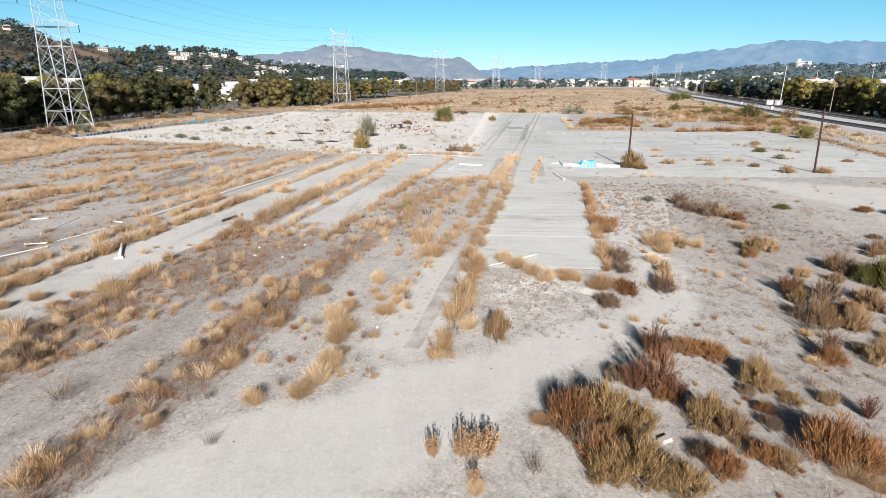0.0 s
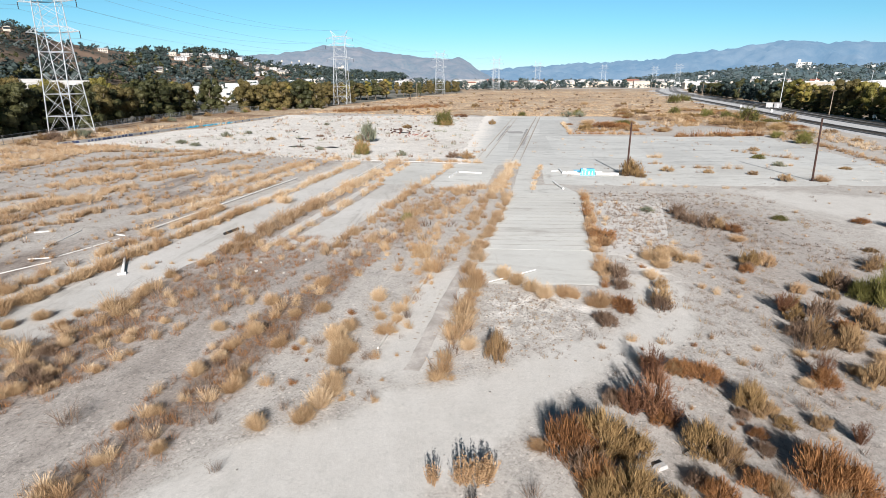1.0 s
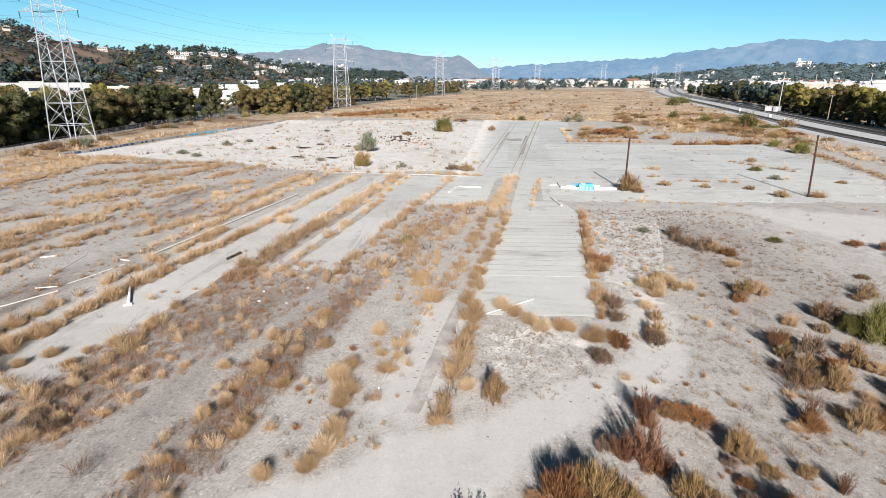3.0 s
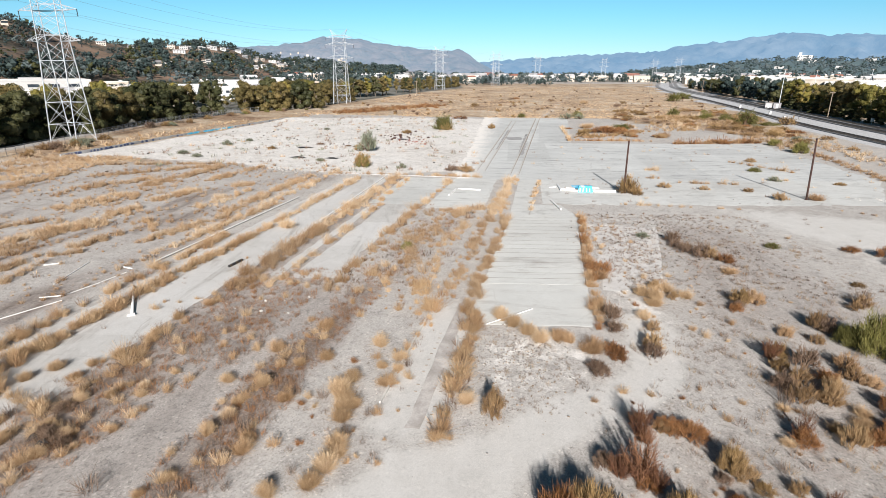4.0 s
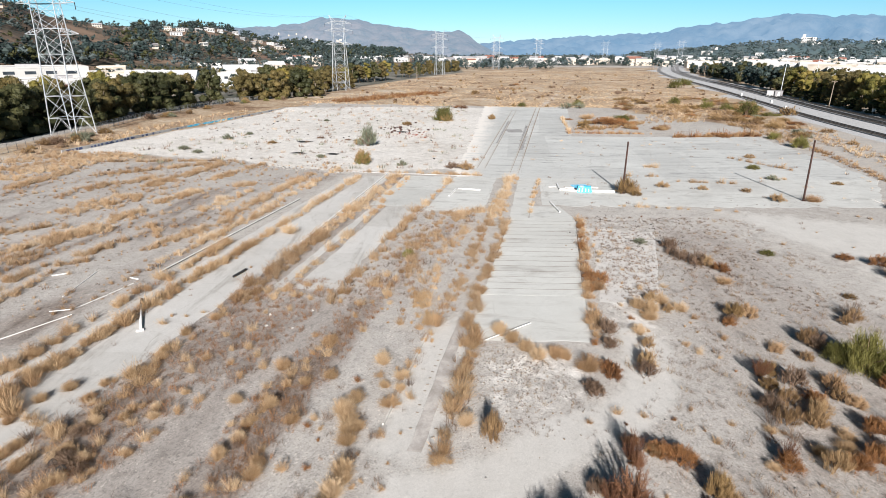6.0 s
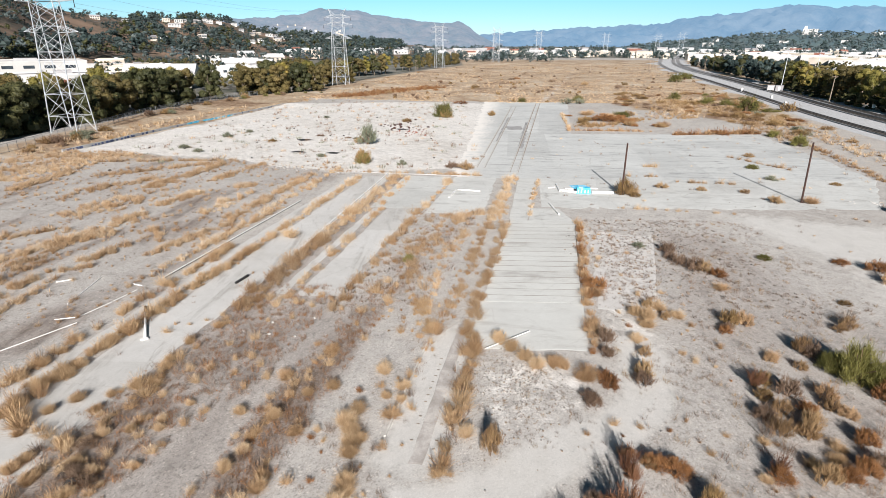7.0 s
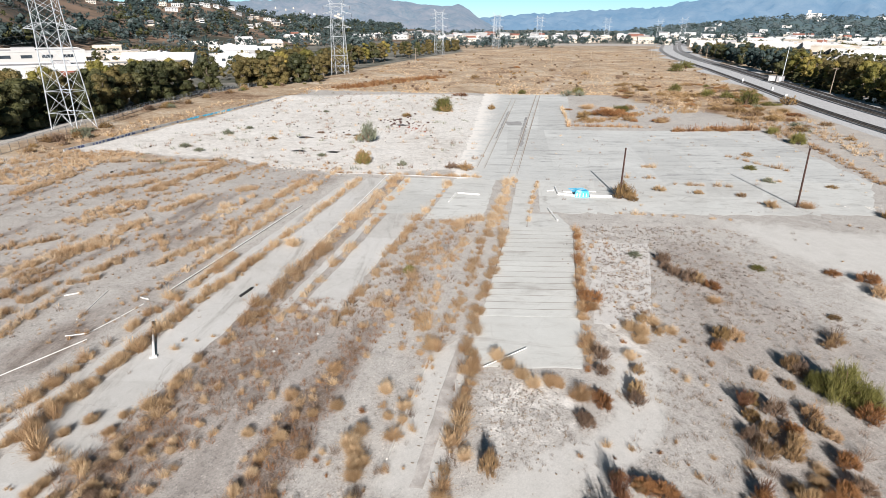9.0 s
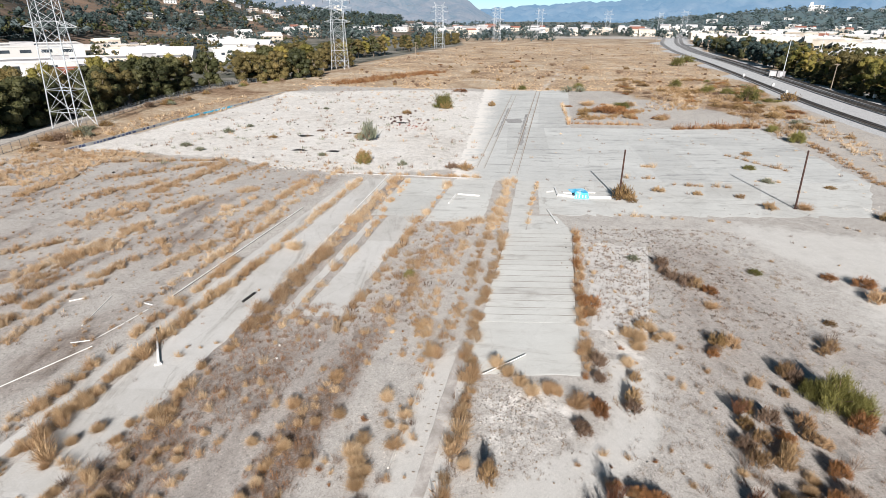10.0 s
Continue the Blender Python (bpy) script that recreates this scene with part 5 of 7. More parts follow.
# ---- power line ----
def tower_parts():
    """Square lattice body on four legs, three crossarms, two peaks; meshes shared by all towers."""
    H = 42.5
    hx = lambda z: float(np.interp(z, (0, 26, 39), (4.3, 3.8, 3.6)))
    hy = lambda z: float(np.interp(z, (0, 26, 39), (3.4, 1.3, 0.9)))
    corner = lambda z, k: Vector((hx(z) * (1, 1, -1, -1)[k], hy(z) * (1, -1, -1, 1)[k], z))
    legs = [mesh_np("leg", *bars_data([(corner(0, k) - Vector((0, 0, 0.6)), corner(26, k), 0.2), (corner(26, k), corner(39, k), 0.16)], 0.2), STEEL) for k in range(4)]
    lv = [0, 4.6, 10.4, 16.0, 21.2, 26.0, 30.0, 33.5, 36.4, 39.0]
    br = []
    for a, b in zip(lv, lv[1:]):
        for k in range(4):
            n = (k + 1) % 4
            if a == 0:
                m = (corner(b, k) + corner(b, n)) / 2
                br += [(corner(a, k), m), (corner(a, n), m)]
            else:
                br += [(corner(a, k), corner(b, n)), (corner(a, n), corner(b, k))]
            if b in (4.6, 10.4, 21.2, 26.0, 33.5, 39.0):
                br.append((corner(b, k), corner(b, n), 0.1))
    brace = [mesh_np("brace", *bars_data([b], 0.07), STEEL) for b in br]
    arms, tips = [], []
    for z, reach in ((26.0, 8.6), (33.5, 9.2), (37.6, 8.4)):
        s = []
        for sx in (1, -1):
            tip = Vector((sx * reach, 0, z + 0.25))
            tips.append(tip)
            for k in ((0, 1) if sx > 0 else (2, 3)):
                s += [(corner(z, k), tip, 0.1), (corner(z + 1.6, k), tip, 0.08)]
                q = corner(z, k).lerp(tip, 0.5)
                s += [(q, corner(z + 1.6, k).lerp(tip, 0.5)), (corner(z + 1.6, k), q)]
            s.append((corner(z, 0 if sx > 0 else 2).lerp(tip, 0.5), corner(z, 1 if sx > 0 else 3).lerp(tip, 0.5)))
        s += [(corner(z, 0), corner(z, 3), 0.1), (corner(z, 1), corner(z, 2), 0.1), (corner(z + 1.6, 0), corner(z + 1.6, 3)), (corner(z + 1.6, 1), corner(z + 1.6, 2))]
        arms.append((mesh_np("crossarm", *bars_data(s, 0.08), STEEL), [mesh_np("strut", *bars_data([b], 0.08), STEEL) for b in s]))
    peaks = []
    for sx in (1, -1):
        tip = Vector((sx * 5.6, 0, H))
        s = [(corner(39, k), tip, 0.15) for k in ((0, 1) if sx > 0 else (2, 3))] + [(Vector((sx * 1.4, 0, 39.0)), tip, 0.12), (corner(39, 0 if sx > 0 else 2).lerp(tip, 0.5), corner(39, 1 if sx > 0 else 3).lerp(tip, 0.5))]
        peaks.append(mesh_np("peak", *bars_data(s, 0.12), STEEL))
    rad = [0.05, 0.14, 0.06, 0.14, 0.06, 0.14, 0.06, 0.14, 0.05]
    ins = mesh_np("insulator", *tube_data([(0, 0, -0.22 * i) for i in range(9)], rad, 8), BLACK)
    return legs, brace, arms, peaks, ins, tips


LEGS, BRACE, ARMS, PEAKS, INSULATOR, TIPS = tower_parts()


def pylon(x, y, rz, s=1.0):
    z = float(gz(x, y))
    t = tagged(empty("transmission_tower", x, y, z, rz, s), "tall galvanised steel lattice transmission tower", "transmission tower", "power line towers")
    for m in LEGS:
        part("leg", m, t)
    for m in BRACE:
        part("brace", m, t)
    for i, (whole, bars) in enumerate(ARMS):
        near = y < 600          # struts of the far towers are too thin to tell apart
        arm = part("crossarm", bars[0] if near else whole, t)
        for m in bars[1:] if near else ():
            part("strut", m, arm)
        for q in TIPS[2 * i:2 * i + 2]:
            part("insulator", INSULATOR, arm).location = q
    for m in PEAKS:
        part("peak", m, t)
    return pose(x, y, z, 0, 0, rz) @ Matrix.Scale(s, 4)


LINE = ((-150, -75), (-100.3, 149), (-60.5, 337), (-3, 562), (67, 715), (150, 900))
POSES = []
for _i, (_x, _y) in enumerate(LINE):
    _a, _b = LINE[max(_i - 1, 0)], LINE[min(_i + 1, len(LINE) - 1)]
    POSES.append(pylon(_x, _y, -math.degrees(math.atan2(_b[0] - _a[0], _b[1] - _a[1])), 0.97))
pylon(300, 1060, -20, 0.97)
pylon(418, 1010, -25, 0.97)
pylon(395, 1060, -25, 0.9)
pylon(120, 1330, -10, 0.9)


def cable(a, b, sag, r=0.022):
    pts = [a.lerp(b, t) - Vector((0, 0, 4 * sag * t * (1 - t))) for t in np.linspace(0, 1, 22)]
    return tube_data(pts, [r] * len(pts), 4, False)


for _m, _n in zip(POSES[:4], POSES[1:5]):
    for _q in TIPS + [Vector((5.6, 0, 44.3)), Vector((-5.6, 0, 44.3))]:
        _d = Vector((0, 0, -1.8))
        tagged(new("power_cable", mesh_np("power_cable", *cable(_m @ (_q + _d), _n @ (_q + _d), 5.0), CABLE)), "thin sagging power cable strung between towers", "cable", "power cables")

# ---- railway ----
def offset_line(off, y0, y1, step):
    y = np.arange(y0, y1, step)
    x = track_x(y)
    k = np.convolve(np.pad(x, 12, mode="edge"), np.ones(25) / 25, "valid")
    dx, dy = np.gradient(k), np.gradient(y)
    n = np.hypot(dx, dy)
    return k + off * dy / n, y - off * dx / n, dx / n, dy / n


def ribbon(off, w, h, z, y0, y1, step):
    """A long bar of square section along the railway."""
    x, y, dx, dy = offset_line(off, y0, y1, step)
    g = gz(x, y) + z
    v = np.stack([np.stack([x - dy * a, y + dx * a, g + b], -1) for a, b in ((-w / 2, 0), (w / 2, 0), (w / 2, h), (-w / 2, h))], 1)
    n = len(x)
    i = np.arange(n * 4).reshape(n, 4)
    f = np.concatenate([np.stack([i[:-1, k], i[:-1, (k + 1) % 4], i[1:, (k + 1) % 4], i[1:, k]], -1) for k in range(4)])
    return v.reshape(-1, 3), f


def railway(off, label):
    t = tagged(empty("railway_track", 0, 0, 0), label, "railway track", "railway tracks", "structure")
    x, y, dx, dy = offset_line(off, 70, 1000, 4.0)
    bed = ribbon(off, 4.4, 0.35, 0.0, 70, 1000, 4.0)
    part("ballast_bed", mesh_np("ballast_bed", *bed, BALLAST), t)
    for s in (-0.75, 0.75):
        part("rail", mesh_np("rail", *ribbon(off + s, 0.12, 0.17, 0.55, 70, 1000, 4.0), RAIL), t)
    x, y, dx, dy = offset_line(off, 80, 460, 0.62)
    ps = [box_data(2.6, 0.25, 0.2, a, b, float(gz(a, b)) + 0.36, math.degrees(math.atan2(-c, d))) for a, b, c, d in zip(x, y, dx, dy)]
    part("sleepers", mesh_np("sleepers", *join(*ps), TIE), t, "dark close-set sleepers")["kind"] = "stuff"


BALLAST = two_scale("track_ballast", [(0.3, (0.19, 0.185, 0.18)), (0.7, (0.34, 0.33, 0.32))], 0.25, 5.0, 0.95, bumps=0.6)
for _o in (0.0, 16.5, 22.5):
    railway(_o, "railway track on dark ballast curving into the distance")


def lamp_mast(x, y, h, lean, label):
    z = float(gz(x, y))
    t = tagged(empty("utility_pole", x, y, z), label, "utility pole", "poles")
    part("shaft", mesh_np("shaft", *tube_data([(0, 0, -0.5), (lean / 2, 0, h / 2), (lean, 0, h)], [0.22, 0.18, 0.12], 8), STEEL if h > 18 else TIMBER), t)
    part("crossarm", mesh_np("crossarm", *bars_data([((lean - 1.3, 0, h - 0.6), (lean + 1.3, 0, h - 0.6), 0.16), ((lean, 0, h - 1.6), (lean + 1.0, 0, h - 0.6), 0.08)], 0.1), TIMBER), t)
    return t


lamp_mast(194, 322, 22, 0.2, "tall pale steel mast beside the railway")
lamp_mast(182, 262, 12, 0.0, "wooden utility pole beside the railway")
for _x, _y in ((90, 472), (112, 430), (205, 545), (222, 600), (240, 520), (-20, 430), (175, 480)):
    lamp_mast(_x, _y, 11.5, 0.0, "wooden utility pole standing in dry grass")
for _x, _y, _h in ((318, 420, 22), (365, 420, 20), (410, 430, 20), (300, 455, 21)):
    lamp_mast(_x, _y, _h, 0.0, "tall light mast beyond the railway trees")
_t = tagged(empty("signal_cabinet", 190, 320, float(gz(190, 320)), -25), "pale grey railway equipment cabinets beside the track", "cabinet")
part("plinth", mesh_np("plinth", *box_data(9, 4, 0.4, 0, 0, -0.1), STONE), _t)
for _o, _w in ((-2.6, 3.4), (1.6, 3.8)):
    _b = part("cabinet_body", mesh_np("cabinet_body", *join(box_data(_w, 2.6, 2.8, _o, 0, 0.3), box_data(_w + 0.3, 2.9, 0.18, _o, 0, 3.1)), ROOF_GREY), _t)
    part("door", mesh_np("door", *box_data(1.1, 0.08, 2.1, _o, -1.33, 0.55), STEEL), _b)
for _x, _y in ((166.5, 312), (158, 268), (178, 229), (148, 240)):
    _s = tagged(empty("track_signal", _x, _y, float(gz(_x, _y))), "small white signal box beside the track", "signal")
    part("post", mesh_np("post", *tube_data([(0, 0, -0.3), (0, 0, 1.2)], [0.08, 0.08], 6), STEEL), _s)
    part("box", mesh_np("box", *box_data(0.9, 0.7, 1.3, 0, 0, 1.1), PIPE_WHITE), _s)

# ---- graffiti wall and fence on the river side ----
WALL = [(-86, 122), (-83.5, 132), (-81.4, 146), (-77, 170), (-72.8, 186), (-69, 203), (-63.5, 228)]


WALL_GREY = two_scale("grey_concrete_wall", [(0.3, (0.26, 0.25, 0.24)), (0.7, (0.42, 0.41, 0.39))], 0.3, 4.0, 0.9)


def low_wall():
    w = tagged(empty("low_wall", 0, 0, 0), "low concrete wall covered in blue and black graffiti", "wall", kind="structure")
    for (ax, ay), (bx, by) in zip(WALL, WALL[1:]):
        n = max(2, int(math.hypot(bx - ax, by - ay) / 3.2))
        rz = math.degrees(math.atan2(by - ay, bx - ax))
        for i in range(n):
            t = (i + 0.5) / n
            x, y = ax + (bx - ax) * t, ay + (by - ay) * t
            ln = math.hypot(bx - ax, by - ay) / n
            b = part("block", mesh_np("block", *box_data(ln + 0.02, 0.3, 0.75 + 0.12 * rng.uniform(), x, y, float(gz(x, y)) - 0.15, rz), WALL_GREY), w)
            blue, dark = 168 < y < 190, y < 150
            m = BLUE if blue else NAVY
            for _ in range(5 if blue else 4 if dark else (1 if rng.uniform() < 0.55 else 0)):
                o, ww, hh = rng.uniform(-0.42, 0.42) * ln, rng.uniform(0.3, 0.9) * (1.5 if blue else 1), rng.uniform(0.3, 0.55)
                c, s = math.cos(radians(rz)), math.sin(radians(rz))
                off = 0.165 + 0.004 * rng.uniform()
                part("paint", mesh_np("paint", *box_data(ww, 0.02, hh, x + c * o + s * off, y + s * o - c * off, float(gz(x, y)) + 0.08, rz), m), b)
    return w


low_wall()


def wire_fence(y0, y1):
    w = tagged(empty("wire_fence", 0, 0, 0), "grey chain-link fence along the river bank", "fence", kind="structure")
    ys = np.arange(y0, y1, 3.0)
    xs = np.interp(ys, *FENCE_LINE) + 1.5
    post = mesh_np("post", *tube_data([(0, 0, -0.4), (0, 0, 2.1)], [0.045, 0.045], 6), CABLE)
    for x, y in zip(xs, ys):
        part("post", post, w).location = (x, y, float(gz(x, y)))
    for h in (0.15, 2.05):
        part("rail", mesh_np("rail", *bars_data([((a, b, float(gz(a, b)) + h), (c, d, float(gz(c, d)) + h)) for a, b, c, d in zip(xs, ys, xs[1:], ys[1:])], 0.05), CABLE), w)
    net = []
    for a, b, c, d in zip(xs, ys, xs[1:], ys[1:]):
        for k in np.arange(0, 1, 0.1):
            x, y, u, v = a + (c - a) * k, b + (d - b) * k, a + (c - a) * min(k + 0.25, 1), b + (d - b) * min(k + 0.25, 1)
            net += [((x, y, float(gz(x, y)) + 0.15), (u, v, float(gz(u, v)) + 2.05)), ((x, y, float(gz(x, y)) + 2.05), (u, v, float(gz(u, v)) + 0.15))]
    part("mesh", mesh_np("mesh", *bars_data(net, 0.008), CABLE), w)


wire_fence(100, 262)

# ---- poles, pipes and debris on the lot ----
def steel_pole(x, y, h, lx, ly):
    z = float(gz(x, y))
    t = tagged(empty("steel_pole", x, y, z), "tall rust-brown steel pole standing in the concrete yard", "pole", "yard poles")
    part("shaft", mesh_np("shaft", *tube_data([(0, 0, -0.3), (lx / 2, ly / 2, h / 2), (lx, ly, h)], [0.165, 0.155, 0.135], 10), RUST), t)
    part("cap", mesh_np("cap", *tube_data([(lx, ly, h - 0.05), (lx, ly, h + 0.18)], [0.165, 0.12], 10), RUST), t)
    part("base_plate", mesh_np("base_plate", *box_data(0.7, 0.7, 0.05, 0, 0, 0.0), RUST), t)


steel_pole(32.6, 95.4, 9.1, 0.0, 0.1)
steel_pole(62.6, 90.8, 10.2, -0.3, 0.2)

_x, _y = -26.6, 42.2
_z = float(gz(_x, _y))
_t = tagged(empty("fallen_post", _x, _y, _z), "white post with a square foot lying on the concrete", "post")
_tip = Vector((-2.9, 5.75, float(gz(_x - 2.9, _y + 5.75)) - _z + 0.16))
part("shaft", mesh_np("shaft", *tube_data([(0, 0, 0.14), _tip * 0.5 + Vector((0, 0, 0.085)), _tip], [0.115, 0.11, 0.105], 12), PIPE_WHITE, smooth=True), _t)
part("sleeve", mesh_np("sleeve", *tube_data([_tip * 0.8 + Vector((0, 0, 0.05)), _tip * 1.02], [0.122, 0.118], 12), RUST), _t, "rusty sleeve at the end")
part("foot", mesh_np("foot", *box_data(0.62, 0.26, 0.16, 0, -0.13, 0.0, 27), PIPE_WHITE), _t)


def lying_bar(name, a, b, w, mat, label, category, lift=0.1, group=""):
    """A pipe, beam or board that lies on the ground between two points."""
    za, zb = float(gz(*a)) + lift + w / 2, float(gz(*b)) + lift + w / 2
    m = Vector(((a[0] + b[0]) / 2, (a[1] + b[1]) / 2, (za + zb) / 2 - 0.01))
    return tagged(new(name, mesh_np(name, *tube_data([(*a, za), m, (*b, zb)], [w / 2] * 3, 8), mat)), label, category, group)


lying_bar("beam", (-22.75, 54.1), (-22.1, 56.2), 0.3, BLACK, "short black beam lying on the concrete", "beam", 0.0)
lying_bar("lamp_post", (18.2, 88.6), (18.6, 82.4), 0.3, PIPE_WHITE, "white post lying on the concrete", "post", 0.0)
lying_bar("pipe", site(-4.8, 41.4), site(-1.0, 44.7), 0.11, PIPE_WHITE, "thin white pipe lying across dry grass", "pipe", 0.12)
for _a, _b, _w in (((-47.5, 48.5), (-49.3, 54.9), 0.1), ((-53.0, 53.5), (-51.9, 54.3), 0.15), ((-46.0, 45.3), (-44.3, 45.9), 0.1), ((-44.3, 45.9), (-43.6, 49.2), 0.09), ((-43.6, 49.4), (-43.2, 52.1), 0.1), ((-44.6, 53.5), (-43.4, 53.1), 0.14)):
    lying_bar("pipe", site(*_a), site(*_b), _w, PIPE_WHITE, "broken piece of white pipe lying in dry grass", "pipe", -0.02, "broken pipes")
lying_bar("pipe", site(-46.4, 38.2), site(-43.5, 44.8), 0.1, PIPE_WHITE, "long white pipe lying along the grass row", "pipe", -0.02, "broken pipes")
lying_bar("pipe", site(-42.4, 55.0), site(-41.5, 87.0), 0.16, PIPE_WHITE, "long straight white pipe running beside a grass row", "pipe", 0.1, "broken pipes")


def kerb(a, b, w, h, label, mat):
    n = max(1, int(math.hypot(b[0] - a[0], b[1] - a[1]) / 3))
    k = tagged(empty("kerb", 0, 0, 0), label, "kerb", kind="structure")
    rz = math.degrees(math.atan2(b[1] - a[1], b[0] - a[0]))
    ln = math.hypot(b[0] - a[0], b[1] - a[1]) / n
    for i in range(n):
        x, y = a[0] + (b[0] - a[0]) * (i + 0.5) / n, a[1] + (b[1] - a[1]) * (i + 0.5) / n
        part("kerb_stone", mesh_np("kerb_stone", *box_data(ln - 0.03, w, h + 0.15, x, y, float(gz(x, y)) - 0.1, rz + rng.uniform(-0.4, 0.4), (1, 0.85)), mat), k)


kerb(site(-31.7, 66), site(-33.3, 108), 0.3, 0.2, "pale concrete kerb beside the long slab", PIPE_WHITE)
kerb(site(-10.15, 30), site(-10.1, 42.3), 0.16, 0.08, "thin pale kerb beside the old track bed", STONE)
kerb(site(-17.6, 91.3), site(-17.3, 96.6), 0.2, 0.16, "white concrete kerb", PIPE_WHITE)
kerb(site(-17.0, 96.9), site(-12.8, 96.0), 0.2, 0.16, "white concrete kerb", PIPE_WHITE)
kerb((-20, 109.5), (5, 108.0), 0.22, 0.06, "pale broken kerb along the sand", WALL_GREY)

# dump of painted barrier and white posts
_t = tagged(empty("concrete_barrier", 25.8, 96.2, float(gz(25.8, 96)), -6), "broken concrete barrier sprayed bright blue and white", "barrier")
_b = part("body", mesh_np("body", *box_data(2.6, 1.4, 1.1, 0, 0, 0, 0, (0.9, 0.6)), BLUE), _t)
for _o, _w in ((-0.95, 0.2), (-0.42, 0.16), (0.2, 0.2), (0.75, 0.16)):
    part("paint", mesh_np("paint", *box_data(_w, 0.1, 0.6, _o, -0.655, 0.16, 0, (0.8, 1)), PIPE_WHITE), _b, "streak of white paint")
part("paint", mesh_np("paint", *box_data(0.7, 0.4, 0.02, -0.5, 0, 1.102), PIPE_WHITE), _b, "streak of white paint")
tagged(new("paint_patch", mesh_np("paint_patch", *box_data(3.2, 2.6, 0.012, 26.2, 100.6, float(gz(25.6, 101)) + 0.006, 8), BLUE)), "patch of bright blue spray paint on the yard", "paint", kind="structure")
for _a, _b, _w in (((21.6, 96.9), (22.0, 102.0), 0.28), ((21.7, 97.2), (24.6, 95.9), 0.42), ((27.2, 95.8), (31.2, 95.6), 0.5), ((19.9, 99.2), (21.3, 99.8), 0.2), ((23.0, 99.0), (24.6, 98.6), 0.18), ((26.9, 99.6), (29.2, 99.0), 0.2)):
    lying_bar("timber_beam", _a, _b, _w, PIPE_WHITE, "white painted beam lying on the yard", "beam", 0.0, "debris in the yard")


def rubble(cx, cy, rx, ry, n, s, mat=STONE, label="scatter of pale broken concrete rubble"):
    ps = []
    for _ in range(n):
        x, y = cx + rng.normal(0, rx), cy + rng.normal(0, ry)
        q = s * min(rng.lognormal(0, 0.5), 1.9)
        ps.append(box_data(q, q * rng.uniform(0.5, 1), q * rng.uniform(0.25, 0.6), x, y, float(gz(x, y)) - 0.02, rng.uniform(0, 180), (rng.uniform(0.5, 0.9), rng.uniform(0.5, 0.9))))
    return tagged(new("rubble", mesh_np("rubble", *join(*ps), mat)), label, "rubble", kind="stuff")


rubble(*site(-26.0, 44), 1.5, 2.5, 9, 0.15)
rubble(57, 88.5, 4, 1.2, 40, 0.13, GRAVEL)
rubble(77, 90, 4, 1.0, 50, 0.16)
rubble(-34, 112, 3.5, 1.6, 80, 0.25, GRAVEL)
rubble(-20, 108, 4, 0.8, 60, 0.2, GRAVEL)
rubble(-45, 160, 22, 26, 160, 0.16)
rubble(-10, 165, 13, 22, 90, 0.16)
rubble(-14, 172, 4, 6, 60, 0.5, RUST, "scatter of rusty scrap on the sand")
rubble(-40, 160, 18, 24, 70, 0.3, TIE, "dark scrap lumps scattered over the sand")
rubble(5.6, 36.8, 2.0, 2.4, 520, 0.085, GRAVEL, "bed of pale loose gravel before the deck")
rubble(5.4, 35.4, 2.2, 3.0, 300, 0.075, TIMBER, "brown stones strewn over pale gravel")
rubble(22.6, 64, 2.4, 7.0, 300, 0.13, TIMBER, "brown stones strewn over pale gravel beside the deck")
rubble(23.0, 64, 2.4, 7.0, 320, 0.10, GRAVEL, "pale loose gravel beside the deck")
rubble(26, 40, 10, 12, 60, 0.07, GRAVEL, "small pale stones on the dirt")
rubble(0, 22, 12, 6, 40, 0.05, GRAVEL, "small pale stones on the dirt")
rubble(17, 22, 6, 5, 40, 0.08, GRAVEL, "small pale stones on the dirt")
rubble(*site(-51, 52), 2.4, 2.6, 420, 0.05, GRAVEL, "patch of loose grey gravel")
rubble(31, 72, 5, 5, 160, 0.1, TIE, "dark stones and cinders")
rubble(-8.5, 163, 2.6, 3.2, 46, 0.3, WALL_BRICK, "scatter of broken red brick on pale sand")


def sheet_lump(x, y, w, d, h, text="crumpled black sheet half buried in pale sand", group="sheets on the sand"):
    """A crumpled sheet half buried in the ground."""
    a, r = np.meshgrid(np.linspace(0, 2 * np.pi, 18, endpoint=False), (0.12, 0.45, 0.75, 1.0))
    k = r * (1 + 0.25 * np.sin(3 * a + x) + 0.12 * np.sin(7 * a + y))
    px, py = np.cos(a) * k * w / 2, np.sin(a) * k * d / 2
    z = h * (1 - r ** 2) + 0.3 * h * np.sin(5 * a + 4 * r) * (1 - r) - 0.03 * (r == 1.0)
    i = np.arange(72).reshape(4, 18)
    j = np.roll(i, -1, 1)
    f = np.stack([i[:-1], i[1:], j[1:], j[:-1]], -1).reshape(-1, 4)
    f = np.concatenate([f, [(i[0, q], i[0, q + 1], i[0, 16 - q], i[0, 17 - q]) for q in range(8)]])
    ob = new("rubber_sheet", mesh_np("rubber_sheet", np.stack([px, py, z], -1).reshape(-1, 3), f, BLACK, smooth=True))
    ob.location = (x, y, float(gz(x, y)) + 0.01)
    return tagged(ob, text, "sheet", group)


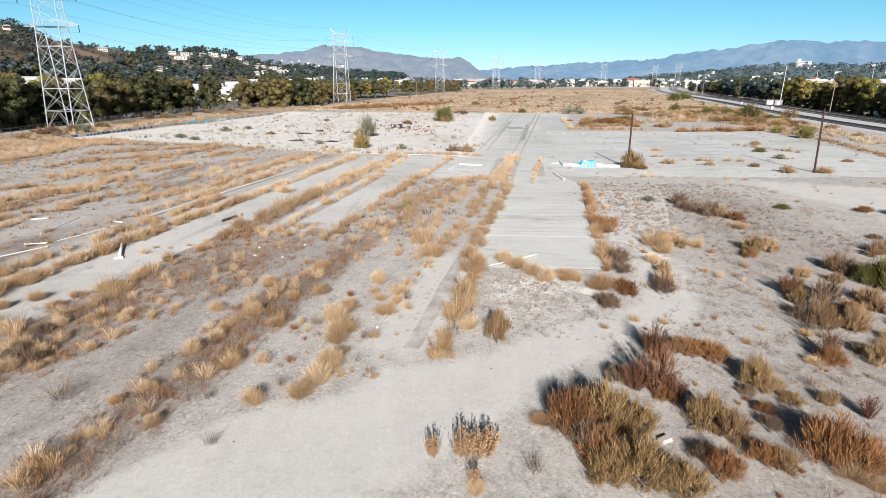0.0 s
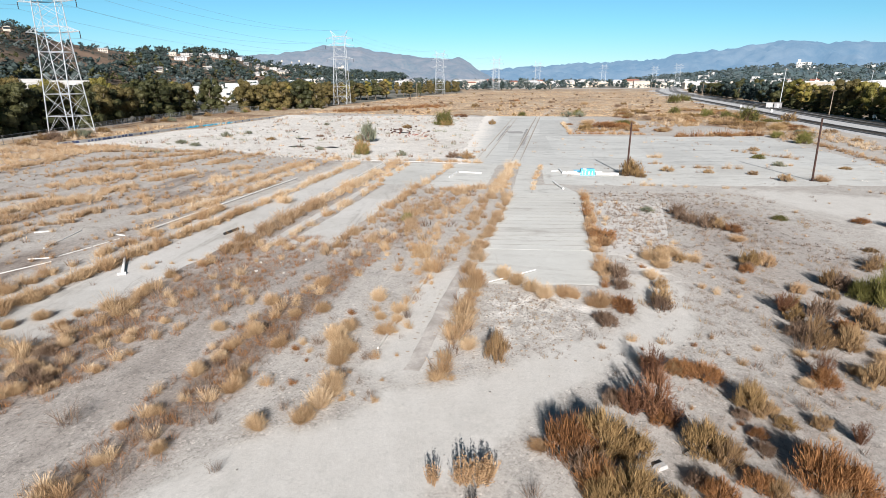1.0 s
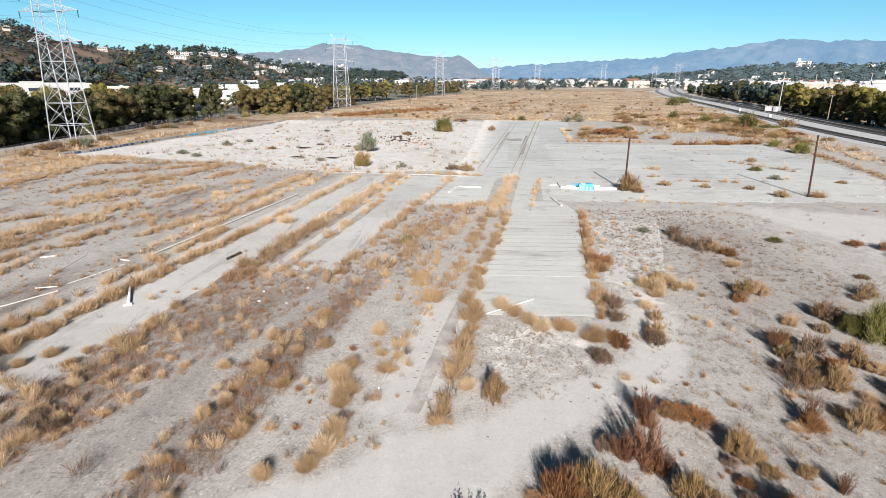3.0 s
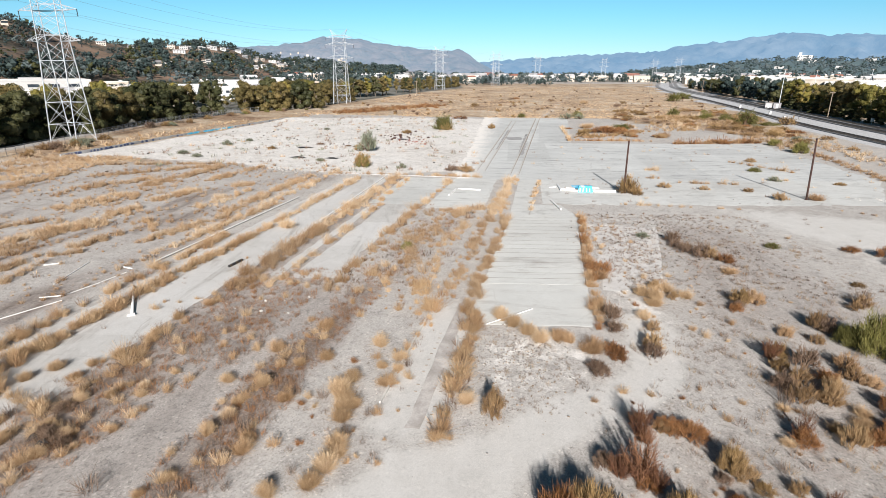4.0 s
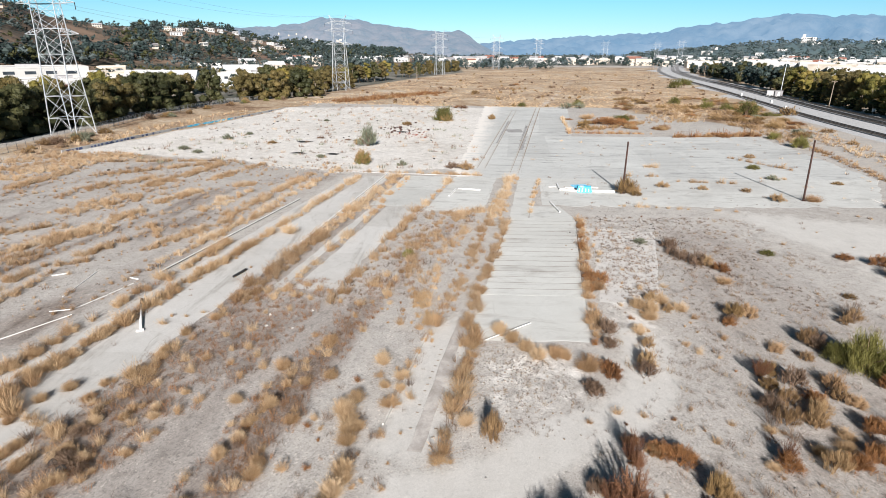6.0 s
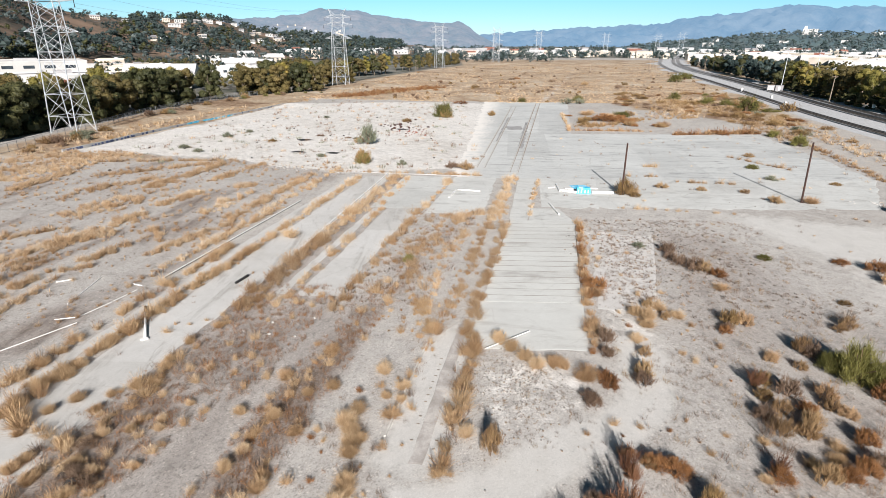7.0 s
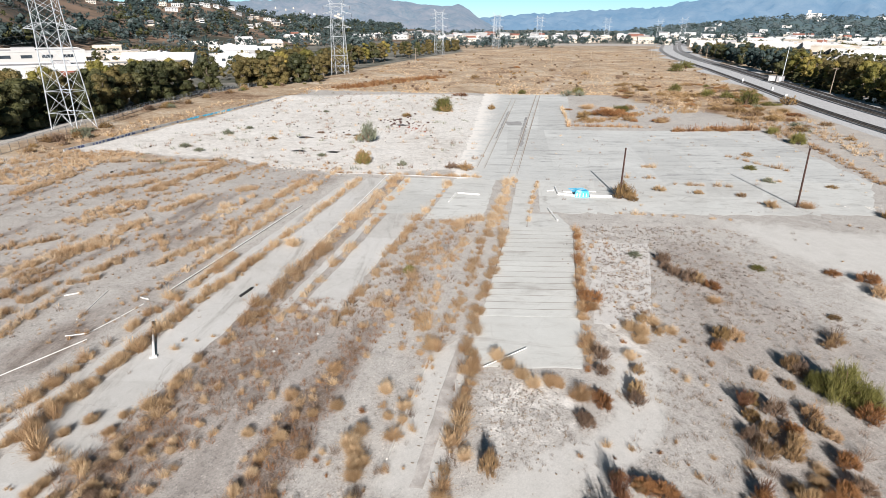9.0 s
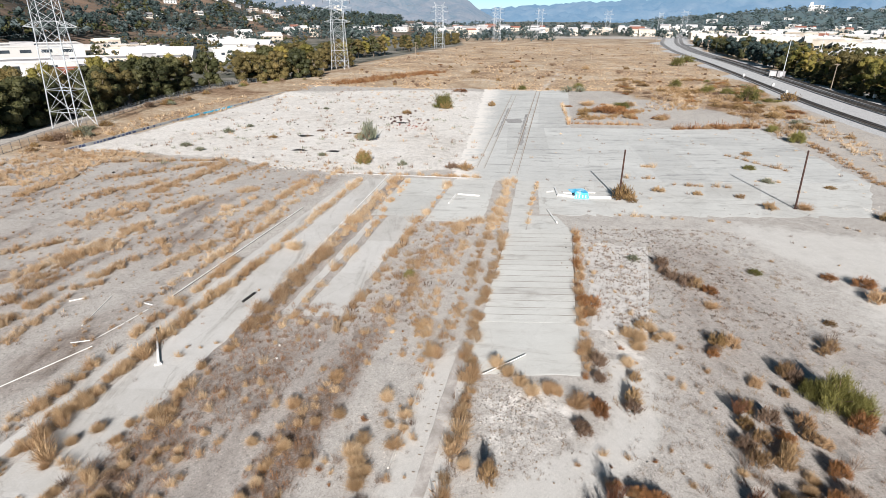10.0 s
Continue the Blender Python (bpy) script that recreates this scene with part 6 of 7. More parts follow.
for _x, _y, _w, _d in ((-37.0, 145.5, 4.2, 2.2), (-34.5, 129.0, 3.6, 1.8), (-26.2, 128.5, 3.4, 1.4), (-23.5, 150.0, 3.0, 1.6), (-12.5, 168.0, 4.0, 1.6)):
    sheet_lump(_x, _y, _w, _d, 0.22)
for _x, _y, _w in ((-23.9, 26.4, 0.5), (-23.3, 25.9, 0.7), (-22.4, 25.5, 1.0), (-21.7, 25.4, 0.8)):
    sheet_lump(_x, _y, _w, _w * 0.6, 0.3, "torn black plastic sheet tangled in dry grass", "torn sheets in the grass")
tagged(new("concrete_block", mesh_np("concrete_block", *box_data(0.62, 0.36, 0.2, 9.5, 19.6, float(gz(9.4, 19.3)) - 0.05, 25, (0.8, 0.7)), WALL_GREY)), "broken pale concrete block among shrubs", "concrete block")
_h = [(11.4 + 0.5 * math.sin(t * 2.2), 20.8 + t * 0.45, float(gz(11, 21)) + 0.05) for t in np.linspace(-1, 1.4, 12)]
tagged(new("hose", mesh_np("hose", *tube_data(_h, [0.026] * 12, 6), BLACK)), "curved length of black hose on the dirt", "hose")

# ---- plants one by one ----
for _k, _x, _y, _w, _h in (("straw", -8.8, 21.9, 1.2, 0.9), ("straw", -6.9, 22.5, 1.5, 0.9), ("straw", -6.3, 23.9, 1.7, 1.0), ("straw", -6.0, 25.6, 1.7, 1.0), ("straw", -6.1, 28.2, 1.5, 0.9), ("straw", -6.3, 29.3, 1.5, 0.9),
                           ("straw", -6.4, 30.4, 1.7, 1.0), ("straw", -6.2, 32.6, 1.4, 0.9), ("straw", -5.9, 24.8, 1.3, 0.9), ("twigs", -5.6, 26.6, 1.2, 0.8),
                           ("straw", -6.9, 31.4, 1.8, 0.9)):
    plant(_k, _x, _y, _w, _h)
for _k, _x, _y, _w, _h in (("straw", -5.7, 29.6, 1.4, 0.8), ("tawny", -3.8, 32.2, 1.6, 0.7), ("straw", -4.8, 37.7, 1.6, 1.0), ("straw", -3.2, 35.6, 1.5, 0.8), ("tan", 3.2, 28.9, 1.7, 1.5), ("straw", 1.6, 30.3, 1.4, 0.9),
                           
                           ):
    plant(_k, _x, _y, _w, _h)
for _k, _x, _y, _w, _h in (("dark", 14.9, 43.4, 2.3, 1.0),
                           ("dark", 14.4, 40.9, 1.8, 0.9), ("russet", 13.3, 37.0, 2.2, 0.7), ("dark", 11.3, 34.5, 1.9, 0.7), ("tan", 16.7, 38.1, 2.0, 0.9), ("tan", 17.8, 41.0, 1.3, 1.0), ("russet", 17.3, 55.3, 3.3, 0.7),
                           ("tawny", 16.6, 53.2, 1.8, 0.8)):
    plant(_k, _x, _y, _w, _h)
for _k, _x, _y, _w, _h in (("tan", 21.3, 50.4, 1.6, 0.9), ("straw", 22.3, 49.9, 1.6, 0.9), ("straw", 23.6, 48.2, 1.4, 0.9), ("straw", 19.8, 46.3, 1.4, 0.8), ("russet", 26.9, 45.2, 1.6, 0.8), ("olive", 28.2, 46.9, 2.2, 1.0),
                           ("amber", 29.5, 46.9, 2.3, 1.1), ("dark", 27.4, 45.9, 1.5, 0.9), ("dark", 30.8, 60.6, 3.0, 1.1), ("tan", 31.6, 60.2, 2.4, 0.9), ("dark", 29.4, 62.3, 2.4, 1.1), ("russet", 32.6, 58.6, 2.6, 0.8),
                           ("dark", 29.7, 66.5, 2.6, 1.1)):
    plant(_k, _x, _y, _w, _h)
for _k, _x, _y, _w, _h in (("dark", 29.2, 64.4, 1.8, 1.1), ("tawny", 31.3, 55.2, 1.9, 0.5), ("green", 41.2, 64.1, 2.2, 0.5), ("sage", 26.5, 68.3, 2.6, 0.5), ("twigs", 39.3, 46.4, 2.2, 1.0), ("olive", 42.7, 51.3, 1.6, 0.5),
                           ("tan", 39.5, 46.3, 1.8, 0.9), ("russet", 53.0, 60.3, 3.6, 0.7), ("amber", 51.9, 56.6, 3.2, 0.8), ("tan", 55.5, 57.0, 3.2, 0.7), ("russet", 50.0, 62.6, 2.6, 0.5), ("amber", 28.5, 40.3, 1.3, 0.9)):
    plant(_k, _x, _y, _w, _h)
# the thicket beside the wheel path
for _k, _x, _y, _w, _h in (("green", 34.2, 37.8, 4.4, 1.3), ("green", 35.2, 36.4, 3.2, 1.3), ("green", 32.9, 39.0, 2.6, 1.2), ("dark", 32.6, 41.0, 2.2, 1.0), ("tan", 32.2, 42.0, 2.3, 0.9), ("olive", 25.9, 37.0, 1.6, 1.1),
                           ("spiky", 25.1, 36.6, 1.7, 1.0), ("dark", 27.0, 35.4, 2.4, 1.1), ("amber", 29.9, 35.2, 2.1, 0.95), ("tan", 23.9, 30.9, 2.0, 0.9), ("tan", 25.7, 30.8, 2.0, 0.9), ("russet", 27.4, 33.4, 1.8, 0.8),
                           ("amber", 30.0, 32.8, 1.6, 0.9), ("russet", 29.2, 30.0, 2.2, 0.8)):
    plant(_k, _x, _y, _w, _h)
for _k, _x, _y, _w, _h in (("tan", 24.2, 26.5, 2.0, 0.9), ("russet", 25.6, 26.5, 2.2, 0.8), ("russet", 21.4, 26.5, 1.9, 0.8), ("spiky", 21.6, 27.3, 1.5, 1.0), ("tawny", 29.0, 40.8, 1.3, 0.9), ("tan", 30.4, 39.1, 1.3, 0.9),
                           ("russet", 34.6, 34.9, 2.8, 0.8), ("dark", 28.7, 27.6, 2.3, 0.8), ("twigs", 40.0, 47.4, 2.6, 0.9), ("straw", 24.1, 27.8, 1.2, 0.8), ("twigs", 22.6, 30.6, 2.0, 1.0), 
                           ("tan", 25.2, 33.3, 1.9, 0.9), ("dark", 23.7, 32.6, 2.0, 0.9), ("tan", 29.4, 33.7, 1.6, 0.9), ("straw", 26.9, 29.3, 1.3, 0.8)):
    plant(_k, _x, _y, _w, _h)
for _k, _x, _y, _w, _h in (("russet", 27.2, 27.2, 2.2, 0.8), ("tan", 26.8, 31.9, 1.8, 0.9), ("olive", 24.9, 35.0, 1.6, 1.0), ("twigs", 30.9, 30.6, 2.0, 0.9), ("straw", 26.0, 28.2, 1.2, 0.8),
                           ("tan", 38.2, 45.6, 1.6, 0.7), ("olive", 36.6, 33.0, 2.0, 0.7), ("twigs", 23.2, 29.0, 1.6, 0.9)):
    plant(_k, _x, _y, _w, _h)
for _k, _x, _y, _w, _h in (("russet", 5.7, 20.5, 2.8, 1.05), ("russet", 6.5, 21.3, 2.2, 1.0), ("olive", 7.3, 20.7, 2.8, 1.0), ("olive", 8.5, 20.3, 2.2, 0.9), ("dark", 6.2, 19.0, 2.4, 0.8), ("russet", 6.4, 18.4, 2.4, 0.8),
                           ("olive", 7.6, 17.4, 3.0, 0.8), ("olive", 9.0, 16.6, 2.2, 0.8), ("olive", 6.3, 17.2, 2.2, 0.8), ("tawny", 4.5, 20.8, 1.2, 0.7), ("spiky", 10.6, 23.4, 2.5, 1.05), ("spiky", 11.8, 27.2, 1.7, 1.3),
                           ("spiky", 9.6, 23.6, 1.8, 1.0), ("spiky", 11.3, 22.9, 1.6, 0.9), ("spiky", 12.0, 26.4, 1.2, 1.1)):
    plant(_k, _x, _y, _w, _h)
for _k, _x, _y, _w, _h in (("russet", 10.9, 22.9, 1.7, 0.6), ("russet", 11.9, 26.8, 1.2, 0.6), ("dark", 9.9, 24.2, 1.4, 0.9), ("dark", 8.9, 24.4, 1.6, 0.9), ("russet", 13.8, 27.6, 2.0, 0.7), ("russet", 15.0, 27.0, 2.2, 0.7),
                           ("tan", 13.4, 27.6, 1.4, 0.8), ("russet", 12.4, 28.6, 1.2, 0.6), ("olive", 11.9, 20.7, 2.3, 1.0), ("tan", 12.5, 19.9, 1.9, 0.9), ("russet", 11.1, 17.6, 1.8, 0.9), ("dark", 10.6, 18.4, 1.4, 0.8),
                           ("russet", 13.1, 18.4, 1.7, 0.8), ("tan", 13.6, 17.9, 1.3, 0.9), ("olive", 15.9, 24.2, 2.0, 1.1), ("tan", 16.3, 23.6, 1.5, 0.9)):
    plant(_k, _x, _y, _w, _h)
for _k, _x, _y, _w, _h in (("russet", 16.0, 18.7, 2.9, 1.0), ("russet", 16.8, 18.1, 2.6, 0.9), ("tawny", 16.6, 16.8, 1.2, 0.8), ("dark", 14.6, 20.6, 1.2, 0.8), ("russet", 15.0, 21.8, 1.1, 0.7), ("tan", 18.6, 22.6, 1.2, 0.8),
                           ("spiky", 19.6, 21.4, 1.2, 1.0), ("straw", 16.0, 17.5, 1.5, 0.7), ("dark", 15.0, 23.3, 1.1, 0.8), ("olive", 16.8, 22.6, 1.2, 0.7), ("twigs", 14.3, 18.4, 1.4, 0.9), ("twigs", 18.7, 24.2, 1.2, 0.8),
                           ("straw", 20.4, 26.4, 1.0, 0.7), ("straw", 22.2, 29.9, 1.0, 0.6)):
    plant(_k, _x, _y, _w, _h)
for _k, _x, _y, _w, _h in (("stalks", 1.5, 18.5, 1.7, 0.8), ("stalks", 0.85, 18.5, 1.4, 1.1), ("stalks", 2.0, 18.9, 1.1, 1.0), ("stalks", -0.4, 18.4, 0.95, 1.2), ("stalks", 1.2, 16.7, 0.8, 1.1), ("straw", 1.25, 16.4, 0.8, 0.8), ("twigs", 3.6, 17.6, 1.3, 0.8),
                           ("twigs", -9.6, 18.9, 1.1, 0.6), ("twigs", -8.0, 23.4, 1.0, 0.8), ("twigs", -11.0, 22.2, 1.0, 0.8), ("twigs", -4.6, 28.6, 1.0, 0.9), ("twigs", -7.8, 30.4, 1.6, 0.5), ("twigs", 4.4, 15.6, 1.2, 0.5),
                           ("twigs", -17.8, 22.0, 2.2, 0.6), ("dark", -22.3, 25.9, 1.5, 0.9), ("dark", -23.1, 26.3, 1.2, 0.8)):
    plant(_k, _x, _y, _w, _h)
for _k, _x, _y, _w, _h in (("twigs", -22.9, 25.6, 1.4, 0.8), ("dark", -21.3, 25.3, 1.3, 0.7), ("dark", -23.5, 28.6, 1.8, 0.5), 
                           ("tawny", -12.6, 36.6, 1.6, 0.8),
                           ("straw", -8.6, 35.5, 1.4, 0.8), ("tawny", -9.8, 40.6, 1.6, 0.7)):
    plant(_k, _x, _y, _w, _h)
for _k, _x, _y, _w, _h in (("olive", -17.6, 118.3, 4.6, 1.15), ("green", -17.3, 118.1, 3.6, 1.3), ("sage", -19.5, 141.5, 6.8, 1.5), ("olive", -22.0, 144, 3.4, 0.8), ("sage", -8.9, 117, 2.6, 0.9), ("green", 0.2, 200.2, 8.8, 1.15), ("olive", 1.2, 199.0, 5.5, 0.9), ("olive", 18.4, 206.7, 3.4, 1.0),
                           ("dark", 2.1, 115.8, 3.6, 0.7), ("tan", 5.0, 114.6, 4.2, 0.6), ("green", 36.7, 257, 5.0, 0.8), ("sage", 56, 250, 7.5, 0.7), ("sage", 62, 251, 7.0, 0.75), ("olive", 33.2, 95.6, 4.8, 1.1), ("tan", 34.4, 95.2, 3.0, 0.9),
                           ("olive", 34.6, 94.0, 2.4, 0.6), ("tan", 48.6, 98.5, 2.2, 0.6), ("tan", 56, 97, 2.4, 0.5), ("green", 98.0, 161.0, 4.4, 0.9), ("green", 96.4, 146.0, 5.2, 1.1)):
    plant(_k, _x, _y, _w, _h)
for _k, _x, _y, _w, _h in (("olive", 74.5, 84.6, 3.4, 0.8), ("tan", 74.7, 131, 3.2, 0.5), ("green", 68.4, 117.7, 3.4, 0.5), ("sage", 66.5, 107, 3.0, 0.6), ("tan", 57.8, 90.4, 3.2, 0.6), ("tawny", 64.1, 90.4, 2.6, 0.6),
                           ("sage", -58, 147.2, 3.4, 0.8), ("sage", -55, 155.6, 2.8, 0.6), ("green", 124, 226, 11, 1.0), ("green", 119, 250, 8, 0.9), ("green", 113, 272, 7.6, 0.9), ("olive", 141, 226, 9, 0.7),
                           ("green", 126, 247, 7, 0.8), ("russet", 57, 194, 12, 0.35), ("russet", 64, 192, 9, 0.35), ("green", 66.5, 206, 8, 0.5), ("russet", 84, 166, 9, 0.25)):
    plant(_k, _x, _y, _w, _h)
for _k, _x, _y, _w, _h in (("russet", 93, 167, 9, 0.25), ("green", -4.2, 61.7, 1.9, 0.9), ("straw", -20.9, 69.8, 2.4, 0.7), ("tan", 41.8, 100.3, 2.8, 0.6), ("sage", -28, 124, 3, 0.5), ("dark", -34, 152, 3, 0.35),
                           ("dark", -26, 150, 2.6, 0.3), ("olive", -12, 185, 4.0, 0.5), ("sage", -40, 190, 3, 0.5), ("russet", 8, 246, 9, 0.3), ("sage", -62, 130, 3.4, 0.6), ("sage", -57, 126, 3.0, 0.6),
                           ("olive", -44.5, 142, 3, 0.4), ("olive", 77, 103, 2.5, 0.4), ("green", 160, 388, 11, 1.0), ("green", 64, 264, 7, 0.7), ("green", 180, 420, 16, 0.6)):
    plant(_k, _x, _y, _w, _h)

TUFTS = [(-22.2, 24.4, 1.7), (-21.8, 26.3, 1.6), (-23.3, 27.0, 1.8), (-24.9, 28.5, 1.9), (-23.0, 29.7, 1.5), (-21.4, 30.1, 1.3), (-19.8, 31.2, 1.3), (-25.0, 32.0, 1.8), (-24.9, 33.9, 1.5), (-23.6, 35.0, 1.9),
         (-27.0, 33.3, 1.8), (-19.3, 26.7, 1.1), (-20.6, 25.2, 0.9), (-18.6, 33.1, 1.2), (-12.1, 31.7, 1.8), (-10.2, 30.2, 1.9), (-13.0, 29.7, 1.5), (-13.1, 28.2, 1.5), (-13.7, 26.6, 1.6), (-11.3, 25.1, 1.9),
         (-14.3, 22.9, 1.3), (-12.6, 20.1, 1.3), (-14.7, 19.3, 1.2), (-15.2, 21.7, 1.1), (-14.9, 18.2, 0.8), (-15.6, 16.9, 1.0)]
TUFTS += [(-28.2, 31.9, 1.7), (-32.7, 37.8, 2.0), (-29.5, 36.3, 1.9), (-10.3, 34.6, 1.6), (-22.8, 38.9, 1.6), (-28.7, 29.5, 1.5), (-30.9, 34.8, 2.0), (-30.8, 32.4, 2.0), (-25.0, 25.4, 2.0), (-26.7, 26.2, 2.0),
          (-26.5, 27.2, 1.9), (-19.5, 30.3, 1.3), (-14.6, 32.2, 1.6), (-11.1, 26.1, 1.7), (-29.6, 37.8, 1.9), (-22.5, 37.7, 1.7), (-22.4, 41.6, 1.8), (-21.0, 44.6, 1.9), (-4.3, 34.4, 1.5), (-3.1, 34.1, 1.4)]
for _i, (_x, _y, _w) in enumerate(TUFTS):
    plant("tawny" if _i % 4 == 3 else "straw", _x, _y, _w * 0.68, float(rng.uniform(0.8, 1.05)))
    # dark twigs added behind every third tuft, where its shadow falls
    if _i % 3 == 0:
        plant("twigs", _x + float(rng.uniform(-0.8, 0.8)), _y + float(rng.uniform(0.4, 0.9)), _w * 0.8, 0.9)
for _k, _x, _y, _w, _h in (("straw", 5.2, 42.8, 1.7, 1.0), ("straw", 6.1, 41.6, 1.6, 1.0), ("straw", 7.0, 40.2, 1.7, 1.0), ("straw", 7.8, 38.9, 1.7, 1.1), ("tawny", 9.4, 39.2, 1.6, 0.9), ("tawny", 10.2, 38.9, 1.4, 0.9), ("tawny", 11.5, 37.4, 2.2, 0.9),
                           ("dark", 11.4, 33.8, 1.7, 0.8), ("russet", 13.4, 36.2, 1.8, 0.8), ("dark", 16.2, 36.8, 2.0, 0.9), ("straw", 19.5, 48.8, 1.5, 1.0), ("straw", 20.4, 47.6, 1.6, 1.0), ("tan", 22.2, 47.8, 1.2, 1.0),
                           ("straw", 17.9, 43.4, 1.5, 0.8)):
    plant(_k, _x, _y, _w, _h)

for _i in range(34):
    _y = float(rng.uniform(120, 285))
    _x = float(np.interp(_y, *FENCE_LINE)) + float(rng.uniform(2.5, 9))
    plant(("sage", "dark", "olive", "tan", "green")[_i % 5], _x, _y, float(rng.uniform(2.0, 4.6)), float(rng.uniform(0.5, 0.9)))
for _i in range(18):
    _y = float(rng.uniform(262, 420))
    plant(("dark", "russet", "olive", "tan")[_i % 4], float(rng.uniform(-40, float(track_x(_y)) - 14)), _y, float(rng.uniform(3, 7)), float(rng.uniform(0.3, 0.6)), "low dry scrub in the far field")

for _i in range(26):
    _a = float(rng.uniform(0, 1))
    plant(("russet", "tan", "russet", "olive", "tawny")[_i % 5], 48 + 24 * _a + float(rng.uniform(-3, 3)), float(rng.uniform(175, 212)), float(rng.uniform(3, 6)), float(rng.uniform(0.3, 0.6)), "low russet scrub at the end of the yard")
for _i in range(74):
    _y = float(rng.uniform(184, 305))
    _lo, _hi = float(np.interp(_y, (184, 220, 230, 272, 310), (103, 94, 80, 76, 100))), float(track_x(_y)) - 12
    plant(("russet", "dark", "tan", "tan", "olive", "olive")[_i % 6], float(rng.uniform(_lo, _hi)), _y, float(rng.uniform(4, 8.5)), float(rng.uniform(0.25, 0.45)), "low brown scrub between the yard and the railway")
for _i in range(36):
    _y = float(rng.uniform(150, 300))
    plant(("russet", "tan", "olive", "sage", "green", "dark")[_i % 6], float(track_x(_y)) - float(rng.uniform(9, 30)), _y, float(rng.uniform(3, 7)), float(rng.uniform(0.35, 0.6)), "dry scrub beside the railway")

# ---- grass rows ----
JOINT = "row of dry straw-coloured grass in a slab joint"
grass_strip(-38.0, 20, -37.6, 66, 0.9, 6.0, 1.0, weeds=0.2, label=JOINT, keep=0.66)
grass_strip(-31.5, 31.6, -25.6, 29.0, 0.7, 4.0, 1.1, weeds=0.35, skew=False, label="dry grass in a broken joint across the slab", keep=0.6)
grass_strip(-37.6, 66, -38.0, 106, 0.9, 3.6, 1.1, label=JOINT, keep=0.7)
grass_strip(-40.6, 28, -41.0, 66, 0.9, 3.2, 1.05, weeds=0.2, label=JOINT, keep=0.55)
grass_strip(-43.9, 66, -44.6, 112, 1.2, 2.4, 1.0, label=JOINT)
grass_strip(-30.0, 20, -29.6, 50, 1.2, 1.6, 1.05, weeds=0.3, label="broad row of dry grass and dead weeds")
grass_strip(-30.0, 48, -30.5, 70, 1.6, 6.5, 1.1, weeds=0.15, label="broad row of dry grass and dead weeds")
grass_strip(-30.4, 70, -30.6, 106, 1.6, 5.6, 1.15, weeds=0.1, label="broad row of dry grass and dead weeds", keep=0.7)
grass_strip(-26.9, 50, -26.9, 84, 0.6, 2.2, 1.0, label=JOINT, keep=0.6)
grass_strip(-27.5, 84, -28.6, 106, 0.9, 1.6, 1.1, label=JOINT, keep=0.45)
grass_strip(-21.0, 48, -20.7, 84, 1.0, 4.2, 1.1, weeds=0.15, label=JOINT, keep=0.75)
grass_strip(-20.2, 84, -19.9, 106, 0.7, 1.8, 1.1, label=JOINT, keep=0.45)
grass_strip(-16.5, 52, -15.5, 82, 4.5, 5.0, 1.0, weeds=0.1, label="loose dry grass on pale gravel", keep=0.5)
grass_strip(-12.4, 48, -12.0, 80, 1.6, 2.0, 1.0, weeds=0.1, label="loose dry grass on pale gravel", keep=0.5)
grass_strip(-15.0, 78, -10.5, 84, 2.4, 9.0, 1.1, weeds=0.2, label="patch of dry grass on gravel", keep=0.6)
grass_strip(-9.2, 46, -9.0, 84, 1.3, 3.6, 1.05, label=JOINT, keep=0.6)
grass_strip(-8.2, 78, -8.2, 107, 1.8, 4.4, 1.2, label="broad row of dry grass beside the deck slabs", keep=0.65)
grass_strip(-6.9, 44, -6.3, 78, 0.8, 3.2, 1.1, label=JOINT, keep=0.55)
grass_strip(-3.0, 79.5, -2.6, 107, 0.5, 1.0, 1.0, label=JOINT, keep=0.5)
grass_strip(-5.6, 26.5, -6.0, 44, 0.75, 4.6, 1.15, weeds=0.3, label=JOINT, keep=0.7)
grass_strip(5.0, 41, 4.7, 79, 0.7, 3.4, 1.0, mats=(TAWNY, RUSSET), weeds=0.15, label="row of russet dry grass beside the deck slabs", keep=0.75)
grass_strip(-10.0, 44, -12.5, 50, 1.2, 3.0, 1.2, label="loose clumps of dry grass", keep=0.5)
grass_strip(-4, 109, 7.5, 108.5, 1.0, 4.0, 1.1, skew=False, label="dry grass along the edge of the sand", keep=0.8)
grass_strip(-22, 109.5, -4, 109, 0.8, 2.0, 1.0, skew=False, label="dry grass along the edge of the sand", keep=0.6)


# broken rows of tufts over the wide dirt beyond the pipe: two ends, width, tufts a metre
FIELD_ROWS = [
    (-34.1, 51.6, -32.5, 57.3, 0.5, 0.8), (-32.7, 57.7, -28.1, 75.2, 0.5, 1.5), (-28.1, 75.2, -25.7, 83.4, 0.5, 2.0), (-36.5, 61.4, -31.6, 73.2, 0.9, 2.8), (-31.6, 73.2, -29.6, 89.0, 1.1, 2.6),
    (-29.6, 89.0, -25.6, 106.7, 0.9, 3.0), (-42.4, 59.5, -40.8, 65.6, 0.8, 3.2), (-40.4, 71.5, -36.8, 66.7, 0.8, 1.8), (-48.6, 52.2, -48.7, 65.1, 1.3, 3.2), (-48.7, 65.1, -45.4, 78.1, 1.7, 4.4),
]
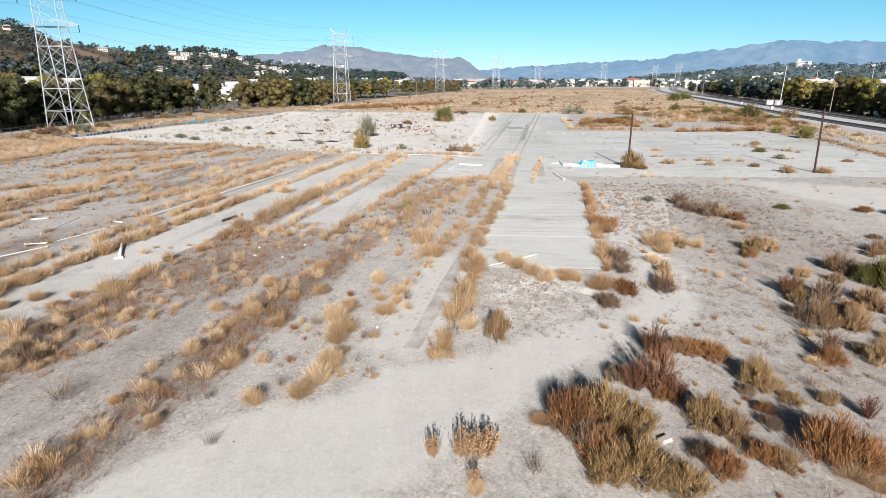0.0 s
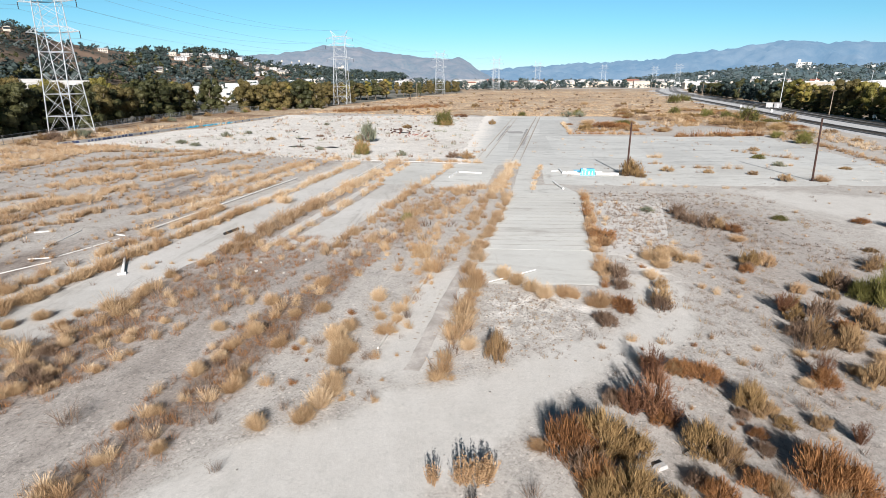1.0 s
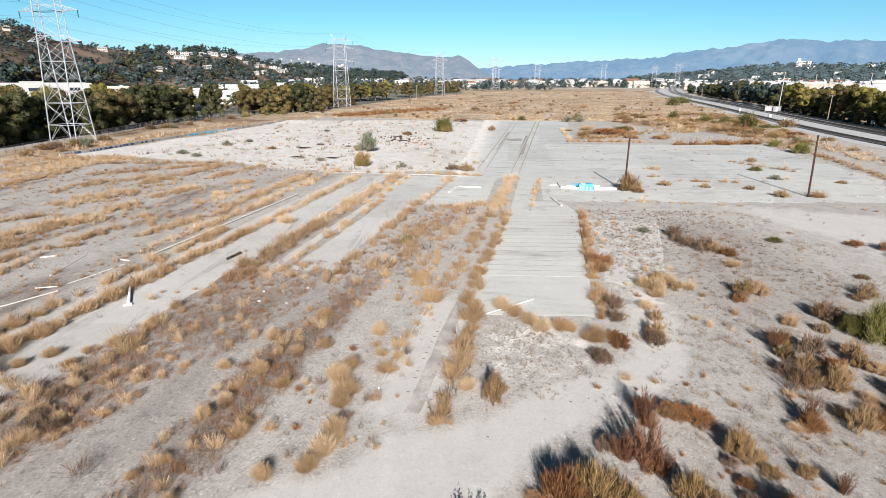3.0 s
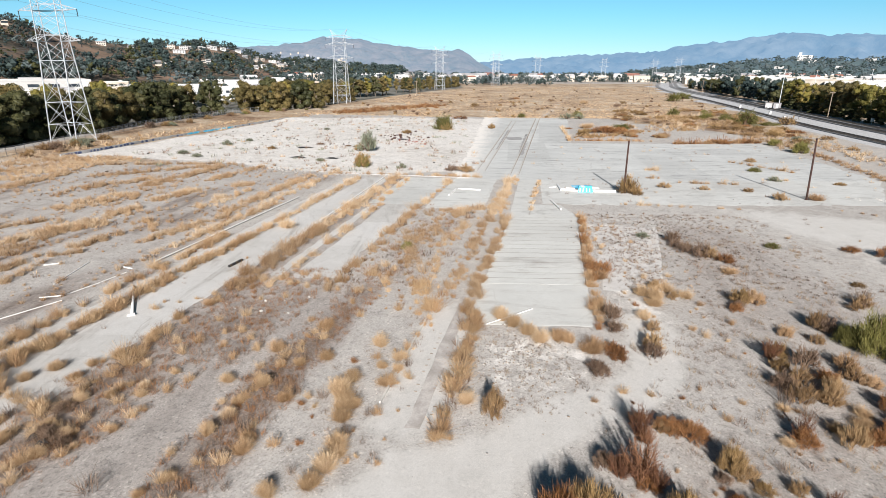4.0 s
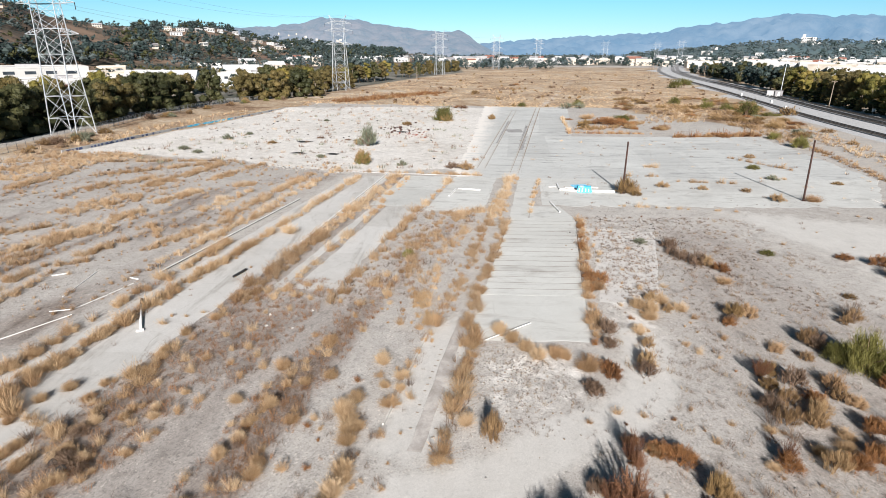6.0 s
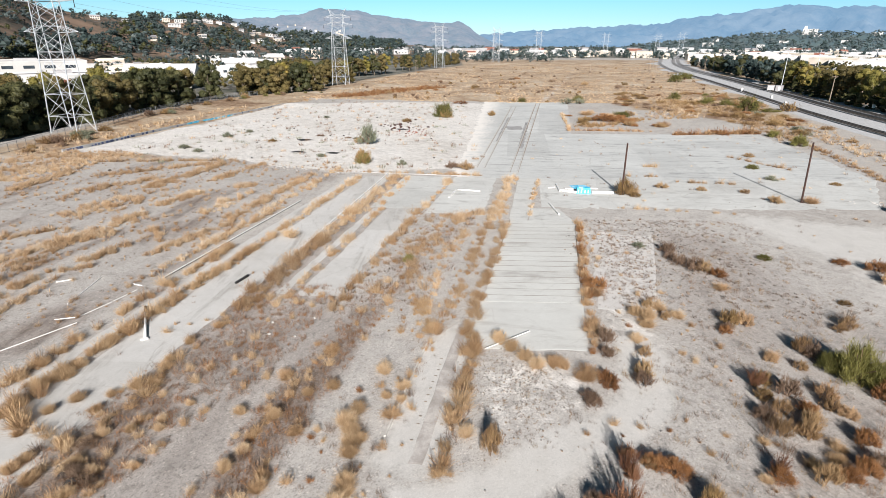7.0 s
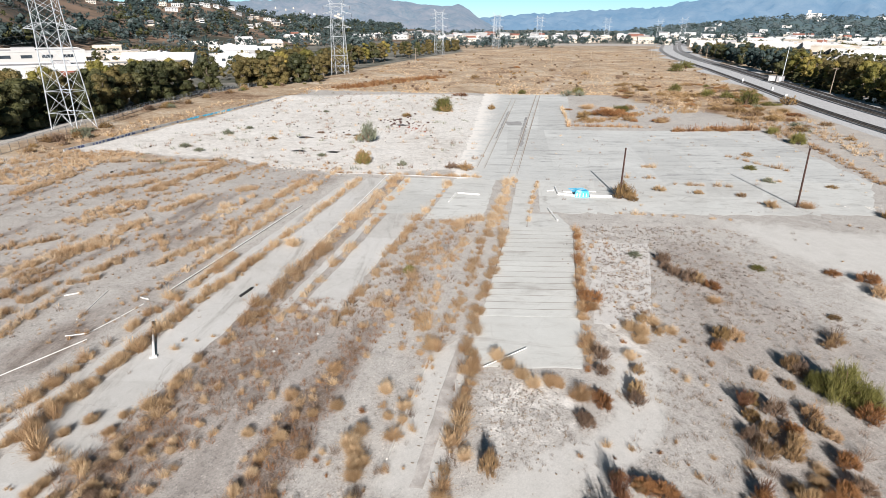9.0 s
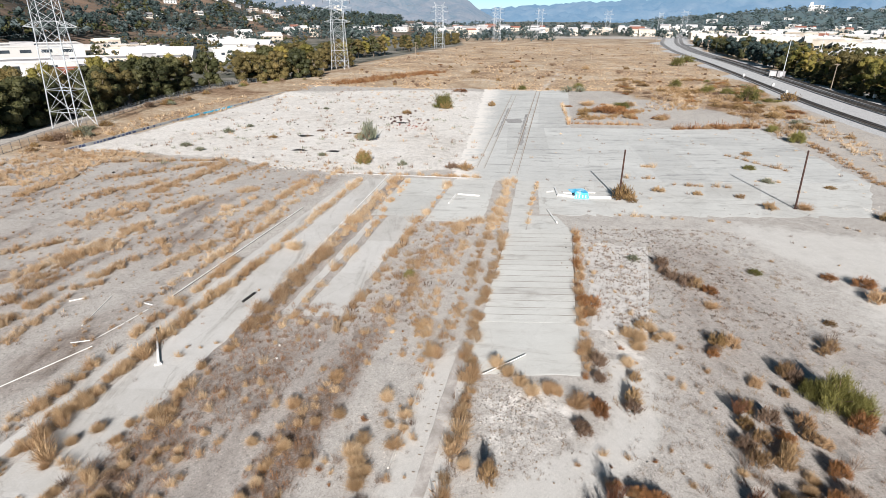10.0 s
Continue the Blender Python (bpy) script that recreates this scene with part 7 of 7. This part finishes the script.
FIELD_ROWS += [
    (-52.6, 57.5, -50.3, 64.1, 1.2, 2.8), (-50.3, 64.1, -44.8, 70.2, 1.6, 4.0), (-55.6, 76.2, -51.6, 87.3, 2.2, 4.4), (-52.6, 90.4, -46.5, 113.8, 1.5, 4.2), (-45.5, 82.6, -42.0, 91.2, 1.0, 4.4),
    (-36.8, 94.3, -34.4, 98.0, 1.0, 3.6), (-43.6, 98.7, -38.3, 114.6, 1.0, 3.0), (-61.4, 90.3, -53.7, 100.9, 1.5, 2.4), (-65.9, 100.6, -46.3, 116.8, 1.8, 2.6), (-45.6, 48.1, -45.1, 54.7, 0.9, 2.8),
]
FIELD_ROWS += [
    (-43.0, 44.6, -42.2, 51.8, 0.8, 1.8), (-44.4, 56.1, -40.6, 58.1, 0.8, 2.4), (-58.6, 65.5, -53.0, 70.8, 1.0, 1.8), (-37.1, 78.7, -33.4, 91.9, 1.4, 1.5), (-80.5, 94.9, -71.1, 121.6, 3.6, 4.6),
    (-87.0, 97.0, -74.0, 124.0, 4.0, 4.8), (-74.0, 89.0, -72.0, 107.5, 1.6, 4.0), (-96.0, 100.0, -82.0, 124.0, 4.5, 4.6), (-64.0, 84.0, -58.0, 96.0, 2.6, 0.9), (-50.0, 78.0, -47.0, 98.0, 2.2, 0.8),
]


def left_field():
    """Tufts along the broken rows, one joined mesh for each row, and a few strewn between them."""
    tm = COARSE + WEED_FAR
    for i, (x0, y0, x1, y1, w, per) in enumerate(FIELD_ROWS):
        x, y = strip_points(x0, y0, x1, y1, w * 1.7, per * 2.3, 1.8, 0.6, 3.0 * i, False)
        pick = np.where(rng.uniform(0, 1, len(x)) < 0.86, rng.integers(0, 6, len(x)), rng.integers(6, 10, len(x)))
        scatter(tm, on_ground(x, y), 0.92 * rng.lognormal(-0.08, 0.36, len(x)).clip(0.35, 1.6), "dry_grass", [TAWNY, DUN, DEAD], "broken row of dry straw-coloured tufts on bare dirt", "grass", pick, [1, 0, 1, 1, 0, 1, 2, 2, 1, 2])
    n = 2600
    p, y = rng.uniform(-92, -43, n), rng.uniform(44, 118, n)
    x = p + SKEW * y
    k = row_noise(x, y) + rng.uniform(-0.5, 0.5, n)
    ok = (k > 0.0) & (y > np.interp(p, (-92, -60, -46), (80, 46, 36)))
    x, y = x[ok], y[ok]
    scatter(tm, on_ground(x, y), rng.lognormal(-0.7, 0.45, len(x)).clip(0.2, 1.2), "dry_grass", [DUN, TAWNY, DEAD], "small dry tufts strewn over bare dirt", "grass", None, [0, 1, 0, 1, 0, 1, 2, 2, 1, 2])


left_field()
grass_strip(-80, 112, -45, 118, 3.0, 5.0, 0.9, skew=False, weeds=0.4, label="dry grass and weeds along the sand", keep=0.4)
for _a, _b, _c, _d in ((37.8, 110, 44, 109.5), (46, 105, 57, 103.2), (63, 108, 70, 107), (45, 119, 50, 119), (69, 131, 76, 116), (39.5, 169, 46, 214)):
    grass_strip(_a, _b, _c, _d, 0.4, 1.8, 1.1, skew=False, label=JOINT, keep=0.7)
grass_strip(24, 87.6, 48, 83.4, 0.4, 1.0, 0.8, skew=False, label=JOINT, keep=0.6)
grass_strip(62, 84, 72, 74, 0.4, 1.4, 0.8, skew=False, weeds=0.5, label=JOINT, keep=0.6)
grass_strip(69, 163.5, 97, 167, 1.0, 4.0, 1.5, mats=(TAWNY, RUSSET), skew=False, label="row of russet dry grass at the end of the yard", keep=0.8)
grass_strip(46, 178, 74, 200, 7, 6.0, 1.2, mats=(TAN, TAWNY), weeds=0.2, skew=False, label="patch of russet dry grass and scrub", keep=0.5)
grass_strip(-48, 262, -4, 330, 9, 12.0, 1.5, mats=(RUSSET, TAWNY), skew=False, label="band of low russet growth at the edge of the field", keep=0.6)
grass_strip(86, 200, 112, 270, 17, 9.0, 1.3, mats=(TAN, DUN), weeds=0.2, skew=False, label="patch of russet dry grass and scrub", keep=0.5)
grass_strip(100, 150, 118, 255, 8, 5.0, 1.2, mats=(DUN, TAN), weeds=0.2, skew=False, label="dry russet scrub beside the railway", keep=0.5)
grass_strip(40, 172, 66, 170, 1.0, 3.0, 1.4, mats=(TAWNY, RUSSET), skew=False, label="row of russet dry grass at the end of the yard", keep=0.8)
grass_strip(89, 104, 99, 146, 2.4, 4.0, 1.1, mats=(TAWNY, STRAW), weeds=0.4, skew=False, label="dry grass and weeds beside the yard", keep=0.5)
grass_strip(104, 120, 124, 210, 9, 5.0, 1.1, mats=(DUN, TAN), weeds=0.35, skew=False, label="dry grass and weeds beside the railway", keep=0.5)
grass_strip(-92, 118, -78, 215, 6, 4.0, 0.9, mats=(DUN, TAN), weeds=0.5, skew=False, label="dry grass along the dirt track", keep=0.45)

grass_strip(-86, 140, -58, 250, 5, 3.0, 1.0, mats=(TAN, DUN), weeds=0.3, skew=False, label="russet dry grass between the fence and the low wall", keep=0.5)


def near_weeds():
    """Dead weeds and grass in the broad rows nearest to the first view."""
    for a, b, y0, y1, n, lab in ((-31.8, -21.2, 16, 54, 4600, "broad belt of dead brown weeds and litter"), (-20.2, -15.8, 13, 56, 2100, "belt of dead brown weeds on gravel"), (-21, -11, 50, 84, 1500, "patch of dead brown weeds on gravel")):
        p, y = rng.uniform(a, b, n), rng.uniform(y0, y1, n)
        x = p + SKEW * y
        edge = np.minimum(p - a, b - p) / (b - a) * 1.6
        ok = (row_noise(x, y) + edge + rng.uniform(-0.6, 0.6, n) > 0.2) & ((p > -21.2) | (p < belt_edge(y) + rng.normal(0, 0.4, n)))
        ok &= rng.uniform(0, 1, n) < np.interp(y, (34, 48), (1.0, 0.6))
        x, y = x[ok], y[ok]
        tm = WEED + FINE[:2]
        pick = np.where(rng.uniform(0, 1, len(x)) < 0.965, rng.integers(0, 4, len(x)), rng.integers(4, 6, len(x)))
        sc = np.where(pick < 4, 0.2 + 0.8 * rng.uniform(0, 1, len(x)) ** 2.0, rng.uniform(0.6, 1.2, len(x)))
        scatter(tm, on_ground(x, y), sc, "dead_weeds", [DEAD, TAWNY, STRAW, RUSSET], lab, "weeds", pick, [0, 3, 3, 0, 2, 1])


near_weeds()


def field_grass():
    """The far end of the lot: low tawny growth in drifts."""
    n = 26000
    y = 254 + 430 * rng.uniform(0, 1, n) ** 1.6
    lo, hi = np.interp(y, (250, 300, 420, 700), (-70, -52, -40, 60)), track_x(y) - 12
    x = lo + (hi - lo) * rng.uniform(0, 1, n)
    k = vnoise(x, y, 26, 17.0) + 0.6 * vnoise(x, y, 9, 2.0) + rng.uniform(-0.4, 0.4, n)
    ok = k > -0.15
    x, y = x[ok], y[ok]
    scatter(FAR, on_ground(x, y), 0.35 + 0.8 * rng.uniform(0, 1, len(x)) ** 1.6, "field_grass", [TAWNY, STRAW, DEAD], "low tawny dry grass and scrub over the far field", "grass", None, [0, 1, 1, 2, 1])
    n = 240
    y = 256 + 330 * rng.uniform(0, 1, n) ** 1.3
    lo, hi = np.interp(y, (250, 300, 420, 700), (-66, -50, -38, 60)), track_x(y) - 12
    x = lo + (hi - lo) * rng.uniform(0, 1, n)
    scatter([brush(60, 1, 0.6, 0.3, 0.12, 950 + i) for i in range(4)], on_ground(x, y), 0.8 + 1.9 * rng.uniform(0, 1, n) ** 2, "field_scrub", [OLIVE, DEAD, TAN], "low dark scrub dotted over the far field", "scrub", None, [0, 1, 2, 1])


def dirt_weeds():
    """Tiny dry weeds dotted over the bare dirt and the sand."""
    n = 7000
    x, y = rng.uniform(13, 62, n), rng.uniform(14, 80, n)
    ok = (x > 12 + 0.16 * (y - 20)) & (vnoise(x, y, 6, 8.0) + rng.uniform(-0.5, 0.5, n) > -0.05) & ~((y > 44) & (x > 46))
    x, y = x[ok], y[ok]
    scatter(WEED, on_ground(x, y), (0.22 + 0.8 * rng.uniform(0, 1, len(x)) ** 3), "small_weeds", [DEAD, OLIVE, TAWNY], "small dry weeds dotted over the dirt", "weeds", None, [0, 0, 1, 0])
    n = 700
    x, y = rng.uniform(-80, 10, n), rng.uniform(112, 244, n)
    ok = x > np.interp(y, (112, 244), (-78, -56))
    x, y = x[ok], y[ok]
    scatter(WEED_FAR, on_ground(x, y), rng.uniform(0.5, 2.3, len(x)), "sand_weeds", [DEAD, SAGE, TAWNY], "sparse dead weeds dotted over pale sand", "weeds", None, [0, 1, 0, 2])
    n = 340
    x, y = rng.normal(5.6, 2.4, n), rng.uniform(29, 41.0, n)
    scatter(WEED, on_ground(x, y), 0.1 + 0.5 * rng.uniform(0, 1, n) ** 2, "small_weeds", [DEAD, OLIVE], "small dry weeds dotted over gravel", "weeds", None, [0, 0, 1, 0])
    n = 420
    y = rng.uniform(51, 72, n)
    x = np.interp(y, (51, 72), (16.5, 21)) + rng.uniform(0, 1, n) ** 0.7 * np.interp(y, (51, 72), (5.6, 8.6))
    scatter(WEED, on_ground(x, y), 0.15 + 0.6 * rng.uniform(0, 1, n) ** 2.5, "small_weeds", [DEAD, TAWNY], "small dark dead weeds on a gritty slab", "weeds", None, [0, 0, 0, 1])
    n = 700
    x, y = rng.uniform(21, 40, n), rng.uniform(48, 80, n)
    scatter(WEED_FAR, on_ground(x, y), rng.uniform(0.2, 0.7, n), "small_weeds", [DEAD, TAWNY], "small dry weeds dotted over gravel", "weeds", None, [0, 0, 1, 0])
    n = 260
    x, y = rng.uniform(20, 92, n), rng.uniform(86, 160, n)
    scatter(WEED_FAR, on_ground(x, y, 0.05), rng.uniform(0.4, 1.3, n) * (rng.uniform(0, 1, n) > 0.5), "yard_weeds", [DEAD, STRAW], "small dry weeds in the cracks of the yard", "weeds", None, [0, 1, 0, 1])



def loose_tufts():
    """Single small tufts of grass and dead weeds strewn over the gravel."""
    for x0, x1, y0, y1, n, skew, lab in ((-16.0, -8.5, 24, 52, 90, True, "loose small tufts of dry grass on gravel"), (17.5, 24.5, 37, 78, 60, False, "loose small tufts of dry grass beside the deck"),
                                         (24, 60, 30, 82, 34, False, "loose small tufts of dry grass on bare dirt"), (-43, -31, 17, 60, 60, True, "small tufts of dry grass on slab edges"), (9, 24, 15, 33, 60, False, "small dead weeds on bare dirt")):
        x, y = rng.uniform(x0, x1, n), rng.uniform(y0, y1, n)
        if skew:
            x = x + SKEW * y
        pick = np.where(rng.uniform(0, 1, n) < 0.55, rng.integers(0, 6, n), rng.integers(6, 10, n))
        sc = 0.35 + 0.75 * rng.uniform(0, 1, n) ** 2
        scatter(FINE[:6] + WEED, on_ground(x, y), sc, "dry_grass", [STRAW, TAWNY, DEAD, RUSSET], lab, "grass", pick, [0, 1, 0, 1, 3, 1, 2, 2, 3, 2])


field_grass()
dirt_weeds()
loose_tufts()

# ---- old track bed in the lot ----
STAIN = concrete_material("stained_concrete", (0.21, 0.205, 0.195), (0.36, 0.35, 0.335), (0.15, 0.145, 0.14), 0.5)
_t = tagged(empty("old_track_bed", 0, 0, 0), "strip of dark old asphalt with rusty tie plates", "track bed", kind="structure")
part("asphalt_strip", slab_panel([site(-7.9, 27.5), site(-6.9, 27.5), site(-6.9, 46.0), site(-7.9, 46.0)], 0.03, (0.15, 0.15, 0.4, 0.4), ASPHALT, 5.0, 0.002), _t)
_plate = mesh_np("tie_plate", *box_data(0.22, 0.07, 0.02), TIMBER)
for _y in np.arange(28.0, 43.0, 0.85):
    for _p in (-8.25, -6.55):
        if rng.uniform() < 0.45:
            continue
        _x, _yy = site(_p + float(rng.uniform(-0.04, 0.04)), float(_y))
        part("tie_plate", _plate, _t).matrix_world = pose(_x, _yy, float(gz(_x, _yy)) + 0.005, 0, 0, float(rng.uniform(-20, 20)))
for _p in (-9.0, -7.3):
    _a, _b = site(_p, 112), site(_p - 0.5, 262)
    part("rail", mesh_np("rail", *bars_data([((_a[0], _a[1], float(gz(*_a)) - 0.045), (_b[0], _b[1], float(gz(*_b)) - 0.045), 0.16)], 0.16), STONE), _t, "worn rail sunk in the yard")
    part("groove", mesh_np("groove", *bars_data([((_a[0] + 0.26, _a[1], float(gz(*_a)) - 0.06), (_b[0] + 0.26, _b[1], float(gz(*_b)) - 0.06), 0.14)], 0.14), TIMBER), _t, "dark flange groove beside the rail")
for _p, _q in ((-16.6, -19.4), (-14.9, -17.6)):
    _a, _b = site(_p, 116), site(_q, 240)
    part("rail", mesh_np("rail", *bars_data([((_a[0], _a[1], float(gz(*_a)) - 0.045), (_b[0], _b[1], float(gz(*_b)) - 0.045), 0.16)], 0.16), STONE), _t, "pale worn rail groove in the yard")
    part("groove", mesh_np("groove", *bars_data([((_a[0] + 0.3, _a[1], float(gz(*_a)) - 0.075), (_b[0] + 0.3, _b[1], float(gz(*_b)) - 0.075), 0.17)], 0.17), TIMBER), _t, "dark flange groove beside the rail")
for _a, _b, _y0, _y1 in ((-16.4, -15.2, 150, 203), (-15.0, -9.8, 172, 180), (-9.4, -7.6, 140, 190)):
    part("asphalt_strip", slab_panel([site(_a, _y0), site(_b, _y0), site(_b - 1.2, _y1), site(_a - 1.2, _y1)], 0.03, (0.9, 0.9, 2.5, 2.5), STAIN, _y0 * 0.1, 0.008), _t, "dark worn patch in the yard")

# ---- slabs ----
paving("pavement_1", "long strip of weathered grey concrete slabs", (-37.2, -31.0), (-36.9, -32.0), 16, 106, 1, 8, CONCRETE, (0.5, 0.9, 0.3, 0.3))
paving("pavement_2", "narrow strip of weathered concrete between grass rows", (-39.9, -38.8), (-40.2, -38.9), 24, 106, 1, 8, CONCRETE, (0.4, 0.4, 0.4, 0.4))
paving("pavement_3", "strip of pale weathered concrete slabs", (-26.2, -21.7), (-26.2, -21.6), 51.5, 84.3, 1, 3, CONCRETE, (0.3, 0.5, 0.6, 0.1))
paving("pavement_4", "narrow strip of weathered concrete between grass rows", (-28.6, -27.4), (-28.6, -27.4), 52, 84, 1, 4, CONCRETE, (0.4, 0.4, 0.4, 0.4))
paving("pavement_5", "pale concrete slabs crossed by grass joints", (-29.2, -20.6), (-29.4, -20.2), 84.6, 107, 1, 2, YARD, (0.3, 0.3, 0.1, 0.3))
paving("pavement_6", "pale concrete slabs crossed by grass joints", (-19.6, -10.4), (-19.4, -11.0), 82, 107, 1, 2, YARD, (0.3, 0.8, 0.8, 0.3))
paving("pavement_7", "bare stretch of pale concrete deck", (-6.6, 4.35), (-6.35, 4.2), 41.5, 51.0, 1, 1, PLANK, (0.2, 0.15, 0.9, 0.02), lift=0.005)
paving("pavement_8", "deck of long concrete planks with dark joints", (-6.35, 4.2), (-5.9, 4.1), 51.1, 79.3, 1, 17, PLANK, (0.1, 0.1, 0.02, 0.02), 0.075, "plank", 0.005)
_s = tagged(empty("joint_filler", 0, 0, 0), "dark dirt filling the joints of the deck", "pavement", kind="structure")
part("filler", slab_panel([site(-6.25, 51.2), site(4.15, 51.2), site(4.05, 79.2), site(-5.85, 79.2)], 0.03, (0.02, 0.02, 0.02, 0.02), BARK, 1.0, 0.001), _s)
paving("pavement_9", "narrow lane of pale concrete", (-6.0, -3.2), (-6.6, -3.0), 79.4, 107, 1, 3, YARD, (0.3, 0.2, 0.02, 0.02))
paving("pavement_13", "pale stained concrete apron beyond the deck planks", (-2.9, 4.1), (-2.9, 1.6), 79.4, 85.9, 1, 1, YARD, (0.2, 0.5, 0.02, 0.3))
paving("pavement_14", "eroded pale slab strewn with grit beside the deck", (16.0, 22.0), (20.9, 30.2), 49.6, 73.2, 1, 1, GRITTY, (0.6, 0.03, 1.6, 1.2), skew=False)
paving("pavement_10", "wide pale concrete yard with stains and cracks", (16.5, 73), (19.5, 88), 86, 106.9, 6, 2, YARD, (0.2, 1.2, 2.8, 0.02), skew=False)
paving("pavement_11", "wide pale concrete yard with stains and cracks", (2.0, 88), (9.0, 96), 107, 165, 8, 5, ROAD, (1.6, 1.2, 0.02, 0.8), skew=False)
paving("pavement_12", "old concrete road with sunken rails", (9.0, 39), (19, 58), 165.03, 258, 3, 7, ROAD, (2.0, 0.8, 0.02, 2.5), skew=False)
